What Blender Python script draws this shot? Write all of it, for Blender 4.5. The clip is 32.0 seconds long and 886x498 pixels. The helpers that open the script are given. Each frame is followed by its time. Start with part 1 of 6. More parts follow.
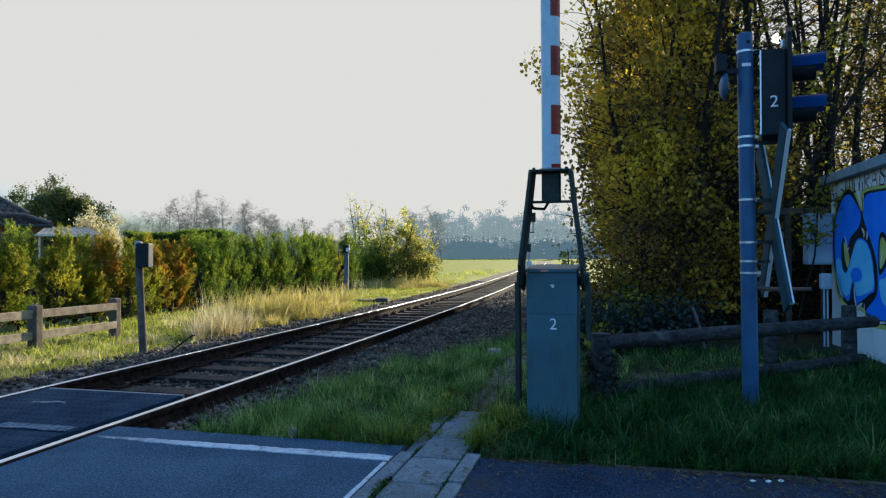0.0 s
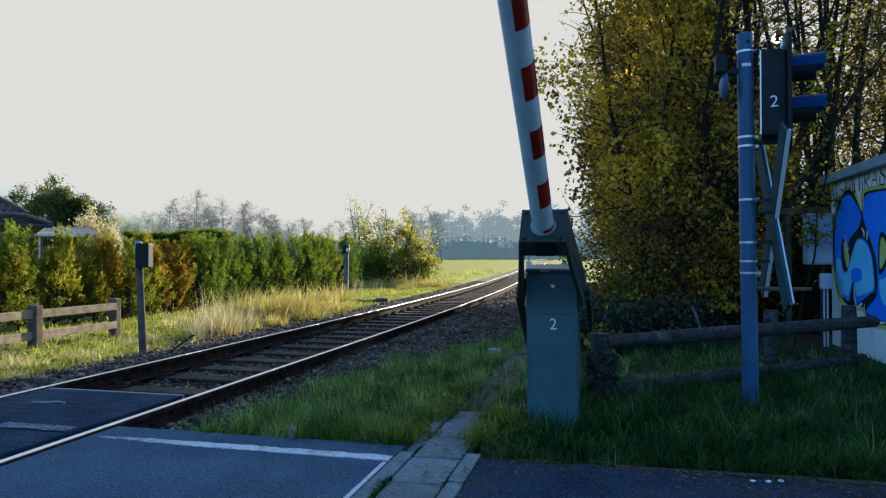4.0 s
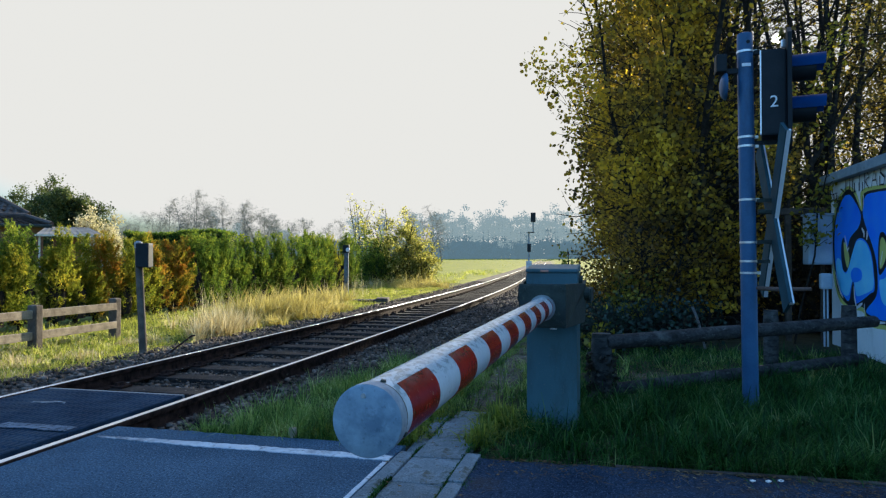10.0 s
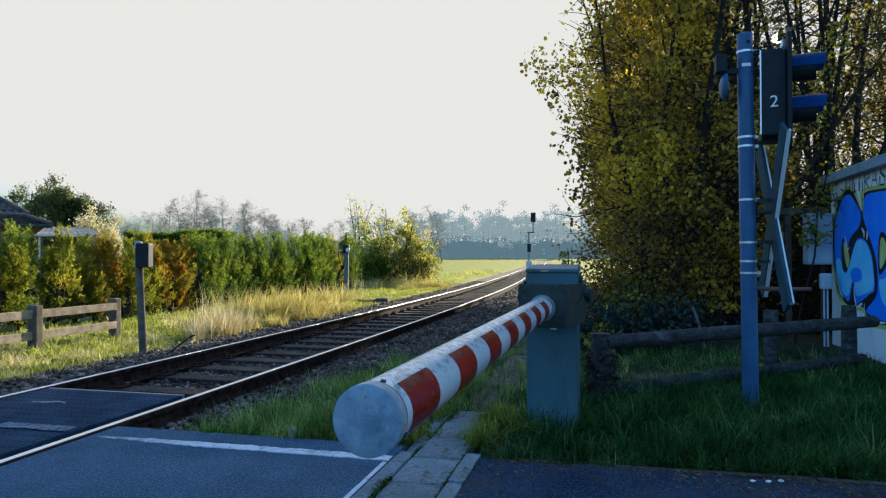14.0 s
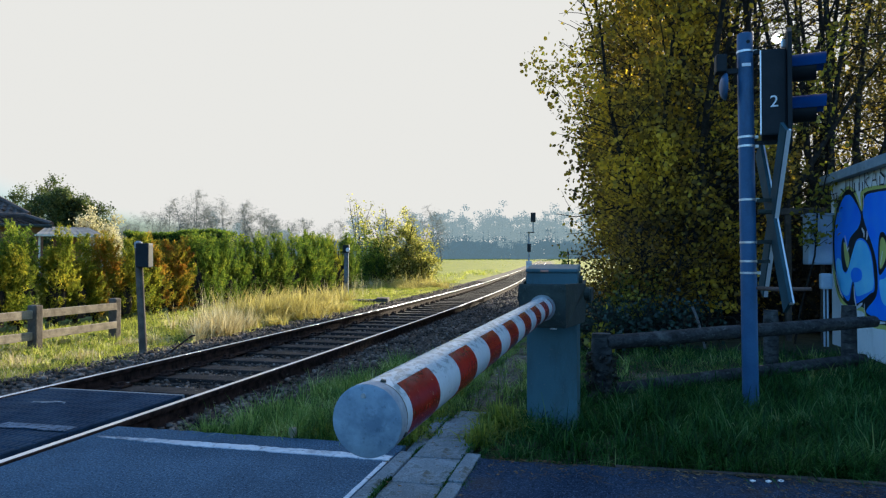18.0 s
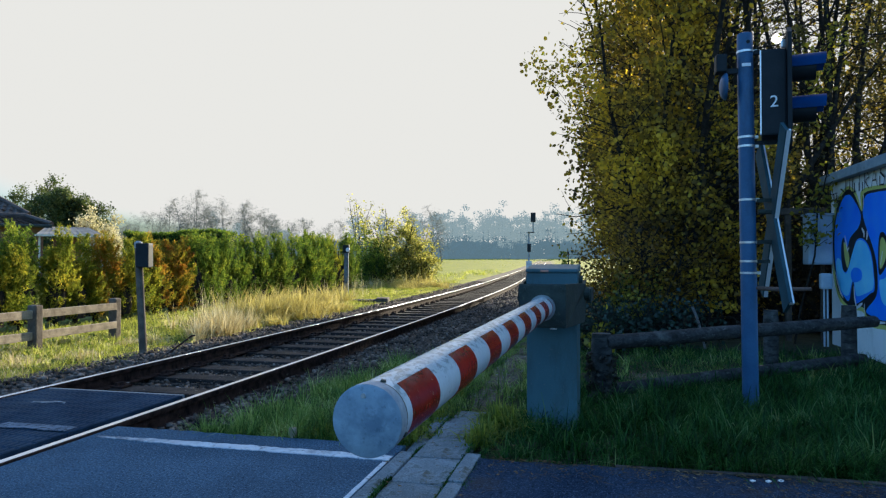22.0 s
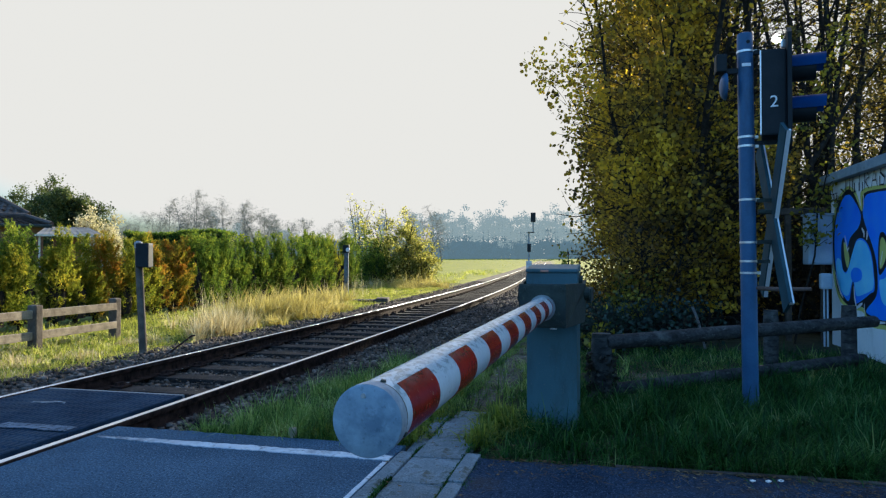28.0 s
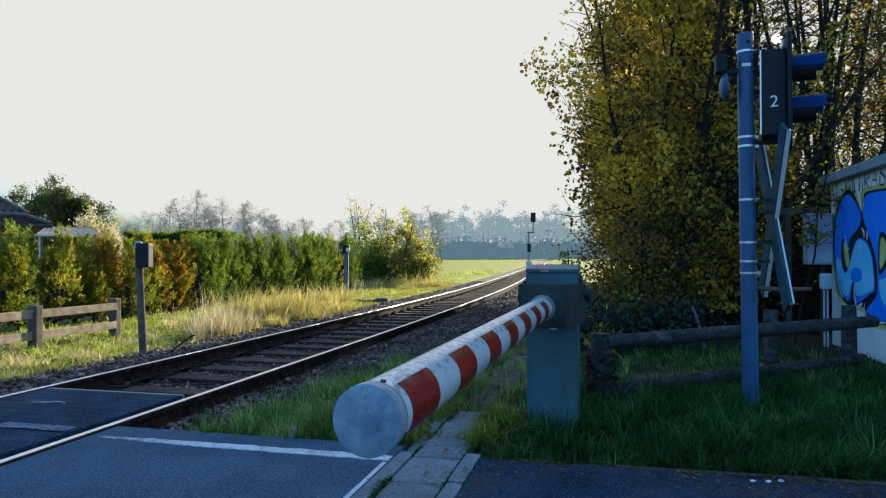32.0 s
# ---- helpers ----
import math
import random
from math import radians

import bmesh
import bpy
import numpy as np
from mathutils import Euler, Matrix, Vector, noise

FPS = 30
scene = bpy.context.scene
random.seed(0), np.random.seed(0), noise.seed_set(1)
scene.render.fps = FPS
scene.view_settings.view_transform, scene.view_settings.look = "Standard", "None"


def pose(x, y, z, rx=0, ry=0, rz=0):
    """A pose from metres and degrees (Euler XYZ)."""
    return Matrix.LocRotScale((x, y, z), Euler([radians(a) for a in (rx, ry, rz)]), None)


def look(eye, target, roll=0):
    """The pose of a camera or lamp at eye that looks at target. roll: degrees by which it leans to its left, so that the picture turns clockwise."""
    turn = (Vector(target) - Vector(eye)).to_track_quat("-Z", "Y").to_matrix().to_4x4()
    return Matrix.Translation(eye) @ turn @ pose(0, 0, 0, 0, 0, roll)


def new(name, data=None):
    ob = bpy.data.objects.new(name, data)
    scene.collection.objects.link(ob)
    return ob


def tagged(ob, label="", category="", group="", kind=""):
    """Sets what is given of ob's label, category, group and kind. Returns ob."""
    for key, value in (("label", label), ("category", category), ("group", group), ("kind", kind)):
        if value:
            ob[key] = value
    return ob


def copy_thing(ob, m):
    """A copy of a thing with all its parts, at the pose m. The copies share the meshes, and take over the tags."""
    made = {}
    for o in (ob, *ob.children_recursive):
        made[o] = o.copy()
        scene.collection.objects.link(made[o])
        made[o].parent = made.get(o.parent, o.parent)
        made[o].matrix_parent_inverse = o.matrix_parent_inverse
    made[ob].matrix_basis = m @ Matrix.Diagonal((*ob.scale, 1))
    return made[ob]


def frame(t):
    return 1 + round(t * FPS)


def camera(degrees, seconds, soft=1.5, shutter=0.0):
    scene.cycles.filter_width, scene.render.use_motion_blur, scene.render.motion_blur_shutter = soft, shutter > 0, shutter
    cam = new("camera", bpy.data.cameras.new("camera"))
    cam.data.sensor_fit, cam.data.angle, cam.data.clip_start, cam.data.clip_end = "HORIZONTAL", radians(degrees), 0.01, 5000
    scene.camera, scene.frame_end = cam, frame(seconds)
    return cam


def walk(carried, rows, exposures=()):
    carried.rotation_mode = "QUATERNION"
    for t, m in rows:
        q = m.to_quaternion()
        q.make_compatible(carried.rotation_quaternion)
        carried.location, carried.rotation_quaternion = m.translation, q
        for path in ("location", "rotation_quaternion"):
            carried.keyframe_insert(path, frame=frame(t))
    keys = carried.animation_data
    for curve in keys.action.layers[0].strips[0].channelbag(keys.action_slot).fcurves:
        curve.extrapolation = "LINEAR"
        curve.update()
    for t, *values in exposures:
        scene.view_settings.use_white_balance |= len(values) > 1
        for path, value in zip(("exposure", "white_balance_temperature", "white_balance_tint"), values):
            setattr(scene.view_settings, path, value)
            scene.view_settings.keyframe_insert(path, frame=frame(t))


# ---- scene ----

# ---- camera ----
cam = camera(67.2, 32.0, soft=1.25, shutter=0.15)
EYE = pose(0, 0, 1.12, 90.825, 0, 13.5)
walk(cam, [(0, EYE), (32.0, EYE)], exposures=[(0, 1.1, 6250, 5), (5.2, 1.11, 6250, 5), (6.0, 1.25, 6250, 5), (32.0, 1.25, 6250, 5)])

# ---- light: low autumn sun ahead, hazy white sky ----
SUN_AZ, SUN_EL = radians(13.2), radians(16.5)
SUN_DIR = Vector((math.sin(SUN_AZ) * math.cos(SUN_EL), math.cos(SUN_AZ) * math.cos(SUN_EL), math.sin(SUN_EL)))
world = bpy.data.worlds.new("sky")
scene.world = world
world.use_nodes = True
wn, wl = world.node_tree.nodes, world.node_tree.links
sky = wn.new("ShaderNodeTexSky")
sky.sky_type, sky.sun_disc = "NISHITA", False
sky.sun_elevation, sky.sun_rotation = SUN_EL, SUN_AZ
sky.dust_density, sky.air_density, sky.ozone_density = 7.0, 1.0, 3.0
# thin white haze spreads round the sun; the rest of the sky stays blue
parts_ = wn.new("ShaderNodeSeparateColor")
glare = wn.new("ShaderNodeMapRange")
glare.interpolation_type = "SMOOTHSTEP"
glare.inputs[1].default_value, glare.inputs[2].default_value = 1.1, 1.75
deep = wn.new("ShaderNodeVectorMath")
deep.operation = "MULTIPLY"
deep.inputs[1].default_value = (1.05, 1.5, 1.85)
veil = wn.new("ShaderNodeMixRGB")
veil.inputs[2].default_value = (2.38, 2.25, 2.15, 1)
wl.new(sky.outputs[0], parts_.inputs[0])
wl.new(parts_.outputs[0], glare.inputs[0])
wl.new(glare.outputs[0], veil.inputs[0])
wl.new(sky.outputs[0], deep.inputs[0])
wl.new(deep.outputs[0], veil.inputs[1])
wl.new(veil.outputs[0], wn["Background"].inputs[0])
wn["Background"].inputs[1].default_value = 0.15
sun = new("sun", bpy.data.lights.new("sun", "SUN"))
sun.data.energy, sun.data.angle, sun.data.color = 5.0, radians(0.53), (1.0, 0.86, 0.66)
sun.matrix_world = look(SUN_DIR * 60, (0, 0, 0))


# ---- materials ----
def mat(name, c1, c2, scale=6.0, rough=0.6, metal=0.0, bump=0.25, bscale=60.0, vary=0.0, island=False, grain=0.25, spec=0.25, wear=None, wscale=3.0, wcut=0.6):
    m = bpy.data.materials.new(name)
    m.use_nodes = True
    n, l = m.node_tree.nodes, m.node_tree.links
    b = n["Principled BSDF"]
    tc = n.new("ShaderNodeTexCoord")
    big = n.new("ShaderNodeTexNoise")
    big.inputs["Scale"].default_value, big.inputs["Detail"].default_value = scale, 5
    fine = n.new("ShaderNodeTexNoise")
    fine.inputs["Scale"].default_value, fine.inputs["Detail"].default_value = bscale, 3
    l.new(tc.outputs["Object"], big.inputs["Vector"])
    l.new(tc.outputs["Object"], fine.inputs["Vector"])
    ramp = n.new("ShaderNodeValToRGB")
    ramp.color_ramp.elements[0].position, ramp.color_ramp.elements[1].position = 0.32, 0.68
    ramp.color_ramp.elements[0].color, ramp.color_ramp.elements[1].color = (*c1, 1), (*c2, 1)
    l.new(big.outputs[0], ramp.inputs[0])
    col = ramp.outputs[0]
    if wear:
        wn_ = n.new("ShaderNodeTexNoise")
        wn_.inputs["Scale"].default_value, wn_.inputs["Detail"].default_value = wscale, 8
        wn_.inputs["Roughness"].default_value = 0.7
        l.new(tc.outputs["Object"], wn_.inputs["Vector"])
        wr = n.new("ShaderNodeValToRGB")
        wr.color_ramp.elements[0].position, wr.color_ramp.elements[1].position = wcut, wcut + 0.06
        l.new(wn_.outputs[0], wr.inputs[0])
        mx = n.new("ShaderNodeMixRGB")
        l.new(wr.outputs[0], mx.inputs[0])
        l.new(col, mx.inputs[1])
        mx.inputs[2].default_value = (*wear, 1)
        col = mx.outputs[0]
    mr = n.new("ShaderNodeMapRange")
    mr.inputs[3].default_value, mr.inputs[4].default_value = 1 - grain, 1 + grain
    l.new(fine.outputs[0], mr.inputs[0])
    val = mr.outputs[0]
    if vary:
        src = n.new("ShaderNodeNewGeometry").outputs["Random Per Island"] if island else n.new("ShaderNodeObjectInfo").outputs["Random"]
        mv = n.new("ShaderNodeMapRange")
        mv.inputs[3].default_value, mv.inputs[4].default_value = 1 - vary, 1 + vary
        l.new(src, mv.inputs[0])
        mm = n.new("ShaderNodeMath")
        mm.operation = "MULTIPLY"
        l.new(val, mm.inputs[0])
        l.new(mv.outputs[0], mm.inputs[1])
        val = mm.outputs[0]
    vm = n.new("ShaderNodeVectorMath")
    vm.operation = "SCALE"
    l.new(col, vm.inputs[0])
    l.new(val, vm.inputs["Scale"])
    l.new(vm.outputs[0], b.inputs["Base Color"])
    b.inputs["Roughness"].default_value, b.inputs["Metallic"].default_value = rough, metal
    b.inputs["Specular IOR Level"].default_value = spec
    if bump:
        bp = n.new("ShaderNodeBump")
        bp.inputs["Strength"].default_value, bp.inputs["Distance"].default_value = bump, 0.01
        l.new(fine.outputs[0], bp.inputs["Height"])
        l.new(bp.outputs[0], b.inputs["Normal"])
    return m


def leaf_mat(name, colors, through_light=0.5, rough=0.5, gloss=0.025, patch=1.6, share=0.5):
    """Leaves: each takes a colour of its own, some together in patches, and lets light through."""
    m = bpy.data.materials.new(name)
    m.use_nodes = True
    n, l = m.node_tree.nodes, m.node_tree.links
    for x in list(n):
        if x.type != "OUTPUT_MATERIAL":
            n.remove(x)
    out = [x for x in n if x.type == "OUTPUT_MATERIAL"][0]
    geo = n.new("ShaderNodeNewGeometry")
    ramp = n.new("ShaderNodeValToRGB")
    e = ramp.color_ramp.elements
    while len(e) < len(colors):
        e.new(0.5)
    for i, c in enumerate(colors):
        e[i].position, e[i].color = i / (len(colors) - 1), (*c, 1)
    tc = n.new("ShaderNodeTexCoord")
    spots_ = n.new("ShaderNodeTexNoise")
    spots_.inputs["Scale"].default_value, spots_.inputs["Detail"].default_value = patch, 3
    l.new(tc.outputs["Object"], spots_.inputs["Vector"])
    wide = n.new("ShaderNodeMapRange")
    wide.inputs[1].default_value, wide.inputs[2].default_value = 0.34, 0.66
    l.new(spots_.outputs[0], wide.inputs[0])
    both = n.new("ShaderNodeMix")
    both.inputs[0].default_value = share
    l.new(geo.outputs["Random Per Island"], both.inputs[2])
    l.new(wide.outputs[0], both.inputs[3])
    l.new(both.outputs[0], ramp.inputs[0])
    di, tr, gl = n.new("ShaderNodeBsdfDiffuse"), n.new("ShaderNodeBsdfTranslucent"), n.new("ShaderNodeBsdfGlossy")
    gl.inputs["Roughness"].default_value = rough
    l.new(ramp.outputs[0], di.inputs[0])
    sat = n.new("ShaderNodeHueSaturation")
    sat.inputs["Saturation"].default_value, sat.inputs["Value"].default_value = 1.02, 1.4
    l.new(ramp.outputs[0], sat.inputs["Color"])
    l.new(sat.outputs[0], tr.inputs[0])
    a, b2 = n.new("ShaderNodeMixShader"), n.new("ShaderNodeMixShader")
    a.inputs[0].default_value, b2.inputs[0].default_value = through_light, gloss
    l.new(di.outputs[0], a.inputs[1])
    l.new(tr.outputs[0], a.inputs[2])
    l.new(a.outputs[0], b2.inputs[1])
    l.new(gl.outputs[0], b2.inputs[2])
    l.new(b2.outputs[0], out.inputs[0])
    return m


def layer(m, colour, scale, cut, soft=0.06, stretch=(1, 1, 1), height=None, amount=1.0, detail=6, axis=2):
    """Lays stains over a material's colour; height=(z0, z1) keeps them where dirt settles, or along another axis."""
    n, l = m.node_tree.nodes, m.node_tree.links
    b = n["Principled BSDF"]
    old = b.inputs["Base Color"].links[0].from_socket
    tc, mp, tex = n.new("ShaderNodeTexCoord"), n.new("ShaderNodeMapping"), n.new("ShaderNodeTexNoise")
    mp.inputs["Scale"].default_value = stretch
    tex.inputs["Scale"].default_value, tex.inputs["Detail"].default_value, tex.inputs["Roughness"].default_value = scale, detail, 0.65
    l.new(tc.outputs["Object"], mp.inputs[0])
    l.new(mp.outputs[0], tex.inputs["Vector"])
    mk = n.new("ShaderNodeMapRange")
    mk.inputs[1].default_value, mk.inputs[2].default_value, mk.inputs[4].default_value = cut, cut + soft, amount
    l.new(tex.outputs[0], mk.inputs[0])
    fac = mk.outputs[0]
    if height:
        sp, hr, mu = n.new("ShaderNodeSeparateXYZ"), n.new("ShaderNodeMapRange"), n.new("ShaderNodeMath")
        hr.inputs[1].default_value, hr.inputs[2].default_value = height
        mu.operation = "MULTIPLY"
        l.new(tc.outputs["Object"], sp.inputs[0])
        l.new(sp.outputs[axis], hr.inputs[0])
        l.new(hr.outputs[0], mu.inputs[0])
        l.new(fac, mu.inputs[1])
        fac = mu.outputs[0]
    mx = n.new("ShaderNodeMixRGB")
    l.new(fac, mx.inputs[0])
    l.new(old, mx.inputs[1])
    mx.inputs[2].default_value = (*colour, 1)
    l.new(mx.outputs[0], b.inputs["Base Color"])
    return m


ASPHALT = mat("asphalt", (0.04, 0.082, 0.128), (0.08, 0.142, 0.208), 1.6, 0.75, bump=1.0, bscale=75, grain=0.6, wear=(0.12, 0.16, 0.2), wscale=60, wcut=0.58, spec=0.03)
PATH = mat("path asphalt", (0.015, 0.028, 0.052), (0.034, 0.055, 0.09), 2.5, 0.85, bump=1.0, bscale=80, grain=0.6, wear=(0.06, 0.08, 0.11), wscale=60, wcut=0.58, spec=0.02)
EDGE = mat("dark edging", (0.03, 0.03, 0.03), (0.06, 0.058, 0.055), 6, 0.9, bump=0.6, bscale=60, vary=0.2, grain=0.4, wear=(0.03, 0.022, 0.015), wscale=6, wcut=0.5)
WHITE_LINE = mat("road paint", (0.45, 0.5, 0.55), (0.58, 0.62, 0.66), 12, 0.6, bump=0.5, bscale=160, grain=0.15, wear=(0.12, 0.125, 0.13), wscale=9, wcut=0.6)
CONCRETE = mat("concrete", (0.1, 0.125, 0.14), (0.21, 0.25, 0.28), 7, 0.9, bump=0.7, bscale=110, vary=0.15, grain=0.35, wear=(0.08, 0.09, 0.075), wscale=5, wcut=0.56)
BALLAST = mat("ballast", (0.009, 0.0075, 0.0065), (0.2, 0.15, 0.12), 5, 0.85, bump=0.5, bscale=70, vary=0.75, island=True, grain=0.4)
TIMBER = mat("sleeper timber", (0.012, 0.0105, 0.01), (0.05, 0.04, 0.036), 5, 0.7, bump=0.8, bscale=45, vary=0.3, grain=0.45, spec=0.12)
RUST = mat("rusty steel", (0.009, 0.0065, 0.006), (0.06, 0.035, 0.028), 14, 0.85, 0.0, bump=0.5, bscale=80, grain=0.35, spec=0.06)
RAILTOP = mat("polished rail head", (0.74, 0.73, 0.76), (0.84, 0.83, 0.86), 4, 0.42, 1.0, bump=0.03, bscale=90, grain=0.06)
RUBBER = mat("rubber panel", (0.015, 0.032, 0.056), (0.034, 0.062, 0.096), 3, 0.7, bump=0.4, bscale=120, grain=0.35, spec=0.05)
BOX_GREEN = mat("cabinet paint", (0.05, 0.108, 0.13), (0.066, 0.135, 0.155), 3, 0.5, bump=0.12, bscale=90, grain=0.1, wear=(0.17, 0.2, 0.2), wscale=11, wcut=0.7)
YOKE = mat("dark green steel", (0.022, 0.03, 0.027), (0.042, 0.055, 0.046), 6, 0.55, bump=0.3, bscale=70, grain=0.3, wear=(0.075, 0.06, 0.04), wscale=12, wcut=0.64, spec=0.2)
BOOM_WHITE = mat("boom white", (0.44, 0.55, 0.61), (0.55, 0.66, 0.72), 5, 0.22, bump=0.08, bscale=60, grain=0.07, wear=(0.28, 0.34, 0.36), wscale=16, wcut=0.62)
BOOM_RED = mat("boom red", (0.22, 0.014, 0.01), (0.32, 0.024, 0.014), 8, 0.16, bump=0.08, bscale=60, grain=0.15, wear=(0.4, 0.12, 0.08), wscale=18, wcut=0.72)
CAP = mat("boom end cap", (0.2, 0.27, 0.33), (0.3, 0.375, 0.43), 7, 0.4, bump=0.1, bscale=70, grain=0.15, wear=(0.3, 0.35, 0.4), wscale=25, wcut=0.72)
PAPER_WHITE = mat("white lettering", (0.72, 0.74, 0.75), (0.8, 0.8, 0.8), 20, 0.5, bump=0, grain=0.08)
MAST = mat("galvanised mast", (0.026, 0.085, 0.175), (0.042, 0.115, 0.22), 5, 0.4, 0.0, bump=0.15, bscale=80, grain=0.15)
CLAMP = mat("steel band", (0.6, 0.61, 0.62), (0.72, 0.72, 0.72), 8, 0.35, 0.8, bump=0.05, grain=0.1)
SIGNAL = mat("signal housing", (0.01, 0.014, 0.017), (0.018, 0.023, 0.026), 6, 0.6, bump=0.1, grain=0.15, spec=0.2)
HOOD = mat("signal hood", (0.001, 0.024, 0.09), (0.0015, 0.036, 0.13), 6, 0.5, bump=0.05, grain=0.1, spec=0.08)
BOARD_BACK = mat("cross board back", (0.022, 0.055, 0.068), (0.038, 0.08, 0.095), 6, 0.6, bump=0.05, grain=0.2, spec=0.04)
CROSS_WHITE = mat("cross board white", (0.6, 0.62, 0.64), (0.7, 0.71, 0.72), 6, 0.45, bump=0.05, grain=0.1)
GREY_METAL = mat("grey metal", (0.2, 0.22, 0.24), (0.28, 0.3, 0.31), 6, 0.5, 0.3, bump=0.1, grain=0.15)
OLD_WOOD = mat("weathered wood", (0.06, 0.047, 0.036), (0.13, 0.105, 0.08), 9, 0.85, bump=0.7, bscale=45, vary=0.2, grain=0.35, wear=(0.06, 0.055, 0.04), wscale=5, wcut=0.6)
LOG = mat("dark log", (0.024, 0.025, 0.025), (0.075, 0.076, 0.074), 7, 0.9, bump=1.0, bscale=30, vary=0.2, grain=0.55, wear=(0.11, 0.115, 0.1), wscale=7, wcut=0.6)
LIGHT_WOOD = mat("grey fence board", (0.2, 0.155, 0.105), (0.36, 0.29, 0.2), 9, 0.85, bump=0.6, bscale=45, vary=0.15, grain=0.4)
BARK = mat("bark", (0.018, 0.015, 0.012), (0.045, 0.038, 0.031), 12, 0.95, bump=0.8, bscale=40, grain=0.4, spec=0.1)
HUT = mat("hut render", (0.82, 0.83, 0.82), (0.88, 0.88, 0.86), 3, 0.85, bump=0.3, bscale=90, grain=0.12, wear=(0.45, 0.46, 0.44), wscale=2.5, wcut=0.62)
LEAF = leaf_mat("hazel leaf", [(0.018, 0.016, 0.01), (0.08, 0.057, 0.018), (0.29, 0.2, 0.03), (0.62, 0.42, 0.042), (0.9, 0.62, 0.06)], 0.62, gloss=0.015, patch=0.8, share=0.6)
THUJA = leaf_mat("thuja spray", [(0.022, 0.05, 0.01), (0.065, 0.115, 0.018), (0.17, 0.225, 0.03), (0.4, 0.4, 0.05)], 0.55, gloss=0.008, patch=3.0)
THUJA_GOLD = leaf_mat("thuja spray golden", [(0.042, 0.07, 0.012), (0.13, 0.165, 0.02), (0.29, 0.28, 0.032), (0.52, 0.38, 0.045)], 0.55, gloss=0.008, patch=3.0)
THUJA_TAN = leaf_mat("thuja spray tan", [(0.06, 0.085, 0.014), (0.2, 0.2, 0.022), (0.34, 0.2, 0.03), (0.4, 0.1, 0.025)], 0.55, gloss=0.008, patch=2.5)
BUSH = leaf_mat("bush leaf", [(0.06, 0.075, 0.018), (0.17, 0.18, 0.035), (0.4, 0.37, 0.08), (0.75, 0.66, 0.3)], 0.6, gloss=0.01, patch=1.8)
CONIFER = leaf_mat("conifer needle", [(0.02, 0.035, 0.016), (0.045, 0.07, 0.022), (0.09, 0.115, 0.03), (0.16, 0.17, 0.05)], 0.4, patch=1.2)
PALE = leaf_mat("pale spray", [(0.16, 0.16, 0.06), (0.38, 0.34, 0.17), (0.6, 0.54, 0.32), (0.7, 0.62, 0.42)], 0.4, patch=1.5)
# blade colours also carry the shade, half-light or sun of their place
GRASS_SHADED = leaf_mat("grass blade", [(0.003, 0.012, 0.003), (0.006, 0.028, 0.006), (0.018, 0.065, 0.014), (0.052, 0.14, 0.03), (0.21, 0.28, 0.12)], 0.4, 0.4, 0.01, patch=2.5, share=0.4)
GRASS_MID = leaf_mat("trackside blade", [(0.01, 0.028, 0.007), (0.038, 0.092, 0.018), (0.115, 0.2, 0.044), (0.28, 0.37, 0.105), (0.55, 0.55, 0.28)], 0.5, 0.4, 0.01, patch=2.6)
GRASS_LIT = leaf_mat("sunlit verge blade", [(0.09, 0.12, 0.018), (0.23, 0.26, 0.038), (0.42, 0.42, 0.085), (0.68, 0.62, 0.28)], 0.55, gloss=0.01, patch=2.2)
DRY = leaf_mat("dry grass blade", [(0.18, 0.14, 0.06), (0.38, 0.31, 0.14), (0.58, 0.49, 0.27), (0.74, 0.67, 0.45)], 0.45, patch=5.0, share=0.45)
GOLDEN = leaf_mat("golden grass blade", [(0.17, 0.14, 0.04), (0.34, 0.28, 0.075), (0.5, 0.42, 0.13), (0.66, 0.56, 0.26)], 0.5, patch=3.0, share=0.4)
IVY = leaf_mat("bramble leaf", [(0.01, 0.02, 0.013), (0.024, 0.045, 0.03), (0.055, 0.09, 0.062)], 0.2, 0.4, 0.03)
FALLEN = leaf_mat("fallen leaf", [(0.09, 0.05, 0.024), (0.16, 0.1, 0.045), (0.07, 0.045, 0.024), (0.32, 0.24, 0.12)], 0.2)
# darker copies of LEAF, the trees' inner shade put into the colour
LEAF_MID = leaf_mat("half-shaded brown-green leaf", [(0.016, 0.016, 0.01), (0.055, 0.05, 0.018), (0.17, 0.135, 0.028), (0.46, 0.33, 0.042)], 0.58, gloss=0.015, patch=1.0, share=0.55)
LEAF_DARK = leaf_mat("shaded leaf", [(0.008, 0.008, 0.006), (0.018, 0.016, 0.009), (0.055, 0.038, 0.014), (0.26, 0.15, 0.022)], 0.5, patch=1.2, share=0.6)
# greys of the far trees, with pale haze mixed into the colours
LAST = leaf_mat("haze-grey leaf", [(0.075, 0.086, 0.085), (0.13, 0.142, 0.138), (0.19, 0.2, 0.185)], 0.4)
TWIG = mat("haze-grey twig", (0.11, 0.11, 0.1), (0.2, 0.196, 0.18), 6, 0.9, bump=0, grain=0.2)


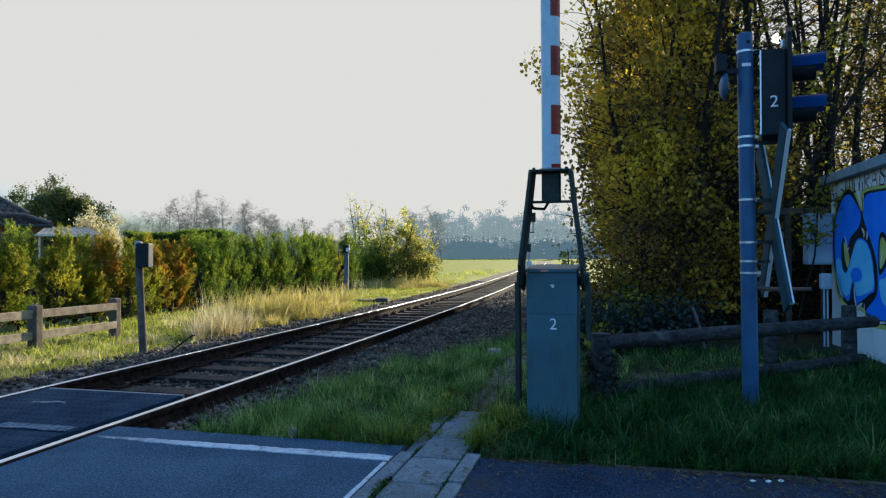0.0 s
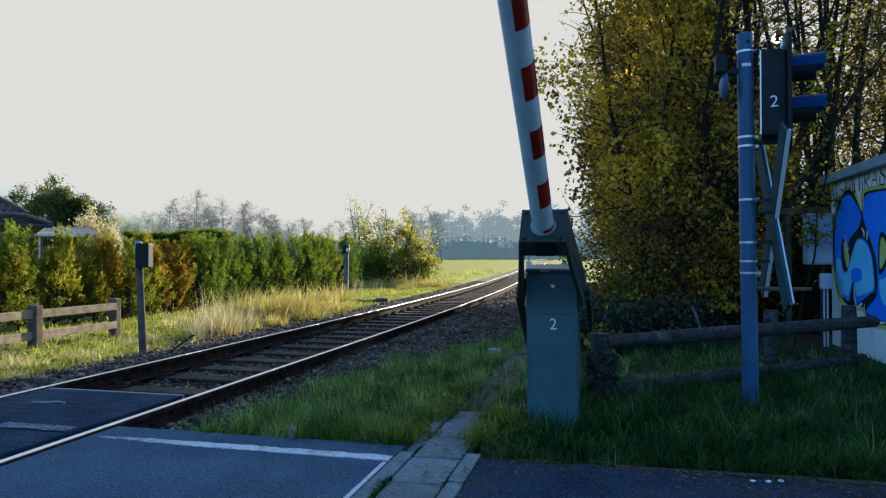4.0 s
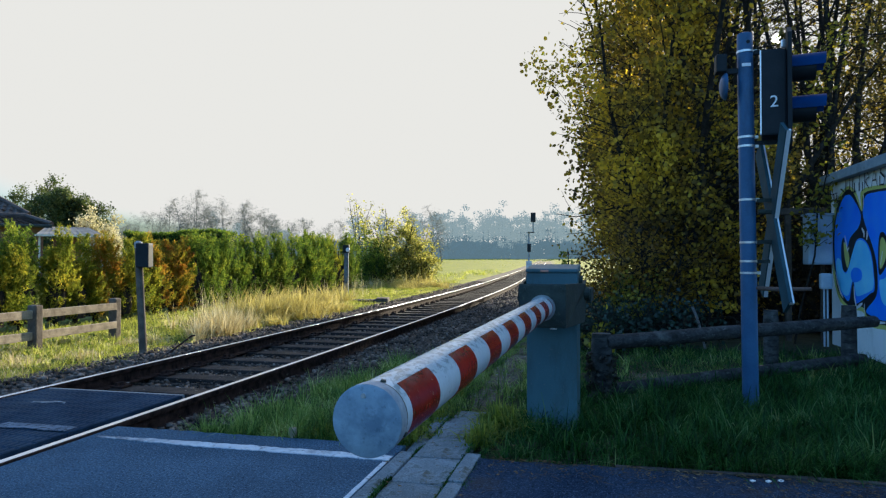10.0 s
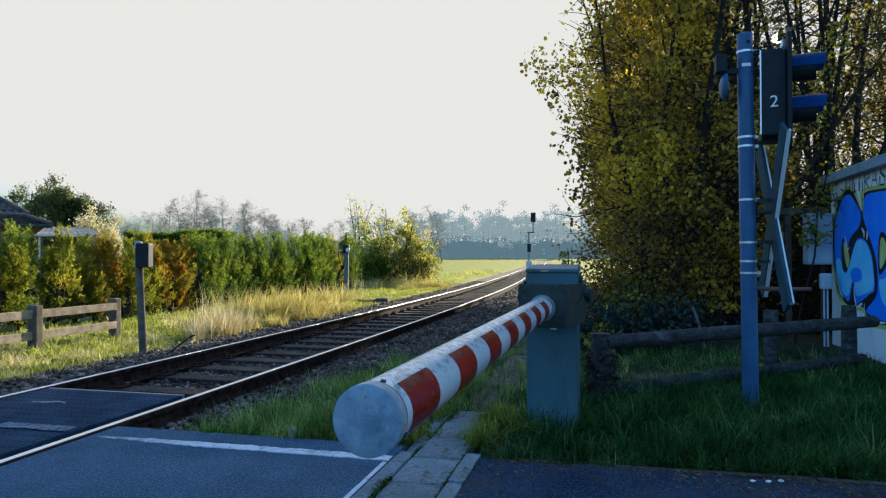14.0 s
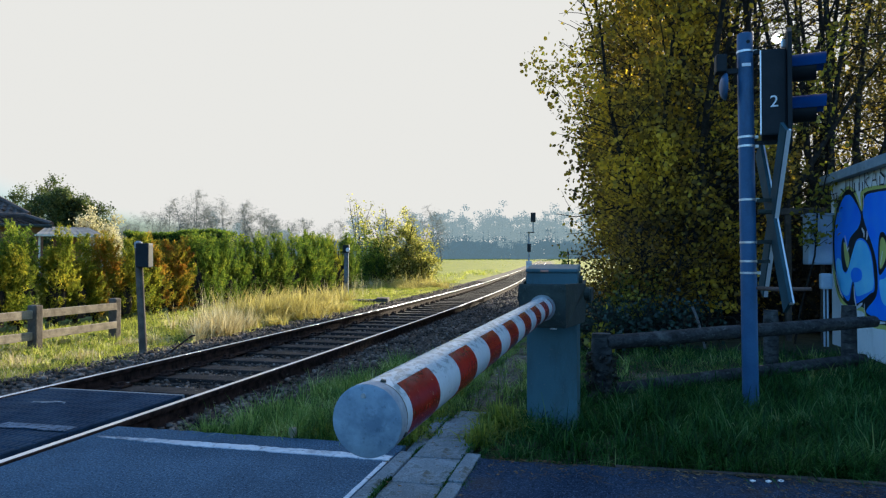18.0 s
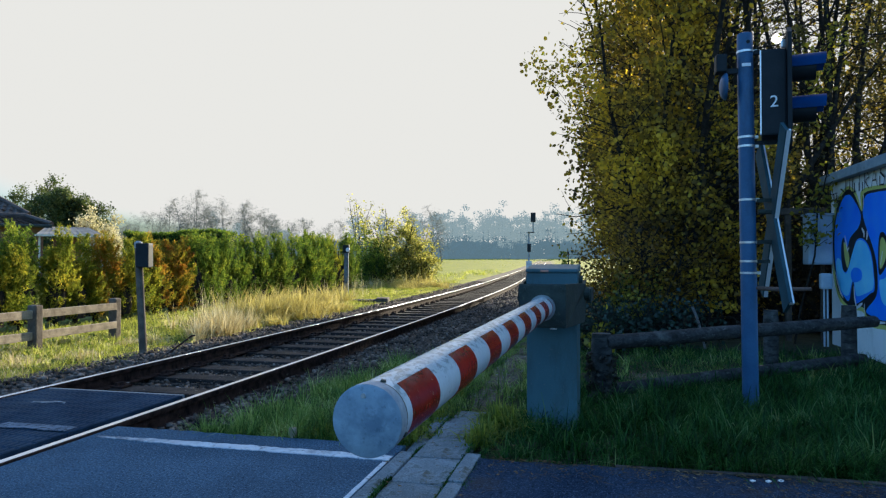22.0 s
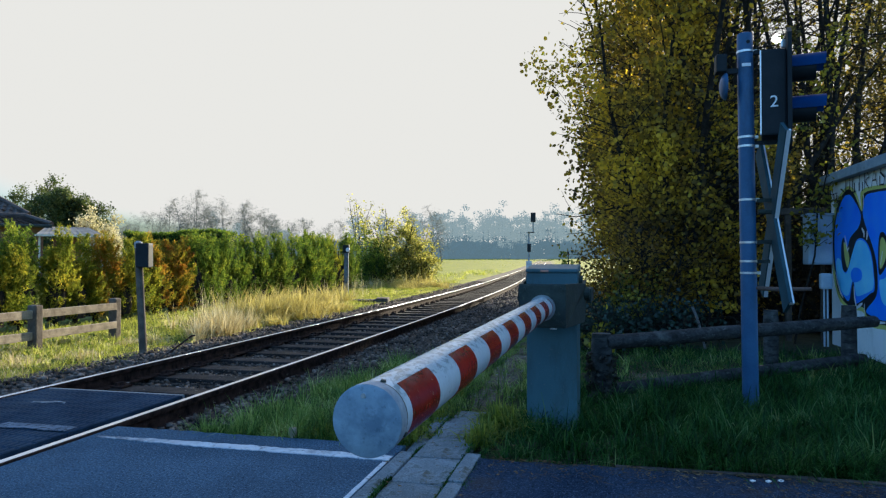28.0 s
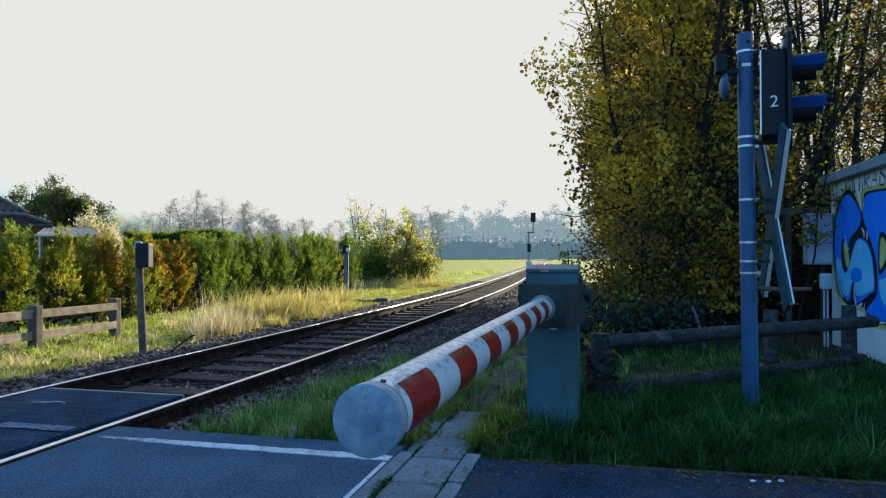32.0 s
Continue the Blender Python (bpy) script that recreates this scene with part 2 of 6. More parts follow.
# ---- mesh helpers ----
class Shape:
    """Collects faces for one mesh."""

    def __init__(self):
        self.v, self.f = [], []

    def add(self, verts, faces):
        o = len(self.v)
        self.v += [tuple(p) for p in verts]
        self.f += [tuple(i + o for i in q) for q in faces]
        return self

    def box(self, x0, x1, y0, y1, z0, z1, m=None):
        p = [(x, y, z) for z in (z0, z1) for y in (y0, y1) for x in (x0, x1)]
        if m is not None:
            p = [m @ Vector(q) for q in p]
        return self.add(p, [(0, 2, 3, 1), (4, 5, 7, 6), (0, 1, 5, 4), (2, 6, 7, 3), (0, 4, 6, 2), (1, 3, 7, 5)])

    def tube(self, path, radii, seg=10, caps=True):
        path = [Vector(p) for p in path]
        rings, ref = [], Vector((0.31, 0.17, 0.93))
        for i, p in enumerate(path):
            d = (path[min(i + 1, len(path) - 1)] - path[max(i - 1, 0)]).normalized()
            if abs(d.dot(ref)) > 0.97:
                ref = Vector((0.9, 0.3, 0.1))
            a = d.cross(ref).normalized()
            b = d.cross(a)
            rings.append([p + (a * math.cos(2 * math.pi * k / seg) + b * math.sin(2 * math.pi * k / seg)) * radii[i] for k in range(seg)])
        faces = []
        for i in range(len(path) - 1):
            for k in range(seg):
                k2 = (k + 1) % seg
                faces.append((i * seg + k, (i + 1) * seg + k, (i + 1) * seg + k2, i * seg + k2))
        if caps:
            faces.append(tuple(range(seg)))
            faces.append(tuple(range((len(path) - 1) * seg, len(path) * seg))[::-1])
        return self.add([q for r in rings for q in r], faces)

    def prism(self, poly, h0, h1, m=None):
        """An outline in x, y raised from h0 to h1."""
        n = len(poly)
        p = [(x, y, h0) for x, y in poly] + [(x, y, h1) for x, y in poly]
        if m is not None:
            p = [m @ Vector(q) for q in p]
        return self.add(p, [tuple(range(n))[::-1], tuple(range(n, 2 * n))] + [(i, (i + 1) % n, (i + 1) % n + n, i + n) for i in range(n)])

    def mesh(self, name, smooth=False, bevel=0.0):
        me = bpy.data.meshes.new(name)
        me.from_pydata(self.v, [], self.f)
        b = bmesh.new()
        b.from_mesh(me)
        bmesh.ops.recalc_face_normals(b, faces=b.faces)
        if bevel:
            ed = [e for e in b.edges if len(e.link_faces) == 2 and e.calc_face_angle() > 0.5]
            bmesh.ops.bevel(b, geom=ed, offset=bevel, segments=2, affect="EDGES", profile=0.6)
        b.to_mesh(me)
        b.free()
        if smooth:
            me.polygons.foreach_set("use_smooth", [True] * len(me.polygons))
            me.set_sharp_from_angle(angle=radians(40))
        return me


def part(name, shape, material, parent=None, label="", smooth=False, bevel=0.0):
    """Links a shape (or a finished mesh) as one object, under a thing when one is given."""
    me = shape.mesh(name, smooth, bevel) if isinstance(shape, Shape) else shape
    if material and not me.materials:
        me.materials.append(material)
    ob = new(name, me)
    if parent is not None:
        ob.parent = parent
    if label:
        tagged(ob, label)
    return ob


def thing(name, x, y, z, label, category, group="", rz=0.0):
    ob = new(name)
    ob.empty_display_size = 0.2
    ob.matrix_world = pose(x, y, z, 0, 0, rz)
    return tagged(ob, label, category, group)


def quads_mesh(name, v, material, tri=False):
    """A mesh from an array of n x 4 (or n x 3) corners."""
    k = v.shape[1]
    n = v.shape[0]
    me = bpy.data.meshes.new(name)
    me.vertices.add(n * k)
    me.vertices.foreach_set("co", v.reshape(-1).astype(np.float32))
    me.loops.add(n * k)
    me.loops.foreach_set("vertex_index", np.arange(n * k, dtype=np.int32))
    me.polygons.add(n)
    me.polygons.foreach_set("loop_start", np.arange(0, n * k, k, dtype=np.int32))
    me.update(calc_edges=True)
    me.materials.append(material)
    return me


def leaf_quads(c, size, rng, droop=0.3, ratio=0.62, up=None, round_=False):
    """Leaves at the centres c with a random turn each, folded along the middle: diamonds, or six-cornered round ones."""
    n = len(c)
    d = rng.normal(size=(n, 3))
    d[:, 2] -= droop
    if up is not None:
        d = d * 0.55 + up
    d /= np.linalg.norm(d, axis=1)[:, None]
    r = rng.normal(size=(n, 3))
    s = np.cross(d, r)
    s /= np.linalg.norm(s, axis=1)[:, None]
    w = np.cross(d, s)
    L = (size * rng.uniform(0.65, 1.3, n))[:, None]
    if round_:
        return np.stack([c - d * L * 0.5, c + s * L * ratio * 0.42 - d * L * 0.28 + w * L * 0.06, c + s * L * ratio * 0.5 + d * L * 0.12 + w * L * 0.1, c + d * L * 0.5, c - s * L * ratio * 0.5 + d * L * 0.12 + w * L * 0.1, c - s * L * ratio * 0.42 - d * L * 0.28 + w * L * 0.06], axis=1)
    q = np.stack([c - d * L * 0.5, c + s * L * ratio * 0.5 - d * L * 0.06 + w * L * 0.1, c + d * L * 0.5, c - s * L * ratio * 0.5 - d * L * 0.06 + w * L * 0.1], axis=1)
    return q


def blades(name, pts, height, width, rng, material, lean=0.35):
    """Grass: each blade is an arching strip that thins to a tip."""
    n = len(pts)
    a = rng.uniform(0, 2 * np.pi, n)
    patch = np.array([0.75 + 0.9 * noise.noise((p[0] * 2.3, p[1] * 2.3, 9)) + 0.5 * noise.noise((p[0] * 6, p[1] * 6, 2)) for p in pts])
    h = height * rng.uniform(0.5, 1.25, n) * np.clip(patch, 0.25, 1.6)
    w = width * rng.uniform(0.7, 1.3, n)
    ax = np.stack([np.cos(a), np.sin(a), np.zeros(n)], 1)
    out = lean * rng.normal(0, 1, n)
    bend = np.stack([-np.sin(a), np.cos(a), np.zeros(n)], 1) * (h * out)[:, None]
    side = ax * w[:, None] * 0.5
    droop = np.minimum(1.0, np.abs(out))

    def at(t):
        p = pts + bend * t * t
        p[:, 2] += h * t * (1 - 0.6 * droop * t * t)
        return p

    m1, m2, tip = at(0.42), at(0.78), at(1.05)
    v = np.stack([pts - side, pts + side, m1 + side * 0.85, m1 - side * 0.85, m2 + side * 0.55, m2 - side * 0.55, tip], 1).reshape(-1, 3)
    return strip_mesh(name, v, n, material)


def strip_mesh(name, v, n, material):
    """n blades of seven corners each."""
    me = bpy.data.meshes.new(name)
    me.vertices.add(n * 7)
    me.vertices.foreach_set("co", v.reshape(-1).astype(np.float32))
    base = np.arange(n, dtype=np.int32)[:, None] * 7
    idx = np.concatenate([base + np.array([0, 1, 2, 3]), base + np.array([3, 2, 4, 5]), base + np.array([5, 4, 6])], 1).reshape(-1).astype(np.int32)
    me.loops.add(n * 11)
    me.loops.foreach_set("vertex_index", idx)
    me.polygons.add(n * 3)
    st = (np.arange(n, dtype=np.int32)[:, None] * 11 + np.array([0, 4, 8])).reshape(-1).astype(np.int32)
    me.polygons.foreach_set("loop_start", st)
    me.update(calc_edges=True)
    me.materials.append(material)
    return me


def tussocks(name, centres, per, height, width, rng, material, radius=0.06, arch=1.1):
    """Tufts: long blades that rise from one root and arch over to all sides."""
    m = len(centres)
    n = m * per
    big = np.repeat(rng.uniform(0.6, 1.25, m), per)
    a = rng.uniform(0, 2 * np.pi, n)
    p = np.repeat(centres, per, 0) + np.stack([np.cos(a), np.sin(a), np.zeros(n)], 1) * np.abs(rng.normal(0, radius, n))[:, None]
    az = a + rng.normal(0, 0.6, n)
    flow = np.stack([np.cos(az), np.sin(az)], 1)
    side = np.stack([-flow[:, 1], flow[:, 0], np.zeros(n)], 1) * (width * rng.uniform(0.6, 1.3, n) * 0.5)[:, None]
    L = height * big * rng.uniform(0.45, 1.15, n)
    tilt, bend = np.abs(rng.normal(0.15, 0.2, n)), arch * rng.uniform(0.3, 1.7, n)
    rows = [p]
    for i in range(3):
        th = tilt + bend * (i + 0.5) / 3
        p = p + np.concatenate([flow * np.sin(th)[:, None], np.cos(th)[:, None]], 1) * (L / 3)[:, None]
        rows.append(p)
    v = np.stack([rows[0] - side, rows[0] + side, rows[1] + side * 0.9, rows[1] - side * 0.9, rows[2] + side * 0.6, rows[2] - side * 0.6, rows[3]], 1).reshape(-1, 3)
    return strip_mesh(name, v, n, material)


# ---- the plan: x across the track, y along it, rail heads at z = 0 ----
def drift(y):
    """How far the line has bent to the left at y."""
    return 0.0 if y < 8 else ((y - 8) ** 2 / 800 if y < 36 else 0.98 + (y - 36) * 0.07)


RAIL_N, RAIL_F, MIDDLE = -3.235, -4.745, -3.99


def ground_z(x, y):
    """Height of the ground sheet."""
    d = x + drift(y)
    z = -0.05
    edge = -2.6 + 0.1 * min(6.0, max(0.0, y - 4.0)) + 0.22 * min(4.0, max(0.0, y - 6.5))
    if -6.0 < d < edge:
        e = min(1.0, (d + 6.0) / 0.5, (edge - d) / 0.45)
        z -= 0.3 * max(0.0, e)
    if y > 60:
        z += min(1.0, (y - 60) / 190) ** 1.3 * 1.15
    if 2.5 > y > -6:
        z -= 0.12
    return z + 0.025 * noise.noise((x * 0.9, y * 0.9, 0)) + (0.03 * noise.noise((x * 0.25, y * 0.25, 3)))


def sheet(name, xs, ys, zf, material):
    v = [(x, y, zf(x, y)) for y in ys for x in xs]
    n = len(xs)
    f = [(j * n + i, j * n + i + 1, (j + 1) * n + i + 1, (j + 1) * n + i) for j in range(len(ys) - 1) for i in range(n - 1)]
    me = bpy.data.meshes.new(name)
    me.from_pydata(v, [], f)
    me.polygons.foreach_set("use_smooth", [True] * len(f))
    return part(name, me, material)


# dirt, stains and chips
layer(WHITE_LINE, (0.055, 0.08, 0.105), 16, 0.3, 0.25, (1, 1, 1), (-2.35, -3.0), 0.95, 6, 0)
layer(ASPHALT, (0.006, 0.016, 0.028), 70, 0.5, 0.14, amount=0.7, detail=2)
layer(ASPHALT, (0.2, 0.28, 0.35), 95, 0.62, 0.08, amount=0.75, detail=1)
layer(PATH, (0.006, 0.01, 0.016), 55, 0.53, 0.1, amount=0.7, detail=2)
layer(PATH, (0.1, 0.15, 0.2), 95, 0.64, 0.06, amount=0.7, detail=1)
layer(PATH, (0.05, 0.035, 0.02), 2.5, 0.52, 0.15, amount=0.6)
layer(PATH, (0.02, 0.014, 0.009), 7, 0.4, 0.25, (1, 1, 1), (0.1, 1.3), 0.8, 6, 0)
layer(ASPHALT, (0.016, 0.026, 0.036), 0.9, 0.48, 0.3, amount=0.55)
layer(WHITE_LINE, (0.05, 0.065, 0.08), 28, 0.55, 0.12, amount=0.5)
layer(WHITE_LINE, (0.05, 0.06, 0.075), 4, 0.6, 0.1, amount=0.6)
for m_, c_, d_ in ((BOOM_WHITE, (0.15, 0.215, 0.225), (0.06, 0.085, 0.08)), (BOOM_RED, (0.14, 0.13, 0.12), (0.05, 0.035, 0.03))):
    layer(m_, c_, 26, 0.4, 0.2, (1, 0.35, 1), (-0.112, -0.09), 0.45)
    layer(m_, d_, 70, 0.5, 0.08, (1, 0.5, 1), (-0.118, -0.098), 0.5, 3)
layer(BOOM_WHITE, (0.34, 0.45, 0.53), 8, 0.5, 0.2, (1, 0.5, 1), None, 0.5)
layer(BOOM_WHITE, (0.14, 0.15, 0.14), 45, 0.64, 0.05, amount=0.7)
layer(BOOM_RED, (0.5, 0.36, 0.2), 60, 0.67, 0.03, (0.3, 2, 1), None, 0.7, 3)
layer(BOOM_RED, (0.1, 0.012, 0.01), 7, 0.5, 0.2, amount=0.55)
layer(CAP, (0.09, 0.14, 0.2), 16, 0.48, 0.16, amount=0.6)
layer(CAP, (0.07, 0.1, 0.13), 90, 0.6, 0.08, amount=0.4, detail=3)
layer(CAP, (0.42, 0.5, 0.58), 30, 0.58, 0.1, amount=0.22)
layer(ASPHALT, (0.2, 0.27, 0.34), 110, 0.57, 0.07, amount=0.6, detail=3)
layer(ASPHALT, (0.02, 0.035, 0.055), 75, 0.57, 0.07, amount=0.7, detail=3)
layer(PATH, (0.1, 0.14, 0.2), 120, 0.58, 0.07, amount=0.6, detail=3)
layer(CONCRETE, (0.36, 0.4, 0.4), 130, 0.58, 0.06, amount=0.55, detail=3)
layer(CONCRETE, (0.035, 0.045, 0.045), 100, 0.6, 0.06, amount=0.6, detail=3)
layer(CAP, (0.36, 0.45, 0.54), 60, 0.56, 0.12, amount=0.25)
layer(CAP, (0.1, 0.14, 0.17), 40, 0.5, 0.25, amount=0.35, detail=5)
layer(BOX_GREEN, (0.035, 0.05, 0.045), 5, 0.5, 0.2, (1, 1, 0.35), None, 0.6)
layer(BOX_GREEN, (0.14, 0.16, 0.15), 70, 0.68, 0.03, amount=0.6, detail=2)
layer(YOKE, (0.1, 0.11, 0.07), 24, 0.58, 0.1, amount=0.5)
layer(MAST, (0.025, 0.04, 0.06), 9, 0.52, 0.2, (1, 1, 0.25), None, 0.55)
layer(CONCRETE, (0.05, 0.06, 0.045), 13, 0.52, 0.12, amount=0.75)
layer(CONCRETE, (0.32, 0.35, 0.36), 90, 0.62, 0.06, amount=0.7, detail=2)
layer(CONCRETE, (0.045, 0.055, 0.06), 60, 0.55, 0.12, amount=0.6, detail=2)
layer(CONCRETE, (0.06, 0.05, 0.035), 3.0, 0.55, 0.12, amount=0.5)
layer(RUBBER, (0.06, 0.08, 0.105), 3.2, 0.5, 0.25, amount=0.45)
layer(LOG, (0.012, 0.011, 0.01), 6, 0.48, 0.12, (1.5, 1.5, 5), None, 0.75)
layer(LOG, (0.15, 0.155, 0.145), 30, 0.6, 0.08, (0.5, 0.5, 2), None, 0.6)
layer(HUT, (0.3, 0.33, 0.3), 4, 0.55, 0.2, (1, 1, 0.3), None, 0.4)
layer(LIGHT_WOOD, (0.12, 0.1, 0.07), 5, 0.5, 0.2, (2, 0.3, 3), None, 0.6)
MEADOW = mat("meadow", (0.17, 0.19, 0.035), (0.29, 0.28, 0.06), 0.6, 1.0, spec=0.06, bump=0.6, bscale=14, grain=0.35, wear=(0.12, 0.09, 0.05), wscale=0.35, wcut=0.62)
gx = [-1500, -700, -300, -120, -60, -35, -22] + [-16 + i * 0.4 for i in range(71)] + [14, 18, 30, 60, 120, 300, 700, 1500]
gy = [-300, -80, -30, -12, -6] + [-4 + i * 0.5 for i in range(76)] + [36, 40, 45, 50, 56, 62, 70, 80, 95, 115, 140, 170, 210, 260, 400, 800, 1600]
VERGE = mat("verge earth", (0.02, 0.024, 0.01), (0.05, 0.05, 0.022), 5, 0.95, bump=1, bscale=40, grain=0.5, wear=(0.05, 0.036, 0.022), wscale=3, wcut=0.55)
g_ob = sheet("ground", gx, gy, ground_z, MEADOW)
g_ob.data.materials.append(VERGE)
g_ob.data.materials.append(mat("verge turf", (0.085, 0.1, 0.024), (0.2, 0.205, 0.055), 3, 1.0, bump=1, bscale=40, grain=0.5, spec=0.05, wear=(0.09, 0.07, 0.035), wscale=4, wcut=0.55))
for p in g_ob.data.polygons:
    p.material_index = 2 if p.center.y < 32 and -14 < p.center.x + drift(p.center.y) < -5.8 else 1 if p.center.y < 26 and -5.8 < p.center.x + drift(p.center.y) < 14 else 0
tagged(g_ob, "grassy ground with verges and a far meadow", "ground", kind="structure")

# ---- road, footpath and kerb strip ----
def slab(name, x0, x1, y0, y1, z0, z1, material, label, category):
    return tagged(part(name, Shape().box(x0, x1, y0, y1, z0, z1), material), label, category, kind="structure")


def rough_edge_slab(name, x0, x1, y0, y1, z1, material, label, category, amp=0.02):
    """A slab of asphalt with a broken edge towards the grass."""
    n = max(8, int((x1 - x0) / 0.06))
    n = min(n, 160)
    edge = [(x0 + (x1 - x0) * i / n, y1 + amp * noise.noise((i * 0.7, x0, 1)) + amp * 0.7 * noise.noise((i * 2.3, x0, 5))) for i in range(n + 1)]
    poly = [(x0, y0), (x1, y0)] + edge[::-1]
    return tagged(part(name, Shape().prism(poly, z1 - 0.2, z1), material), label, category, kind="structure")


road = rough_edge_slab("road", -3.16, -1.155, -9, 3.845, 0.0, ASPHALT, "dark grey asphalt road at the crossing", "road")
slab("road_beyond", -30, -4.83, -9, 3.7, -0.25, -0.012, ASPHALT, "dark grey asphalt road beyond the rails", "road")
rough_edge_slab("footpath", -0.675, 14, -9, 3.70, 0.002, PATH, "dark worn asphalt footpath beside the grass", "pavement", 0.05)
marks = tagged(new("road_marking"), "worn white painted road edge lines", "road marking", kind="structure")
line = Shape()
nseg = 110
pts = [(-3.1 + 1.94 * i / nseg) for i in range(nseg + 1)]
top = [(x, 3.622 + 0.014 * noise.noise((x * 9, 0, 0)) + 0.012 * noise.noise((x * 31, 0, 0)) + (0.03 * (x + 2.4) if x < -2.4 else 0)) for x in pts]
bot = [(x, 3.535 + 0.01 * noise.noise((x * 9, 4, 0)) + 0.01 * noise.noise((x * 31, 4, 0)) + (0.05 * (x + 2.4) * -1 if x < -2.4 else 0)) for x in pts]
line.prism(bot + top[::-1], 0.0, 0.005)
part("edge_line", line, WHITE_LINE, marks)
side = Shape()
ys = [1.2 + 2.3 * i / 40 for i in range(41)]
side.prism([(-1.182 + 0.004 * noise.noise((y * 8, 2, 0)), y) for y in ys] + [(-1.158, y) for y in ys[::-1]], 0.0, 0.005)
part("kerb_line", side, WHITE_LINE, marks)
panel_line = Shape()
for i in range(25):
    x0 = -4.62 + i * 0.0504
    w0 = 0.03 * noise.noise((i * 0.3, 3, 1)) - (0.035 if i > 13 else 0)
    if i not in (12, 13):
        panel_line.prism([(x0, 3.64 + w0), (x0 + 0.0503, 3.64 + w0), (x0 + 0.0503, 3.73 + 0.4 * w0), (x0, 3.73 + 0.4 * w0)], 0.012, 0.0165)
part("panel_line", panel_line, mat("faded panel paint", (0.07, 0.095, 0.13), (0.16, 0.2, 0.25), 9, 0.8, bump=0.3, bscale=120, grain=0.3, wear=(0.03, 0.04, 0.055), wscale=22, wcut=0.52), marks, "faded white line over the rubber panels")

pavement = tagged(new("pavement"), "strip of grey concrete slabs and kerbstones along the road", "pavement", kind="structure")


def stone_mesh(name, w, d, h, bevel=0.008):
    return Shape().box(-w / 2, w / 2, -d / 2, d / 2, -h, 0).mesh(name, bevel=bevel)


kerb_a, kerb_b, slab_m = stone_mesh("kerbstone", 0.085, 0.985, 0.2), stone_mesh("kerbstone", 0.085, 0.49, 0.2), stone_mesh("paving_slab", 0.285, 0.415, 0.06, 0.01)
rs = random.Random(4)


def place(name, me, m, parent, material):
    ob = part(name, me, material, parent)
    ob.matrix_basis = m
    return ob


for i in range(4):
    place("kerbstone", kerb_a, pose(-1.108, 3.24 - i + 0.0, 0.004 + rs.uniform(-0.002, 0.003), 0, 0, rs.uniform(-0.3, 0.3)), pavement, CONCRETE)
place("kerbstone", kerb_a, pose(-1.10, 4.24, -0.008, 0.8, 0, 1.2), pavement, CONCRETE)
for i in range(7):
    place("kerbstone", kerb_b, pose(-0.722, 3.52 - i * 0.5, 0.006 + rs.uniform(-0.004, 0.004), rs.uniform(-0.4, 0.4), 0, rs.uniform(-0.8, 0.8)), pavement, CONCRETE)
for i in range(9):
    place("paving_slab", slab_m, pose(-0.913 + rs.uniform(-0.004, 0.004), 4.72 - i * 0.425, (-0.022 if i == 0 else -0.001) + rs.uniform(-0.004, 0.004), rs.uniform(-0.7, 0.7), rs.uniform(-0.5, 0.5), rs.uniform(-0.6, 0.6)), pavement, CONCRETE)
edging = tagged(new("path_edging"), "sunken concrete edging boards along the footpath", "kerb", kind="structure")
edge_m = stone_mesh("edging_board", 0.98, 0.05, 0.2, 0.006)
for i in range(5):
    place("edging_board", edge_m, pose(0.55 + i * 0.995, 3.735 + 0.012 * i, 0.006, 0, rs.uniform(-0.3, 0.3), 0.6), edging, EDGE)

# ---- railway track ----
track = thing("railway_track", MIDDLE, 0, -0.2, "single railway track of rusty rails on dark timber sleepers", "railway track")

def rail_mesh(name, off, prof):
    ys = [-14 + i * 1.0 for i in range(50)] + [38 + i * 4.0 for i in range(36)]
    v, f = [], []
    k = len(prof)
    for y in ys:
        for px, pz in prof:
            v.append((off - drift(y) + px, y, 0.2 + pz + (min(1.0, (y - 60) / 190) ** 1.3 * 1.0 if y > 60 else 0)))
    for j in range(len(ys) - 1):
        for i in range(k):
            f.append((j * k + i, j * k + (i + 1) % k, (j + 1) * k + (i + 1) % k, (j + 1) * k + i))
    me = bpy.data.meshes.new(name)
    me.from_pydata(v, [], f)
    return me


PROFILE = [(-0.0625, -0.15), (0.0625, -0.15), (0.0625, -0.14), (0.012, -0.125), (0.009, -0.045), (0.035, -0.035), (0.035, -0.006), (0.029, 0), (-0.029, 0), (-0.035, -0.006), (-0.035, -0.035), (-0.009, -0.045), (-0.012, -0.125), (-0.0625, -0.14)]
HEAD = [(-0.024, -0.003), (0.024, -0.003), (0.021, 0.0025), (-0.021, 0.0025)]
for off in (RAIL_N - MIDDLE, RAIL_F - MIDDLE):
    r = part("rail", rail_mesh("rail", off, PROFILE), RUST, track, "rusty steel rail")
    h = part("rail_head", rail_mesh("rail_head", off, HEAD), RAILTOP, r, "polished running surface")

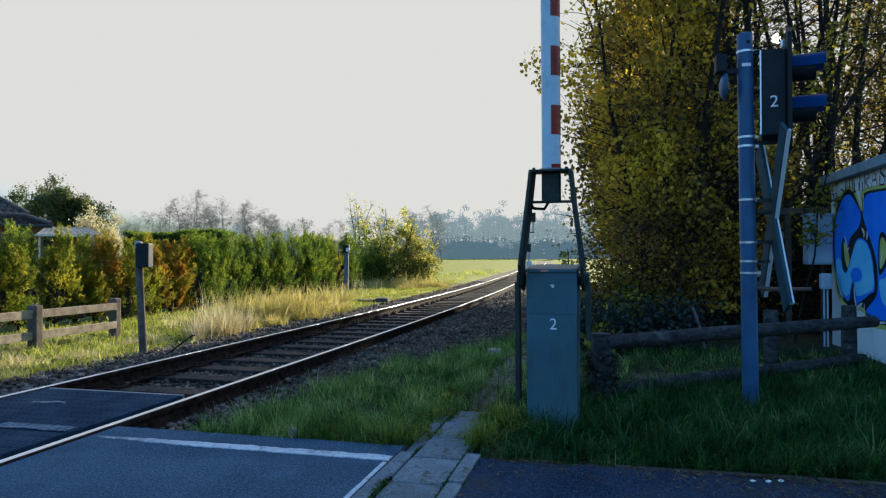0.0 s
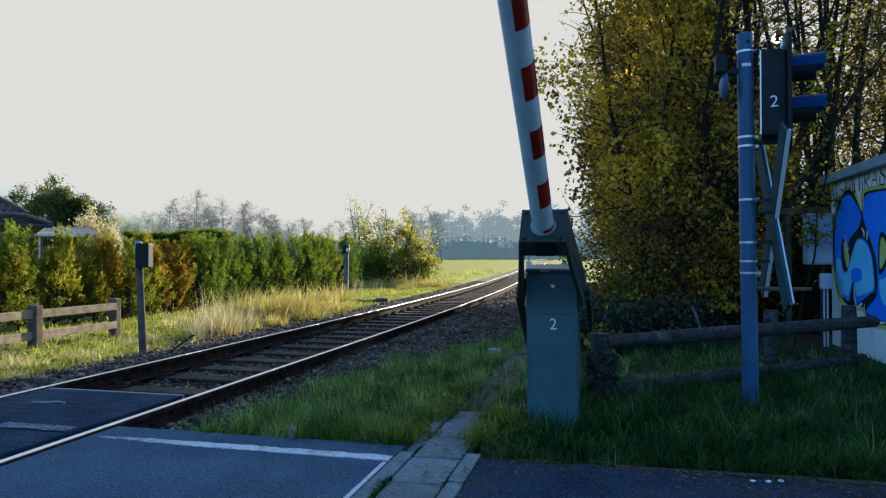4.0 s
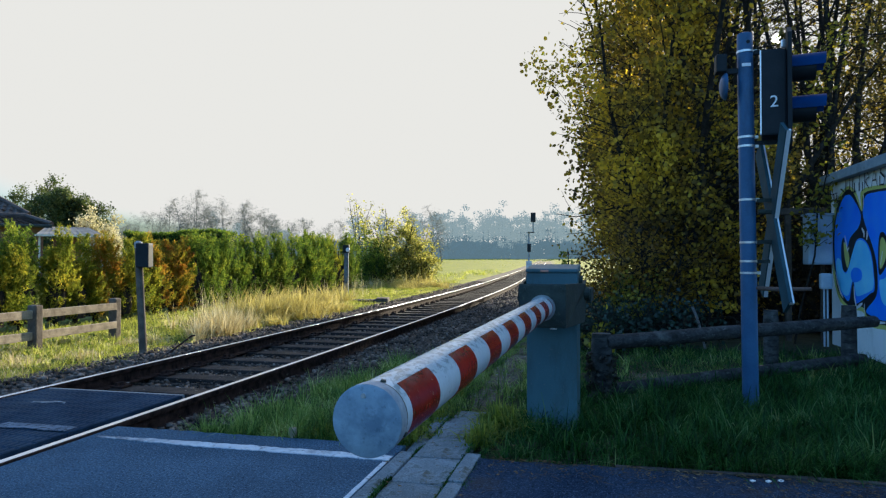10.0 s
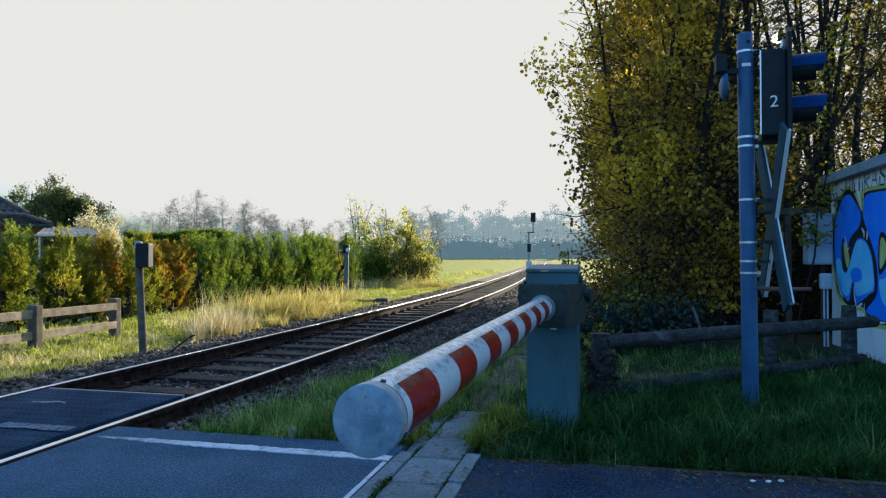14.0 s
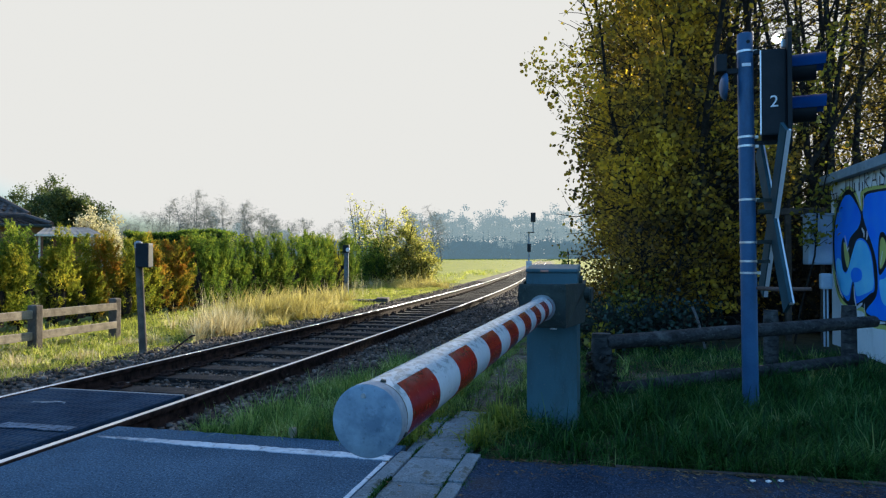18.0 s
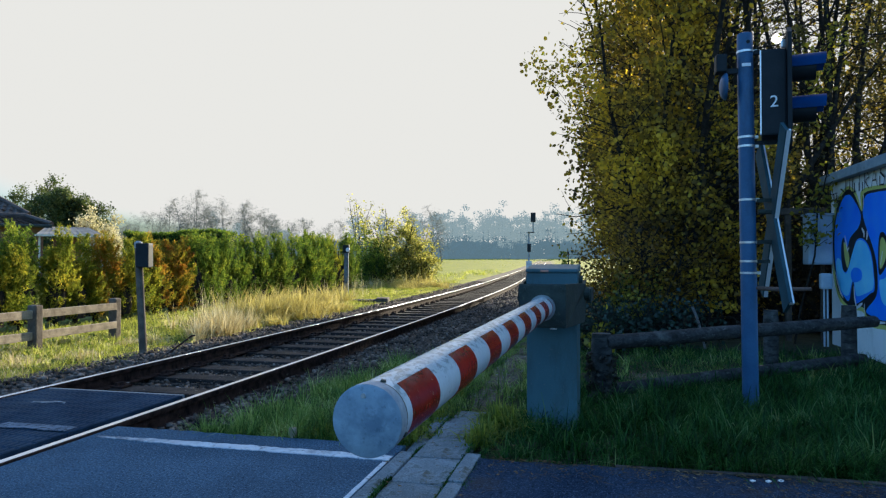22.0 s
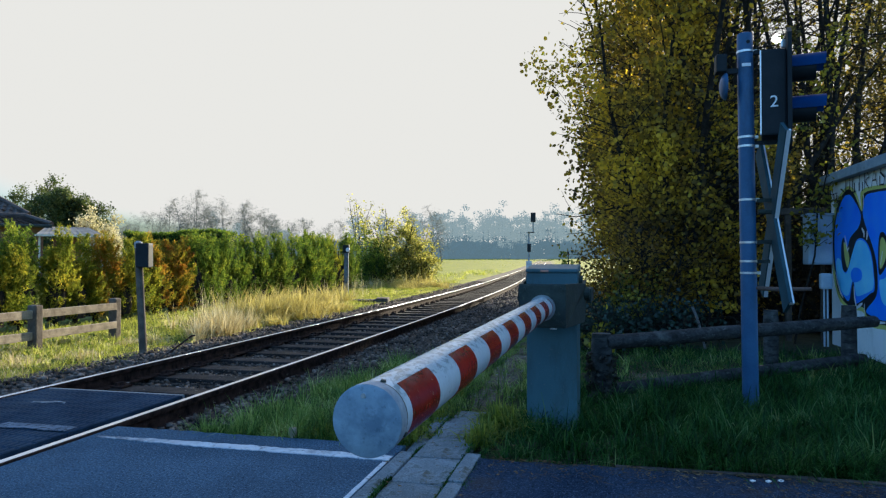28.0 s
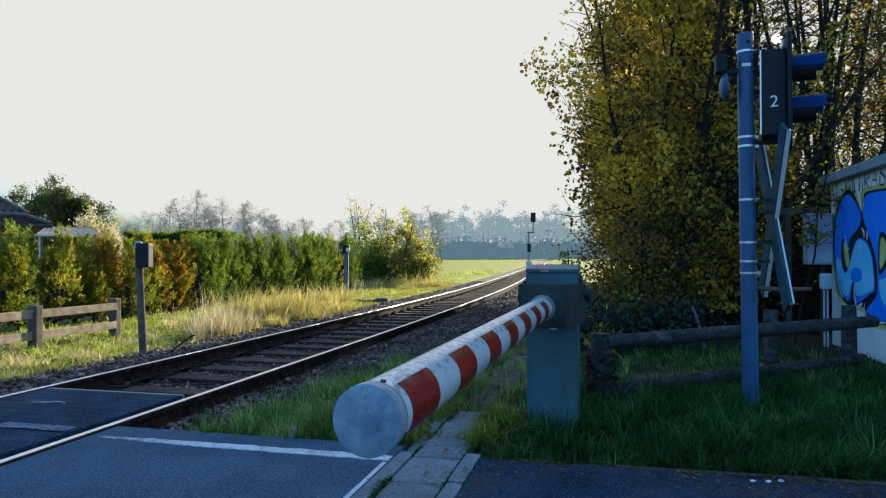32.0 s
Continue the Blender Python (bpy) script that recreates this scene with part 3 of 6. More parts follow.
sleeper_m = Shape().box(-1.25, 1.25, -0.125, 0.125, -0.15, 0).mesh("sleeper", bevel=0.012)
chair = Shape().box(-0.16, 0.16, -0.075, 0.075, 0, 0.022)
for sx in (-1, 1):
    chair.box(sx * 0.075 - 0.02, sx * 0.075 + 0.02, -0.05, 0.05, 0.02, 0.05)
    chair.tube([(sx * 0.12, 0, 0.02), (sx * 0.12, 0, 0.055)], [0.018, 0.016], 8)
chair_m = chair.mesh("rail_chair")
for i in range(150):
    y = 5.07 + i * 0.65
    if i < 3:
        y += (0.0, -0.04, 0.02)[i]
    sl = 0.0 if y < 8 else ((y - 8) / 400 if y < 36 else 0.07)
    zz = min(1.0, (y - 60) / 190) ** 1.3 * 1.0 if y > 60 else 0
    s = place("sleeper", sleeper_m, pose(-drift(y) + rs.uniform(-0.02, 0.02), y, 0.2 - 0.152 + zz + rs.uniform(-0.006, 0.003), 0, 0, math.degrees(sl) + rs.uniform(-0.4, 0.4)), track, TIMBER)
    if i < 64:
        for off in (RAIL_N - MIDDLE, RAIL_F - MIDDLE):
            place("rail_chair", chair_m, pose(off, 0, 0), s, RUST)

# crossing deck of ribbed rubber panels
deck = tagged(new("crossing_deck"), "dark ribbed rubber crossing panels between the rails", "crossing deck", kind="structure")
pan = Shape().box(-0.655, 0.655, 0.003, 1.197, -0.16, 0.0)
for i in range(27):
    for j in range(10):
        cx, cy = -0.638 + i * 0.049, 0.012 + j * 0.1185
        pan.add([(cx - 0.018, cy, 0.0), (cx + 0.018, cy, 0.0), (cx + 0.018, cy + 0.108, 0.0), (cx - 0.018, cy + 0.108, 0.0), (cx - 0.011, cy + 0.006, 0.006), (cx + 0.011, cy + 0.006, 0.006), (cx + 0.011, cy + 0.102, 0.006), (cx - 0.011, cy + 0.102, 0.006)],
                [(4, 5, 6, 7), (0, 1, 5, 4), (1, 2, 6, 5), (2, 3, 7, 6), (3, 0, 4, 7)])
pan_me = bpy.data.meshes.new("rubber_panel")
pan_me.from_pydata(pan.v, [], pan.f)
for i in range(10):
    place("rubber_panel", pan_me, pose(MIDDLE, 4.80 - 1.2 * (i + 1), 0.004), deck, RUBBER)
part("end_strip", Shape().box(MIDDLE - 0.655, MIDDLE + 0.655, 4.803, 4.83, -0.16, 0.006), GREY_METAL, deck, "pale steel end strip")
part("wear_mark", Shape().prism([(-4.30, 4.28), (-4.16, 4.29), (-4.10, 4.33), (-4.02, 4.31), (-4.04, 4.345), (-4.15, 4.355), (-4.2, 4.32), (-4.3, 4.31)], 0.008, 0.0145), WHITE_LINE, deck, "scuffed pale mark")
outer = tagged(new("outer_panels"), "dark rubber panels beyond the far rail", "crossing deck", kind="structure")
part("rubber_panel", Shape().box(-4.82, -4.80, -8, 3.75, -0.15, -0.005), RUBBER, outer)

# ballast
rng = np.random.default_rng(11)


def bed_z(d):
    """The bed is low between the rails and heaped up outside them."""
    if d < -0.86:
        return -0.055 - max(0, -d - 1.75) * 0.3
    if d > 0.86:
        return -0.12 - max(0, d - 1.1) * 0.06
    return -0.2


v, f = [], []
bx = [-2.3, -2.0, -1.75, -1.4, -1.1, -0.9, -0.84, -0.4, 0, 0.4, 0.84, 0.9, 1.2, 1.55, 1.9, 2.3, 2.7]
by = [3.72 + i * 0.4 for i in range(83)] + [38 + 4 * i for i in range(36)]
for y in by:
    zz = min(1.0, (y - 60) / 190) ** 1.3 * 1.0 if y > 60 else 0
    for d in bx:
        v.append((MIDDLE - drift(y) + d, y, bed_z(d) + zz + 0.02 * noise.noise((d * 5, y * 5, 0))))
nb = len(bx)
f = [(j * nb + i, j * nb + i + 1, (j + 1) * nb + i + 1, (j + 1) * nb + i) for j in range(len(by) - 1) for i in range(nb - 1)]
me = bpy.data.meshes.new("ballast_bed")
me.from_pydata(v, [], f)
tagged(part("ballast_bed", me, mat("ballast bed", (0.018, 0.014, 0.011), (0.06, 0.046, 0.036), 22, 0.95, bump=1.0, bscale=45, grain=0.6)), "bed of dark grey track ballast", "ballast", kind="structure")


def stones(name, pts, size, rng, material):
    """Broken stones: crooked six-sided lumps."""
    n = len(pts)
    c = np.array([(x, y, z) for z in (-1, 1) for y in (-1, 1) for x in (-1, 1)], float)
    s = size * rng.uniform(0.4, 1.2, (n, 1, 1)) * 0.5
    p = c[None] * s * rng.uniform(0.3, 1.25, (n, 8, 3))
    p[:, :, 2] *= 0.75
    a = rng.uniform(0, 2 * np.pi, n)
    ca, sa = np.cos(a)[:, None], np.sin(a)[:, None]
    tilt = rng.normal(0, 0.4, n)
    ct, st = np.cos(tilt)[:, None], np.sin(tilt)[:, None]
    x, y, z = p[:, :, 0], p[:, :, 1], p[:, :, 2]
    y, z = y * ct - z * st, y * st + z * ct
    x, y = x * ca - y * sa, x * sa + y * ca
    q = np.stack([x, y, z], 2) + pts[:, None, :]
    fi = np.array([(0, 2, 3, 1), (4, 5, 7, 6), (0, 1, 5, 4), (2, 6, 7, 3), (0, 4, 6, 2), (1, 3, 7, 5)])
    me = bpy.data.meshes.new(name)
    me.vertices.add(n * 8)
    me.vertices.foreach_set("co", q.reshape(-1).astype(np.float32))
    idx = (np.arange(n)[:, None, None] * 8 + fi[None]).reshape(-1).astype(np.int32)
    me.loops.add(n * 24)
    me.loops.foreach_set("vertex_index", idx)
    me.polygons.add(n * 6)
    me.polygons.foreach_set("loop_start", np.arange(0, n * 24, 4, dtype=np.int32))
    me.update(calc_edges=True)
    me.materials.append(material)
    return me


n = 23000
yy = 3.8 + 30 * rng.random(n) ** 1.8
dd = rng.uniform(-1.6, 2.7, n)
keep = ((dd > 0.85) & (dd < 1.45 + 0.1 * np.clip(yy - 4.0, 0, 7) + 0.22 * np.clip(yy - 6.5, 0, 4) + 0.12 * np.sin(yy * 5.1)) & (yy > 3.95)) | ((np.abs(dd) < 0.85) & (yy > 4.9)) | (dd < -0.85)
yy, dd = yy[keep], dd[keep]
P = np.stack([MIDDLE - np.array([drift(y) for y in yy]) + dd, yy, np.array([bed_z(d) for d in dd]) + 0.008], 1)
tagged(part("ballast_stones", stones("ballast_stones", P, 0.042, rng, BALLAST), None), "loose broken grey ballast stones round the sleepers", "ballast", kind="stuff")

# ---- barrier ----
barrier = thing("level_crossing_barrier", -0.343, 4.844, 0.0, "blue-green barrier machine with a red and white striped boom", "barrier", rz=-1.2)
BW, BF, BB = 0.172, -0.19, 0.19
body = Shape().box(-BW, BW, BF, BB, -0.1, 0.734)
part("cabinet", body, BOX_GREEN, barrier, "painted steel cabinet", bevel=0.005)
upper = Shape().box(-BW - 0.003, BW + 0.003, BF - 0.0015, BB + 0.0015, 0.7345, 1.02)
part("upper_housing", upper, BOX_GREEN, barrier, bevel=0.004)
lid = Shape()
lid.add([(-BW - 0.006, BF - 0.012, 1.022), (BW + 0.006, BF - 0.012, 1.022), (BW + 0.006, BB + 0.01, 1.022), (-BW - 0.006, BB + 0.01, 1.022),
         (-BW - 0.006, BF - 0.012, 1.05), (BW + 0.006, BF - 0.012, 1.05), (BW + 0.006, BB + 0.01, 1.078), (-BW - 0.006, BB + 0.01, 1.078)],
        [(0, 3, 2, 1), (4, 5, 6, 7), (0, 1, 5, 4), (1, 2, 6, 5), (2, 3, 7, 6), (3, 0, 4, 7)])
part("lid", lid, BOX_GREEN, barrier, "sloping cabinet lid", bevel=0.01)
part("sticker", Shape().box(-0.075, -0.02, BF - 0.0145, BF - 0.0125, 1.028, 1.042), mat("pale sticker", (0.5, 0.2, 0.14), (0.6, 0.28, 0.2), 20, 0.6, bump=0, grain=0.1), barrier, "small faded pink sticker")
part("lock", Shape().tube([(0.01, BF - 0.006, 0.93), (0.01, BF - 0.016, 0.93)], [0.012, 0.011], 12), CLAMP, barrier, "round steel lock")
part("lock", Shape().tube([(0.005, BF - 0.001, 0.765), (0.005, BF - 0.012, 0.765)], [0.01, 0.009], 12), BOX_GREEN, barrier)
part("scratch", Shape().box(-0.012, 0.02, BF - 0.006, BF - 0.0045, 0.935, 0.941, pose(0, 0, 0)), PAPER_WHITE, barrier)


def letters(name, text, size, m, material, parent, label=""):
    cu = bpy.data.curves.new(name, "FONT")
    cu.body, cu.size, cu.extrude, cu.align_x, cu.align_y = text, size, 0.0012, "CENTER", "CENTER"
    tmp = new(name, cu)
    me = bpy.data.meshes.new_from_object(tmp.evaluated_get(bpy.context.evaluated_depsgraph_get()))
    bpy.data.objects.remove(tmp)
    ob = part(name, me, material, parent, label)
    ob.matrix_basis = m
    return ob


letters("number", "2", 0.11, pose(0.012, BF - 0.003, 0.66 - 0.0, 90, 0, 0), PAPER_WHITE, barrier, "white painted figure 2").matrix_basis = pose(0.012, BF - 0.008, 0.665, 90, 0, 0)
part("pivot", Shape().tube([(-0.2, 0, 0.965), (0.2, 0, 0.965)], [0.035, 0.035], 16), YOKE, barrier, smooth=True)

# the boom, in the space of its pivot: it points to -y when closed
boom_len0, boom_len1, AXIS, BR = 0.775, 3.685, -0.145, 0.065
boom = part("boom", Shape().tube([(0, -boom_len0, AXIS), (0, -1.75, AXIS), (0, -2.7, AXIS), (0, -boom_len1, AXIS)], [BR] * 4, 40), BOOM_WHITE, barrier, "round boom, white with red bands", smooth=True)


def band(y0, y1, a0=-84, a1=60, seg=18):
    s = Shape()
    for r in (BR - 0.002, BR + 0.0012):
        for y in (y0, y1):
            s.v += [(r * math.cos(radians(a0 + (a1 - a0) * i / seg)), y, AXIS + r * math.sin(radians(a0 + (a1 - a0) * i / seg))) for i in range(seg + 1)]
    k = seg + 1
    for i in range(seg):
        s.f += [(2 * k + i, 2 * k + i + 1, 3 * k + i + 1, 3 * k + i), (i, k + i, k + i + 1, i + 1), (i, i + 1, 2 * k + i + 1, 2 * k + i), (k + i, 3 * k + i, 3 * k + i + 1, k + i + 1)]
    s.f += [(0, 2 * k, 3 * k, k), (seg, k + seg, 3 * k + seg, 2 * k + seg)]
    return s


for i in range(8):
    y1 = -boom_len1 + 0.07 + i * 0.4
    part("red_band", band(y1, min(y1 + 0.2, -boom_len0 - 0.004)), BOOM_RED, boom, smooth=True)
part("end_cap", Shape().tube([(0, -boom_len1 + 0.028, AXIS), (0, -boom_len1 - 0.004, AXIS), (0, -boom_len1 - 0.007, AXIS)], [BR + 0.0025, BR + 0.0025, BR - 0.002], 40), CAP, boom, "grey end cap", smooth=True)
part("cap_rim", Shape().tube([(0, -boom_len1 + 0.036, AXIS), (0, -boom_len1 + 0.031, AXIS)], [BR + 0.001] * 2, 40), YOKE, boom, smooth=True)
part("cap_bolt", Shape().tube([(-0.005, -boom_len1 - 0.006, AXIS + 0.047), (-0.005, -boom_len1 - 0.011, AXIS + 0.047)], [0.005, 0.0045], 12), CLAMP, boom)
for a in (78, -30, 190):
    c, s_ = math.cos(radians(a)), math.sin(radians(a))
    part("cap_screw", Shape().tube([(c * BR, -boom_len1 + 0.045, AXIS + s_ * BR), (c * (BR + 0.004), -boom_len1 + 0.045, AXIS + s_ * (BR + 0.004))], [0.006, 0.005], 8), YOKE, boom)
part("collar", Shape().tube([(0, -boom_len0 - 0.012, AXIS), (0, -boom_len0 + 0.01, AXIS)], [BR + 0.014] * 2, 40), GREY_METAL, boom, "pale steel collar ring", smooth=True)
part("yoke_plate", Shape().box(-0.142, 0.142, -boom_len0 - 0.001, -boom_len0 + 0.016, -0.265, 0.0), YOKE, boom, "dark green steel mounting plate", bevel=0.012)
part("socket", Shape().box(-0.062, 0.062, -boom_len0 + 0.016, -boom_len0 + 0.225, AXIS - 0.062, AXIS + 0.062), YOKE, boom, bevel=0.012)
part("cross_bar", Shape().box(-0.16, 0.16, -boom_len0 + 0.21, -boom_len0 + 0.225, -0.2, -0.06), YOKE, boom, bevel=0.005)
for s in (-1, 1):
    leg = Shape()
    xo0, xo1, th = s * 0.142, s * 0.222, s * 0.022
    a = [(xo0, -boom_len0, 0.0), (xo0, -boom_len0, -0.265), (s * 0.168, -boom_len0 + 0.24, -0.275), (xo1, -0.12, -0.285), (xo1, 0.02, -0.2), (xo1, 0.07, -0.06), (xo1, 0.02, 0.0), (xo1, -0.12, -0.015), (s * 0.168, -boom_len0 + 0.24, -0.005)]
    # two flanges joined by a web
    b_ = [(x - th, y, z) for x, y, z in a]
    nn = len(a)
    leg.add(a + b_, [tuple(range(nn)), tuple(range(nn, 2 * nn))[::-1]] + [(i, (i + 1) % nn, (i + 1) % nn + nn, i + nn) for i in range(nn)])
    part("yoke_leg", leg, YOKE, boom, bevel=0.004)
    part("leg_bolt", Shape().tube([(s * 0.2, -0.02, -0.09), (s * 0.25, -0.02, -0.09)], [0.05, 0.045], 14), YOKE, boom)
part("counterweight", Shape().box(-0.262, -0.228, 0.0, 0.84, -0.16, -0.07), YOKE, boom, "long counterweight bar", bevel=0.006)
part("counterweight", Shape().box(0.228, 0.262, 0.0, 0.4, -0.16, -0.06), YOKE, boom, "short counterweight bar", bevel=0.006)
part("linkage", Shape().tube([(-0.15, -boom_len0 + 0.24, -0.06), (-0.13, -boom_len0 + 0.26, -0.05), (-0.06, -boom_len0 + 0.265, -0.05), (-0.03, -boom_len0 + 0.22, -0.06)], [0.011] * 4, 8), YOKE, boom, smooth=True)
for s in (-1, 1):
    for z in (-0.03, -0.235):
        part("plate_bolt", Shape().tube([(s * 0.11, -boom_len0 - 0.001, z), (s * 0.11, -boom_len0 - 0.014, z)], [0.012, 0.012], 6), YOKE, boom)

# ---- signal mast beside the barrier ----
signal = thing("crossing_signal", 1.105, 5.572, 0.0, "grey-blue steel signal mast with lamp head, bell and crossing cross", "signal")
lean = -0.028
part("mast", Shape().tube([(0.0, 0, -0.1), (lean, 0, 2.84), (lean, 0, 2.865), (lean, 0, 2.875)], [0.06, 0.058, 0.056, 0.035], 24), MAST, signal, smooth=True)


def mx(z):
    return lean * z / 2.86


for z in (2.725, 2.06, 1.99, 1.575, 1.245, 1.1, 1.01):
    s = Shape().tube([(mx(z), 0, z - 0.008), (mx(z), 0, z + 0.008)], [0.063, 0.063], 24)
    s.box(mx(z) + 0.055, mx(z) + 0.085, -0.012, 0.012, z - 0.012, z + 0.012)
    part("clamp_band", s, CLAMP, signal, "bright steel clamp band")
part("mast_label", Shape().box(mx(2.61) - 0.035, mx(2.61) + 0.03, -0.0625, -0.0595, 2.6, 2.625), PAPER_WHITE, signal, "small white plate")
part("cable_hole", Shape().tube([(mx(2.78) + 0.012, -0.0585, 2.79), (mx(2.78) + 0.012, -0.0615, 2.79)], [0.014, 0.014], 12), SIGNAL, signal)
# bell
part("bell_case", Shape().box(-0.245, -0.165, -0.06, 0.06, 2.57, 2.71), SIGNAL, signal, "dark bell case", bevel=0.012)
dome = Shape()
rows, seg = 7, 20
for i in range(rows):
    a = i / (rows - 1) * math.pi / 2
    dome.v += [(-0.165 - 0.05 * math.sin(a), 0.105 * math.cos(a) * math.cos(2 * math.pi * k / seg), 2.465 + 0.105 * math.cos(a) * math.sin(2 * math.pi * k / seg)) for k in range(seg)]
for i in range(rows - 1):
    dome.f += [(i * seg + k, i * seg + (k + 1) % seg, (i + 1) * seg + (k + 1) % seg, (i + 1) * seg + k) for k in range(seg)]
dome.f.append(tuple(range(seg)))
part("bell", dome, MAST, signal, "domed steel bell", smooth=True)
part("bell_bracket", Shape().box(-0.175, -0.06, -0.02, 0.02, 2.56, 2.6), SIGNAL, signal)
# lamp head, turned to the road
head = part("lamp_head", Shape().box(0.09, 0.262, -0.13, 0.13, 2.05, 2.70), SIGNAL, signal, "black lamp housing with two hoods", bevel=0.015)
part("edge_strip", Shape().box(0.08, 0.0895, -0.13, -0.05, 2.06, 2.70), CLAMP, head, "bright edge strip")
plate = Shape().prism([(-0.19, 1.98), (-0.1, 1.93), (0.1, 1.93), (0.19, 1.98), (0.19, 2.80), (0.1, 2.86), (-0.1, 2.86), (-0.19, 2.80)], 0.0, 0.03, Matrix(((0, 0, 1, 0.264), (1, 0, 0, 0), (0, 1, 0, 0), (0, 0, 0, 1))))
part("back_board", plate, SIGNAL, head, bevel=0.004)


def shell(zc, a0, a1, x1, r_out, r_in, x1b):
    """Part of a round hood; its front edge is cut back from x1 at the top to x1b at the sides."""
    s, seg = Shape(), 16
    for r in (r_out, r_in):
        for front in (0, 1):
            for k in range(seg + 1):
                a = math.pi * (a0 + (a1 - a0) * k / seg)
                up = max(0.0, math.sin(a))
                s.v.append((x1b + (x1 - x1b) * up if front else 0.294, r * math.cos(a), zc + r * math.sin(a)))
    k1 = seg + 1
    for k in range(seg):
        s.f += [(k, k + 1, k1 + k + 1, k1 + k), (2 * k1 + k, 3 * k1 + k, 3 * k1 + k + 1, 2 * k1 + k + 1), (k1 + k, k1 + k + 1, 3 * k1 + k + 1, 3 * k1 + k)]
    s.f += [(0, k1, 3 * k1, 2 * k1), (seg, 2 * k1 + seg, 3 * k1 + seg, k1 + seg)]
    return s


for zc in (2.565, 2.25):
    part("hood", shell(zc, -0.02, 1.02, 0.53, 0.105, 0.1, 0.52), HOOD, head, "long deep blue lamp hood", smooth=True)
    # the lower shell is black to stand in for shadow under the hood
    part("hood_underside", shell(zc, 1.03, 1.97, 0.4, 0.098, 0.094, 0.46), SIGNAL, head, "lower half of the hood, coloured black for its shadow", smooth=True)
    part("lens", Shape().tube([(0.294, 0, zc), (0.303, 0, zc), (0.309, 0, zc)], [0.095, 0.09, 0.06], 20), SIGNAL, head, "dark unlit lens", smooth=True)
letters("number", "2", 0.125, pose(0.176, -0.133, 2.30, 90, 0, 0), PAPER_WHITE, head, "white painted figure 2")
head.matrix_basis = pose(0.176, 0, 0, 0, 0, -11) @ pose(-0.176, 0, 0)
part("stay", Shape().box(0.225, 0.262, -0.03, 0.0, 2.735, 2.8), CLAMP, signal, "bright steel corner piece", bevel=0.01)
part("hanger", Shape().box(0.03, 0.27, -0.015, 0.015, 2.703, 2.733), SIGNAL, signal, "dark steel bracket arm")
part("hanger", Shape().box(0.02, 0.2, -0.015, 0.015, 2.0, 2.03), SIGNAL, signal, "dark steel bracket arm")


def board(p0, p1, width, thick, normal):
    p0, p1 = Vector(p0), Vector(p1)
    d = (p1 - p0).normalized()
    nrm = (Vector(normal) - d * Vector(normal).dot(d)).normalized()
    w = d.cross(nrm)
    a = [p0 + w * width / 2, p0 - w * width / 2, p1 - w * width / 2, p1 + w * width / 2]
    s = Shape()
    s.add([q - nrm * thick / 2 for q in a] + [q + nrm * thick / 2 for q in a], [(0, 3, 2, 1), (4, 5, 6, 7), (0, 1, 5, 4), (1, 2, 6, 5), (2, 3, 7, 6), (3, 0, 4, 7)])
    return s


cross = part("crossing_cross", Shape().tube([(0.06, 0, 1.48), (0.2, 0, 1.48)], [0.02, 0.02], 8), YOKE, signal, "cross of two boards seen almost edge-on")
# white strips added along the edges imitate the sky light they catch
part("cross_board", board((0.165, -0.36, 2.07), (0.165, 0.38, 0.85), 0.16, 0.024, (1, 0.02, 0)), BOARD_BACK, cross)
part("board_rim", board((0.178, -0.415, 2.035), (0.178, 0.325, 0.815), 0.03, 0.03, (1, 0.02, 0)), CROSS_WHITE, cross, "board edge strip, white for the sky light on it")
part("cross_board", board((0.150, 0.38, 2.02), (0.178, -0.36, 0.77), 0.16, 0.024, (1, 0.04, 0)), BOARD_BACK, cross)
part("board_rim", board((0.162, 0.325, 2.05), (0.19, -0.415, 0.80), 0.03, 0.03, (1, 0.04, 0)), CROSS_WHITE, cross, "board edge strip, white for the sky light on it")
for z, x1 in ((1.57, 0.17), (1.25, 0.16), (1.1, 0.14)):
    part("bracket", Shape().box(0.05, x1, -0.02, 0.02, z - 0.016, z + 0.012), YOKE, signal)

part("bracket", Shape().tube([(0.0, -0.02, 0.895), (0.2, -0.03, 0.885), (0.42, -0.03, 0.89)], [0.016, 0.018, 0.014], 8), mat("rusty bracket", (0.09, 0.06, 0.05), (0.16, 0.1, 0.08), 12, 0.8, bump=0.3, grain=0.3), signal, "rusty steel rod", smooth=True)

# ---- log fence by the barrier ----
fence = thing("log_fence", -0.014, 5.517, 0.0, "low fence of dark weathered round logs in the shade", "fence")


def log(p0, p1, r, parent, name, seg=12, material=None):
    p0, p1 = Vector(p0), Vector(p1)
    k = 7
    path = [p0.lerp(p1, i / (k - 1)) + Vector((0, 0, 0.008 * noise.noise((i * 1.7, p0.x, p0.y)))) for i in range(k)]
    return part(name, Shape().tube(path, [r * (0.93 if i in (0, k - 1) else 1 + 0.06 * noise.noise((i * 2.1, p0.y, 3))) for i in range(k)], seg), material or LOG, parent, smooth=True)


log((0, 0, -0.2), (0.0, 0, 0.52), 0.083, fence, "post")
log((1.656, 1.80, -0.2), (1.656, 1.80, 0.60), 0.072, fence, "post")
log((2.51, 2.26, -0.2), (2.51, 2.26, 0.63), 0.075, fence, "post")
log((0.02, -0.03, 0.45), (2.72, 2.19, 0.475), 0.064, fence, "rail")
log((0.03, -0.03, 0.07), (2.62, 2.2, 0.09), 0.055, fence, "rail")

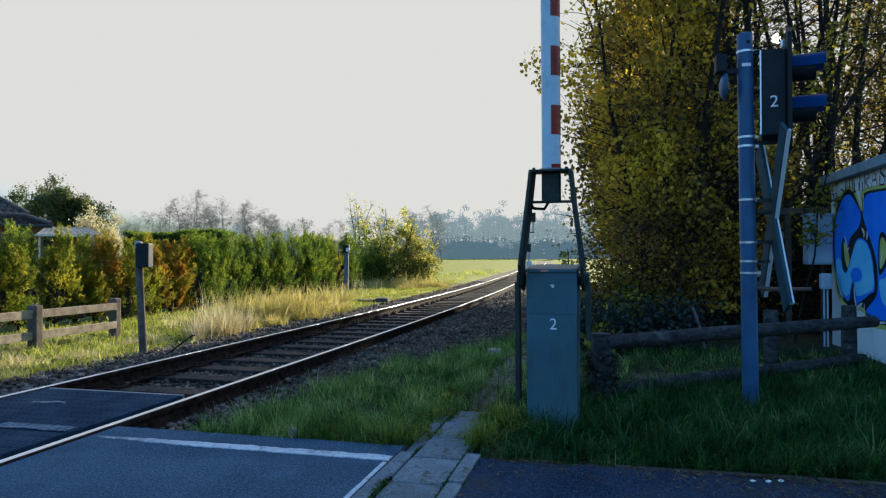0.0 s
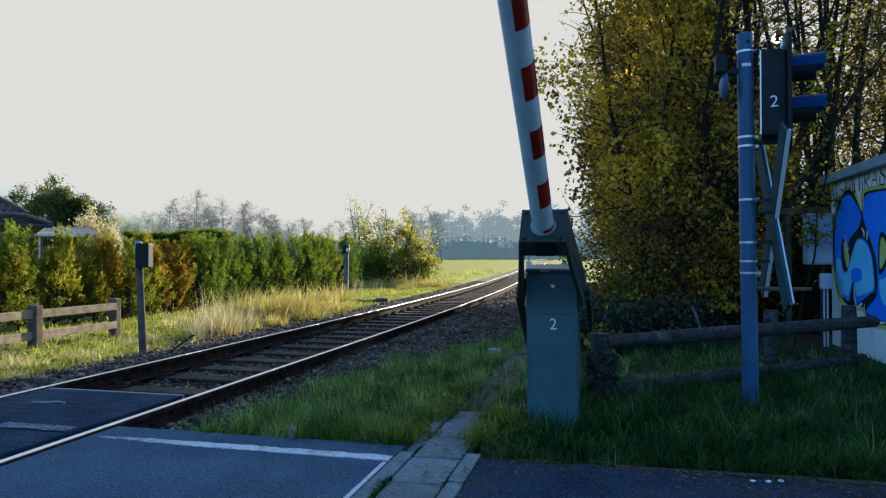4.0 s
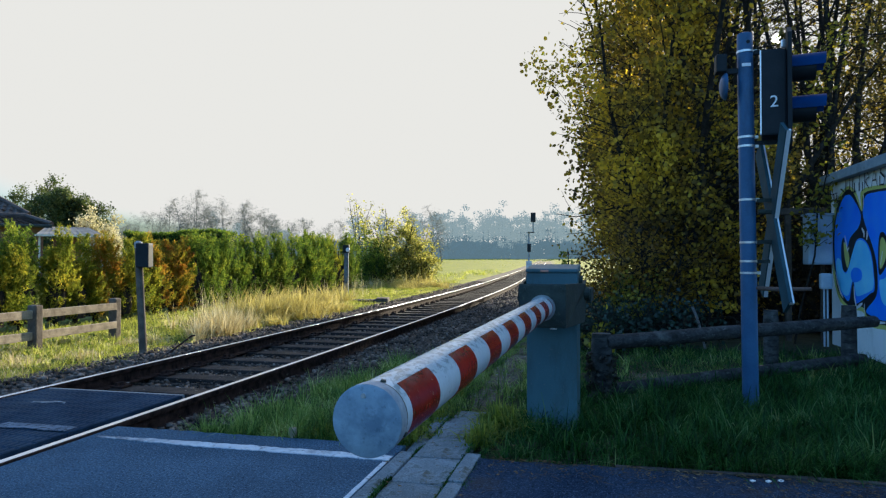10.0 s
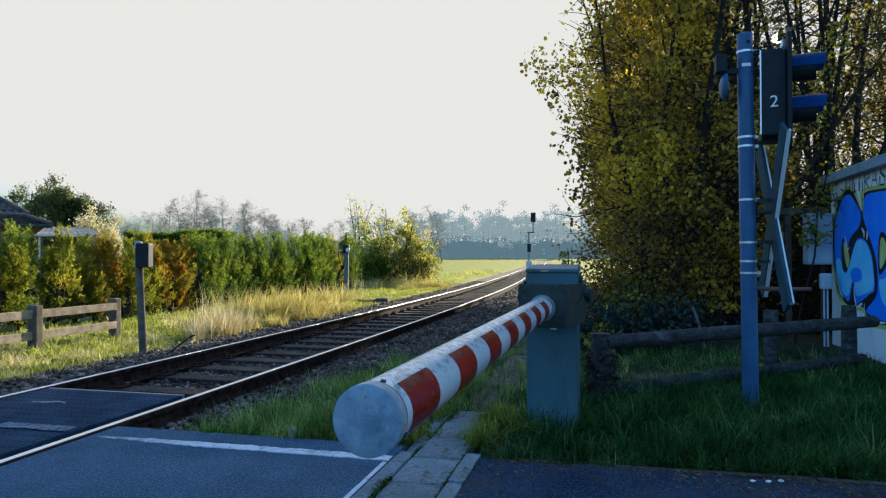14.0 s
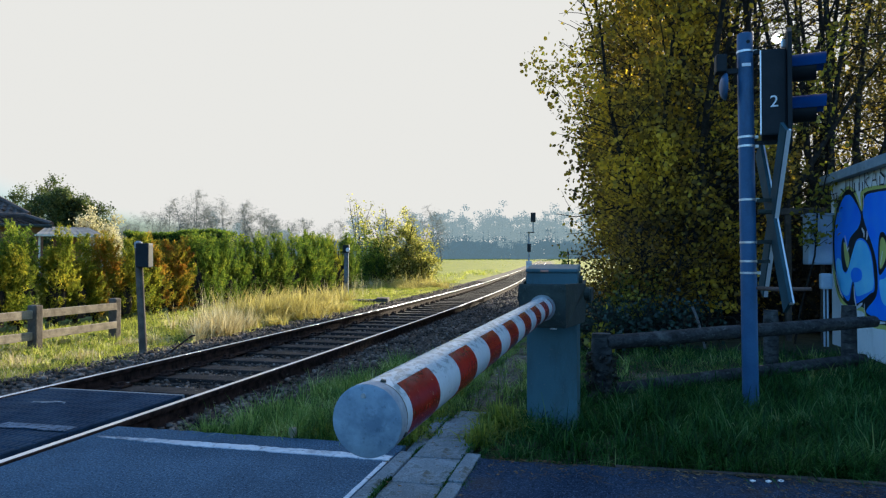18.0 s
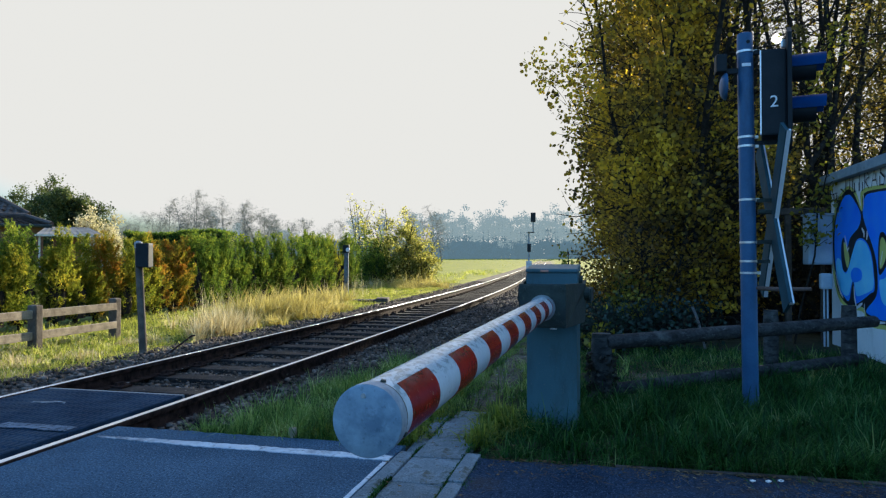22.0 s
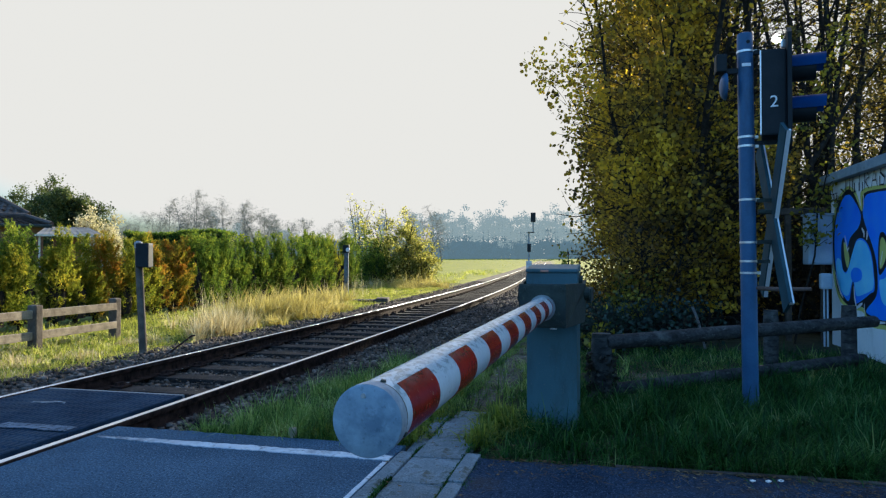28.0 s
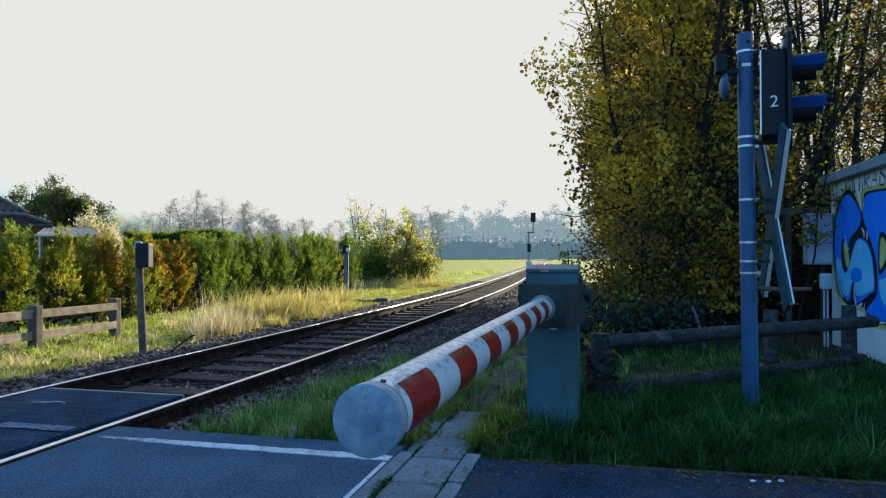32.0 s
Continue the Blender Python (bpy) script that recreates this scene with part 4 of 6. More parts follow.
# ---- hut with painted wall ----
hut = thing("relay_hut", 3.0, 6.2, 0.0, "pale rendered concrete hut with blue graffiti on its wall", "hut")
wall = Shape().box(0, 3.0, 0, 3.785, -0.15, 2.12)
part("wall", wall, HUT, hut, bevel=0.01)
part("roof_slab", Shape().box(-0.11, 3.1, -0.1, 3.9, 2.12, 2.235), mat("roof concrete", (0.2, 0.24, 0.26), (0.33, 0.37, 0.39), 5, 0.9, bump=0.5, bscale=80, grain=0.3, wear=(0.12, 0.13, 0.11), wscale=4, wcut=0.58), hut, "thin overhanging concrete roof slab", bevel=0.01)
GB = mat("graffiti blue", (0.02, 0.2, 1.0), (0.04, 0.29, 1.0), 3, 0.5, bump=0.15, grain=0.1)
GL = mat("graffiti light blue", (0.14, 0.6, 1.0), (0.24, 0.72, 1.0), 3, 0.5, bump=0.15, grain=0.1)
GK = mat("graffiti black", (0.012, 0.013, 0.018), (0.025, 0.025, 0.03), 4, 0.5, bump=0.15, grain=0.1)
GY = mat("graffiti yellow", (0.55, 0.56, 0.14), (0.66, 0.65, 0.2), 4, 0.5, bump=0.15, grain=0.1)


def blob(pts, layer, material, name="paint_patch", k=5):
    """A sprayed patch on the wall: a smooth closed outline given in (distance from the far corner, height)."""
    n = len(pts)
    out = []
    for i in range(n):
        p0, p1, p2, p3 = (Vector(pts[(i + j) % n]) for j in (-1, 0, 1, 2))
        for s in range(k):
            t = s / k
            out.append(0.5 * ((2 * p1) + (p2 - p0) * t + (2 * p0 - 5 * p1 + 4 * p2 - p3) * t * t + (3 * p1 - p0 - 3 * p2 + p3) * t ** 3))
    s = Shape()
    s.v = [(-0.002 - 0.0022 * layer, 3.785 - q[0], q[1]) for q in out]
    s.f = [tuple(range(len(out)))]
    me = bpy.data.meshes.new(name)
    me.from_pydata(s.v, [], s.f)
    return part(name, me, material, hut)

RIM = [(0.09, 1.33), (0.15, 1.63), (0.34, 1.88), (0.65, 1.99), (0.88, 1.9), (1.12, 1.68), (1.19, 1.89), (1.83, 1.89), (2.28, 1.88), (2.25, 0.4), (1.79, 0.39), (1.31, 0.4), (1.16, 0.53), (0.88, 0.55), (0.59, 0.54), (0.29, 0.68), (0.14, 0.95)]


def to_rim(pts, gap=0.05):
    """Draws an outline's points out towards the rim where they lie close to it."""
    line_ = [Vector(RIM[i]).lerp(Vector(RIM[(i + 1) % len(RIM)]), k / 12) for i in range(len(RIM)) for k in range(12)]
    out = []
    for p in pts:
        p = Vector(p)
        q = min(line_, key=lambda r: (r - p).length)
        d_ = (q - p).length
        out.append(tuple(p + (q - p) * (1 - gap / d_)) if gap < d_ < 0.17 else tuple(p))
    return out


blob([(0.04, 1.34), (0.07, 1.64), (0.29, 1.91), (0.65, 2.03), (0.93, 1.92), (1.08, 1.74), (1.12, 1.94), (1.83, 1.93), (2.28, 1.92), (2.25, 0.36), (1.79, 0.34), (1.27, 0.34), (1.13, 0.48), (0.85, 0.49), (0.59, 0.49), (0.27, 0.61), (0.06, 0.95)], 0, GY)
blob(RIM, 1, GK)
blob(to_rim([(0.17, 1.33), (0.23, 1.63), (0.44, 1.85), (0.66, 1.92), (0.88, 1.8), (1.03, 1.59), (1.01, 1.5), (0.75, 1.39), (0.6, 1.25), (0.49, 1.39), (0.4, 1.25), (0.45, 1.0), (0.6, 0.96), (0.79, 1.18), (0.96, 1.35), (1.2, 1.34), (1.38, 1.2), (1.46, 0.98), (1.48, 0.77), (1.34, 0.71), (1.01, 0.64), (0.9, 0.66), (0.83, 0.83), (0.77, 0.79), (0.67, 0.64), (0.5, 0.63), (0.29, 0.75), (0.19, 1.0)]), 2, GB)
blob(to_rim([(1.23, 1.85), (1.55, 1.87), (1.83, 1.86), (2.28, 1.85), (2.25, 0.55), (1.79, 0.53), (1.31, 0.48), (1.29, 0.59), (1.53, 0.7), (1.57, 0.92), (1.52, 1.12), (1.42, 1.28), (1.31, 1.41), (1.21, 1.57)]), 2, GB)
blob([(0.79, 1.17), (0.96, 1.33), (1.2, 1.32), (1.37, 1.18), (1.45, 0.97), (1.46, 0.8), (1.34, 0.74), (1.01, 0.67), (0.91, 0.69), (0.84, 0.87), (0.77, 0.82), (0.67, 0.67), (0.5, 0.66), (0.31, 0.78), (0.21, 1.0), (0.25, 1.12), (0.39, 1.1), (0.45, 0.99), (0.6, 0.94)], 3, GL)
blob([(0.51, 1.33), (0.63, 1.25), (0.7, 1.12), (0.63, 1.0), (0.53, 1.15)], 3, GY)
blob([(1.62, 1.34), (1.75, 1.41), (1.89, 1.25), (1.83, 1.06), (1.61, 0.95)], 3, GK)
blob([(1.66, 1.3), (1.75, 1.35), (1.84, 1.23), (1.79, 1.1), (1.65, 1.01)], 4, GY)
blob([(1.62, 0.86), (1.75, 0.9), (2.0, 0.98), (2.1, 0.8), (2.0, 0.6), (1.7, 0.64)], 3, GL)
blob([(0.75, 0.93), (0.86, 1.01), (1.09, 0.98), (1.09, 0.87), (0.83, 0.83)], 4, GB)


def stroke(pts, width, layer, material):
    """One sprayed line on the wall."""
    pts = [Vector(p) for p in pts]
    a, b = [], []
    for i, p in enumerate(pts):
        d = (pts[min(i + 1, len(pts) - 1)] - pts[max(i - 1, 0)]).normalized()
        nn = Vector((-d.y, d.x)) * width / 2 * (0.5 if i in (0, len(pts) - 1) else 1)
        a.append(p + nn)
        b.append(p - nn)
    n = len(pts)
    me = bpy.data.meshes.new("paint_stroke")
    me.from_pydata([(-0.002 - 0.0022 * layer, 3.785 - q[0], q[1]) for q in a + b], [], [(i, i + 1, n + i + 1, n + i) for i in range(n - 1)])
    return part("paint_stroke", me, material, hut)


stroke([(0.1, 1.56), (0.09, 1.25), (0.14, 0.95)], 0.03, 5, PAPER_WHITE)
stroke([(0.19, 0.95), (0.27, 0.81), (0.38, 0.68), (0.48, 0.62)], 0.035, 5, PAPER_WHITE)
stroke([(0.56, 1.41), (0.61, 1.31), (0.65, 1.22), (0.71, 1.26)], 0.035, 5, PAPER_WHITE)
stroke([(0.86, 0.78), (0.88, 0.64), (0.94, 0.52), (1.05, 0.56), (1.13, 0.59)], 0.04, 5, PAPER_WHITE)
stroke([(1.19, 0.59), (1.19, 0.45)], 0.035, 5, PAPER_WHITE)
stroke([(1.35, 0.41), (1.55, 0.4), (1.79, 0.42)], 0.04, 5, PAPER_WHITE)
stroke([(1.2, 1.87), (1.18, 1.71)], 0.03, 5, PAPER_WHITE)
stroke([(1.13, 1.48), (1.2, 1.43), (1.2, 1.37)], 0.05, 5, PAPER_WHITE)
stroke([(1.29, 1.44), (1.3, 1.4), (1.28, 1.34)], 0.05, 5, PAPER_WHITE)
stroke([(1.73, 1.2), (1.67, 1.05)], 0.03, 5, PAPER_WHITE)
for p, q in ((0.08, 2.02), (0.14, 1.97), (0.22, 2.0), (0.3, 1.93)):
    stroke([(p, q), (p + 0.03, q - 0.1), (p + 0.09, q - 0.2)], 0.02, 1, GK)
stroke([(0.1, 1.9), (0.25, 1.86), (0.36, 1.88)], 0.02, 1, GK)
for p in ((0.88, 2.0), (1.03, 1.99), (1.14, 1.98), (1.65, 1.99)):
    stroke([(p[0], p[1] + 0.05), (p[0], p[1] - 0.06)], 0.05, 1, GK)
def tag(p, glyph, w=0.17, h=0.2, z=1.93):
    """A letter sprayed by hand."""
    for run in glyph:
        stroke([(p + a_ * w, z + b_ * h) for a_, b_ in run], 0.026, 6, GK)


for p, g in ((0.6, [[(0.1, 1), (0, 0.5), (0.1, 0), (0.6, 0), (0.9, 0.4), (0.95, 1)]]), (0.82, [[(0.3, 1.05), (0.2, 0.5), (0.2, 0), (0.9, 0.05)]]), (1.0, [[(0, 1), (0.5, 1.05), (1, 1)], [(0.5, 1), (0.45, 0)]]),
             (1.22, [[(0.1, 0), (0.1, 1), (0.7, 0.95), (0.8, 0.65), (0.15, 0.5), (0.9, 0)]]), (1.44, [[(0, 0), (0.5, 1.05), (1, 0)], [(0.2, 0.4), (0.8, 0.4)]]), (1.67, [[(1, 0.95), (0.4, 1.05), (0.1, 0.75), (0.8, 0.4), (0.7, 0.0), (0, 0.05)]])):
    tag(p, g)

# cabinet and conduit beside the hut
CAB_GREY = mat("cabinet grey", (0.36, 0.43, 0.48), (0.46, 0.53, 0.57), 5, 0.6, bump=0.1, grain=0.15, wear=(0.12, 0.13, 0.12), wscale=6, wcut=0.62)
cab = thing("meter_cabinet", 2.76, 9.95, 0.0, "grey metal cabinet on a post beside the hut", "cabinet", rz=0)
part("post", Shape().box(0.13, 0.18, 0.1, 0.15, -0.2, 1.2), OLD_WOOD, cab, bevel=0.006)
part("case", Shape().box(-0.08, 0.22, -0.1, 0.16, 1.04, 1.7), CAB_GREY, cab, bevel=0.012)
part("door", Shape().box(-0.065, 0.205, -0.112, -0.1, 1.06, 1.68), CAB_GREY, cab, bevel=0.004)
part("rain_hood", Shape().box(-0.1, 0.24, -0.13, 0.17, 1.7, 1.725), CAB_GREY, cab)
beam = thing("timber_shelter", 2.62, 10.3, 0.0, "dark timber beam on a post beside the hut", "shelter")
part("beam", Shape().box(-0.22, 0.42, -0.06, 0.06, 1.74, 1.83), OLD_WOOD, beam, bevel=0.01)
part("post", Shape().box(-0.12, -0.04, -0.04, 0.04, -0.2, 1.739), OLD_WOOD, beam, bevel=0.01)
con = thing("conduit", 2.8, 9.6, 0.0, "pale grey conduit with a junction box", "conduit")
part("junction_box", Shape().box(-0.06, 0.09, -0.05, 0.05, 0.72, 0.93), CAB_GREY, con, bevel=0.035)
for x in (-0.005, 0.035):
    part("pipe", Shape().tube([(x, 0, -0.1), (x, 0, 0.73)], [0.012, 0.012], 10), CAB_GREY, con, smooth=True)

# ---- trees ----
def grow(rng, height, stems, spread, lean=0.25, limbs=7, twigs=4, r0=0.06, low=0.15):
    """Stems, limbs and twigs as polylines with radii; returns them and the twig ends' points."""
    lines, tips = [], []
    for s in range(stems):
        a = rng.uniform(0, 2 * np.pi)
        out = rng.uniform(0.3, 1.0) * lean
        h = height * rng.uniform(0.75, 1.05)
        p = np.array([math.cos(a), math.sin(a), 0]) * rng.uniform(0, 0.25) * min(1, stems - 1)
        path = [p.copy()]
        d = np.array([math.cos(a) * out, math.sin(a) * out, 1.0])
        k = 8
        for i in range(k):
            d = d + rng.normal(0, 0.09, 3) * np.array([1, 1, 0.3])
            p = p + d / np.linalg.norm(d) * h / k
            path.append(p.copy())
        r = r0 * rng.uniform(0.7, 1.2)
        lines.append((path, [r * (1 - 0.85 * i / k) + 0.006 for i in range(k + 1)], 7))
        for b in range(limbs):
            t = low + (0.97 - low) * (b + rng.uniform(0, 1)) / limbs
            i = min(k - 1, int(t * k))
            q = path[i] + (path[i + 1] - path[i]) * (t * k - i)
            ba = rng.uniform(0, 2 * np.pi)
            L = spread * (1.05 - 0.55 * t) * rng.uniform(0.6, 1.15)
            bd = np.array([math.cos(ba), math.sin(ba), rng.uniform(0.1, 0.8)])
            bp = [q.copy()]
            for j in range(4):
                bd = bd + rng.normal(0, 0.18, 3) + np.array([0, 0, -0.02])
                q = q + bd / np.linalg.norm(bd) * L / 4
                bp.append(q.copy())
            lines.append((bp, [r * 0.35 * (1 - 0.2 * j) * (1 - 0.6 * t) + 0.003 for j in range(5)], 5))
            for w in range(twigs):
                j = rng.integers(1, 5)
                e = bp[j] + rng.normal(0, 0.06, 3)
                td = rng.normal(0, 1, 3) + np.array([math.cos(ba), math.sin(ba), 0.2])
                td /= np.linalg.norm(td)
                tl = L * rng.uniform(0.25, 0.6)
                e2 = e + td * tl * 0.5 + rng.normal(0, 0.03, 3)
                e3 = e2 + td * tl * 0.5 + np.array([0, 0, -0.06 * tl])
                lines.append(([e, e2, e3], [0.006, 0.004, 0.002], 3))
                tips.append((e, e3))
    return lines, tips


def wood_mesh(name, lines, shape=None):
    s = Shape()
    for path, rad, seg in lines:
        s.tube(path, rad, seg, caps=False)
    me = bpy.data.meshes.new(name)
    me.from_pydata(s.v, [], s.f)
    me.polygons.foreach_set("use_smooth", [True] * len(me.polygons))
    return me


def tree(name, x, y, height, spread, stems, leaves, seed, label, category="tree", group="", leaf=None, size=0.075, lean=0.25, limbs=7, twigs=4, r0=0.06, low=0.12, sigma=0.12, zmin=0.25, z=-0.05, ratio=0.8, widest=None, clumps=False):
    rng = np.random.default_rng(seed)
    lines, tips = grow(rng, height, stems, spread, lean, limbs, twigs, r0, low)

    def reach_at(z):
        return widest * np.interp(z / height, [0, 0.3, 0.5, 0.63, 0.68, 0.74, 0.82, 0.92, 1.05], [0.6, 0.77, 0.9, 1.0, 0.92, 0.74, 0.62, 0.42, 0.15])

    def inside(q):
        """Whether points lie in the crown's outline: round, widest above the middle."""
        q = np.atleast_2d(q)
        a = np.arctan2(q[:, 1], q[:, 0])
        wave = 1 + 0.07 * np.sin(3 * a + seed) * np.sin(2.1 * q[:, 2] + seed) + 0.05 * np.sin(7 * a + 5.3 * q[:, 2])
        return np.hypot(q[:, 0], q[:, 1]) < wave * reach_at(q[:, 2])

    if widest:
        lines = [l for l in lines if l[2] != 3 or inside(np.array(l[0][-1]))[0]]
        # outer sprays, each on a thin twig
        for k in range(190):
            a, zz_ = rng.uniform(0, 2 * np.pi), height * rng.uniform(max(0.1, zmin / height), 0.97)
            far_ = reach_at(zz_) * rng.uniform(0.72, 0.97)
            e = np.array([math.cos(a) * far_, math.sin(a) * far_, zz_])
            b0 = e * np.array([0.45, 0.45, 1]) + np.array([0, 0, -0.35])
            lines.append(([b0, (b0 + e) / 2 + np.array([0, 0, 0.05]), e], [0.011, 0.007, 0.003], 3))
            tips.append(((b0 + e) / 2, e))
    ob = thing(name, x, y, z, label, category, group)
    part("trunk", wood_mesh("trunk", lines[:]), BARK, ob, "dark branching stems")
    if leaves:
        A = np.array([a for a, b in tips])
        B = np.array([b for a, b in tips])
        w = rng.random(len(A)) ** 2.0
        if widest:
            w[-190:] = w[:-190].sum() * 0.9 / 190 * rng.uniform(0.4, 1.6, 190)
        i = rng.choice(len(A), leaves, p=w / w.sum())
        t = rng.uniform(0, 1.08, leaves)[:, None]
        c = A[i] + (B[i] - A[i]) * t + rng.normal(0, sigma, (leaves, 3))
        c = c[c[:, 2] > zmin]
        if widest:
            c = c[inside(c)]
        if clumps:
            lump = np.sin(c[:, 0] * 3.1 + seed) + np.sin(c[:, 1] * 2.7 + 2 * seed) + np.sin(c[:, 2] * 4.3 + c[:, 0] * 1.9) + 0.7 * np.sin(c[:, 0] * 8 + c[:, 2] * 6.1)
            c = c[(lump > -0.15) | (rng.random(len(c)) < 0.2)]
        # leaves are cut away along the line from the eye to the sun
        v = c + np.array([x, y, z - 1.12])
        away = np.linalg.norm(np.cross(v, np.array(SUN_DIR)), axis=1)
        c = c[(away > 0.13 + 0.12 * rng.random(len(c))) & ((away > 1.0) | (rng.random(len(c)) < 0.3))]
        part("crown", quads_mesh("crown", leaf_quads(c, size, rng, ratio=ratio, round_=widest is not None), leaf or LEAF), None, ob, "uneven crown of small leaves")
    return ob


HZ = "multi-stemmed hazel with olive and yellow autumn leaves"
HZ2 = "tall many-stemmed tree with thinning brown-green leaves"
# the rearmost ones, hidden by the others, are added to shade the track
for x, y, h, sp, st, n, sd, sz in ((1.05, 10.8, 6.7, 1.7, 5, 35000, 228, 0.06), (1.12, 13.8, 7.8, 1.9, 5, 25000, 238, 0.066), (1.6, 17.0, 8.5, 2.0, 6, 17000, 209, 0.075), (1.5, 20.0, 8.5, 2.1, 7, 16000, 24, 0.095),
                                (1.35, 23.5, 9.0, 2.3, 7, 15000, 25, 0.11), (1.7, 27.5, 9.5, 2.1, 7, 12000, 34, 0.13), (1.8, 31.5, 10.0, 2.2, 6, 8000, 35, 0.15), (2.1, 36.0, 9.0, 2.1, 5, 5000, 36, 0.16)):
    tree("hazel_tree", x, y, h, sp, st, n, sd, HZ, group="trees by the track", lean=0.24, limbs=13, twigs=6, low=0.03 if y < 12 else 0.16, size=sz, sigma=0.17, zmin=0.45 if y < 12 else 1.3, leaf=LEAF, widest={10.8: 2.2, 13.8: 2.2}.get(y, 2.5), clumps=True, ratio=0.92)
for x, y, h, sp, st, n, sd, sz, lo in ((2.5, 12.0, 8.0, 1.5, 4, 5500, 26, 0.06, 0.1), (3.4, 13.6, 8.5, 1.7, 5, 5500, 27, 0.062, 0.12), (4.3, 16.0, 9.0, 2.2, 5, 5500, 28, 0.07, 0.08), (5.2, 13.0, 8.0, 1.9, 4, 9500, 29, 0.062, 0.2),
                                    (4.2, 20.0, 8.5, 2.4, 6, 7000, 30, 0.1, 0.06), (6.6, 14.0, 9.0, 2.2, 5, 10000, 31, 0.068, 0.15), (7.4, 18.0, 10.0, 2.6, 5, 8000, 32, 0.08, 0.08), (3.6, 24.5, 9.0, 2.8, 6, 8000, 33, 0.13, 0.03)):
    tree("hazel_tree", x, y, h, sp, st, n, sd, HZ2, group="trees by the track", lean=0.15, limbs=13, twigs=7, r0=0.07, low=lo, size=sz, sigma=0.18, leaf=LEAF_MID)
STEMS = "clump of tall dark stems under a thin crown"
for x, y, h, sp, st, n, sd in ((1.9, 11.2, 7.5, 1.2, 5, 3600, 81), (2.1, 12.6, 8.5, 1.3, 5, 3200, 82), (2.6, 15.0, 9.0, 1.6, 6, 3600, 83), (3.6, 11.8, 8.0, 1.2, 5, 2600, 84), (5.6, 15.5, 9.0, 1.6, 5, 1800, 85)):
    tree("hazel_tree", x, y, h, sp, st, n, sd, STEMS, group="trees by the track", lean=0.12, limbs=11, twigs=6, r0=0.075, low=0.2, size=0.062, sigma=0.17, leaf=LEAF_MID)
UG = "dark leafy undergrowth shrub under the trees"
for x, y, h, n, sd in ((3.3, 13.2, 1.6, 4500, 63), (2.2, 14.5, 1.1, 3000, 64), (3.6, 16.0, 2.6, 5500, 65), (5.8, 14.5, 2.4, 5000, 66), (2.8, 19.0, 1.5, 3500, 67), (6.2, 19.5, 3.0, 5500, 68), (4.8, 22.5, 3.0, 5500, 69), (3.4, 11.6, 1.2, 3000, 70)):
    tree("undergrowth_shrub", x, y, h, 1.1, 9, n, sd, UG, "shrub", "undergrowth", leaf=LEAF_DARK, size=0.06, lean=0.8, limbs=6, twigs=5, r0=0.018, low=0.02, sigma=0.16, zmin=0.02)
for x, y, h, n, sd in ((0.25, 8.9, 0.55, 1500, 71), (0.75, 9.0, 0.6, 1500, 72), (-0.1, 8.75, 0.5, 1200, 73)):
    tree("bramble", x, y, h, 0.55, 9, n, sd, "low bramble with dark blue-green leaves under the trees", "bramble", "brambles", leaf=IVY, size=0.055, lean=1.1, limbs=5, twigs=5, r0=0.008, low=0.02, sigma=0.08, zmin=0.02)
# leaf gold strengthened to carry the glow of sun from behind
AMBER = leaf_mat("backlit amber leaf", [(0.04, 0.025, 0.01), (0.14, 0.085, 0.015), (0.34, 0.21, 0.024), (0.62, 0.4, 0.04)], 0.65, patch=1.6)
for x, y, h, n, sd in ((0.55, 10.2, 1.7, 5000, 61), (1.5, 11.0, 1.5, 4500, 62)):
    tree("undergrowth_shrub", x, y, h, 1.0, 8, n, sd, "shrub at the foot of the trees, golden-brown as if backlit", "shrub", "undergrowth", leaf=AMBER, size=0.05, lean=0.6, limbs=7, twigs=5, r0=0.018, low=0.1, sigma=0.15, zmin=0.3)
YELLOW = leaf_mat("yellowing leaf", [(0.06, 0.075, 0.012), (0.15, 0.145, 0.018), (0.32, 0.27, 0.024), (0.5, 0.38, 0.035)], 0.55)
tree("yellow_shrub", 0.2, 9.55, 0.95, 0.45, 6, 800, 74, "small shrub with bright yellow-green leaves", "shrub", leaf=YELLOW, size=0.06, lean=0.5, limbs=5, twigs=4, r0=0.01, low=0.3, sigma=0.08, zmin=0.3)
tree("yellow_shrub", -0.12, 8.0, 0.5, 0.2, 4, 90, 75, "low weed with a few bright yellow leaves", "shrub", leaf=YELLOW, size=0.07, lean=0.5, limbs=4, twigs=3, r0=0.007, low=0.2, sigma=0.05, zmin=0.1)
# a branch before the sun and one beside the lamps, which the wind moves
def branch(x, y, z, L, n, seed, label, leaf, size):
    rng = np.random.default_rng(seed)
    ob = thing("branch", x, y, z, label, "branch", "branches in the wind")
    lines, tips = [([(0, 0, 0), (-0.1 * L, 0, -0.1 * L), (-0.28 * L, 0.02, -0.3 * L), (-0.45 * L, 0, -0.6 * L), (-0.5 * L, 0, -0.95 * L)], [0.012, 0.01, 0.008, 0.005, 0.003], 5)], []
    for i in range(16):
        a = lines[0][0][1 + i % 4]
        b = np.array(a) + rng.normal(0, 0.3 * L, 3) * np.array([1, 0.7, 0.7])
        lines.append(([a, tuple(b)], [0.005, 0.002], 3))
        tips.append((np.array(a), b))
    part("twigs", wood_mesh("twigs", lines), BARK, ob)
    A, B = np.array([a for a, b in tips]), np.array([b for a, b in tips])
    i = rng.integers(0, len(A), n)
    c = A[i] + (B[i] - A[i]) * rng.uniform(0.1, 1.05, (n, 1)) + rng.normal(0, 0.07 * L, (n, 3))
    part("leaves", quads_mesh("leaves", leaf_quads(c, size, rng, ratio=0.8), leaf), None, ob)
    return ob


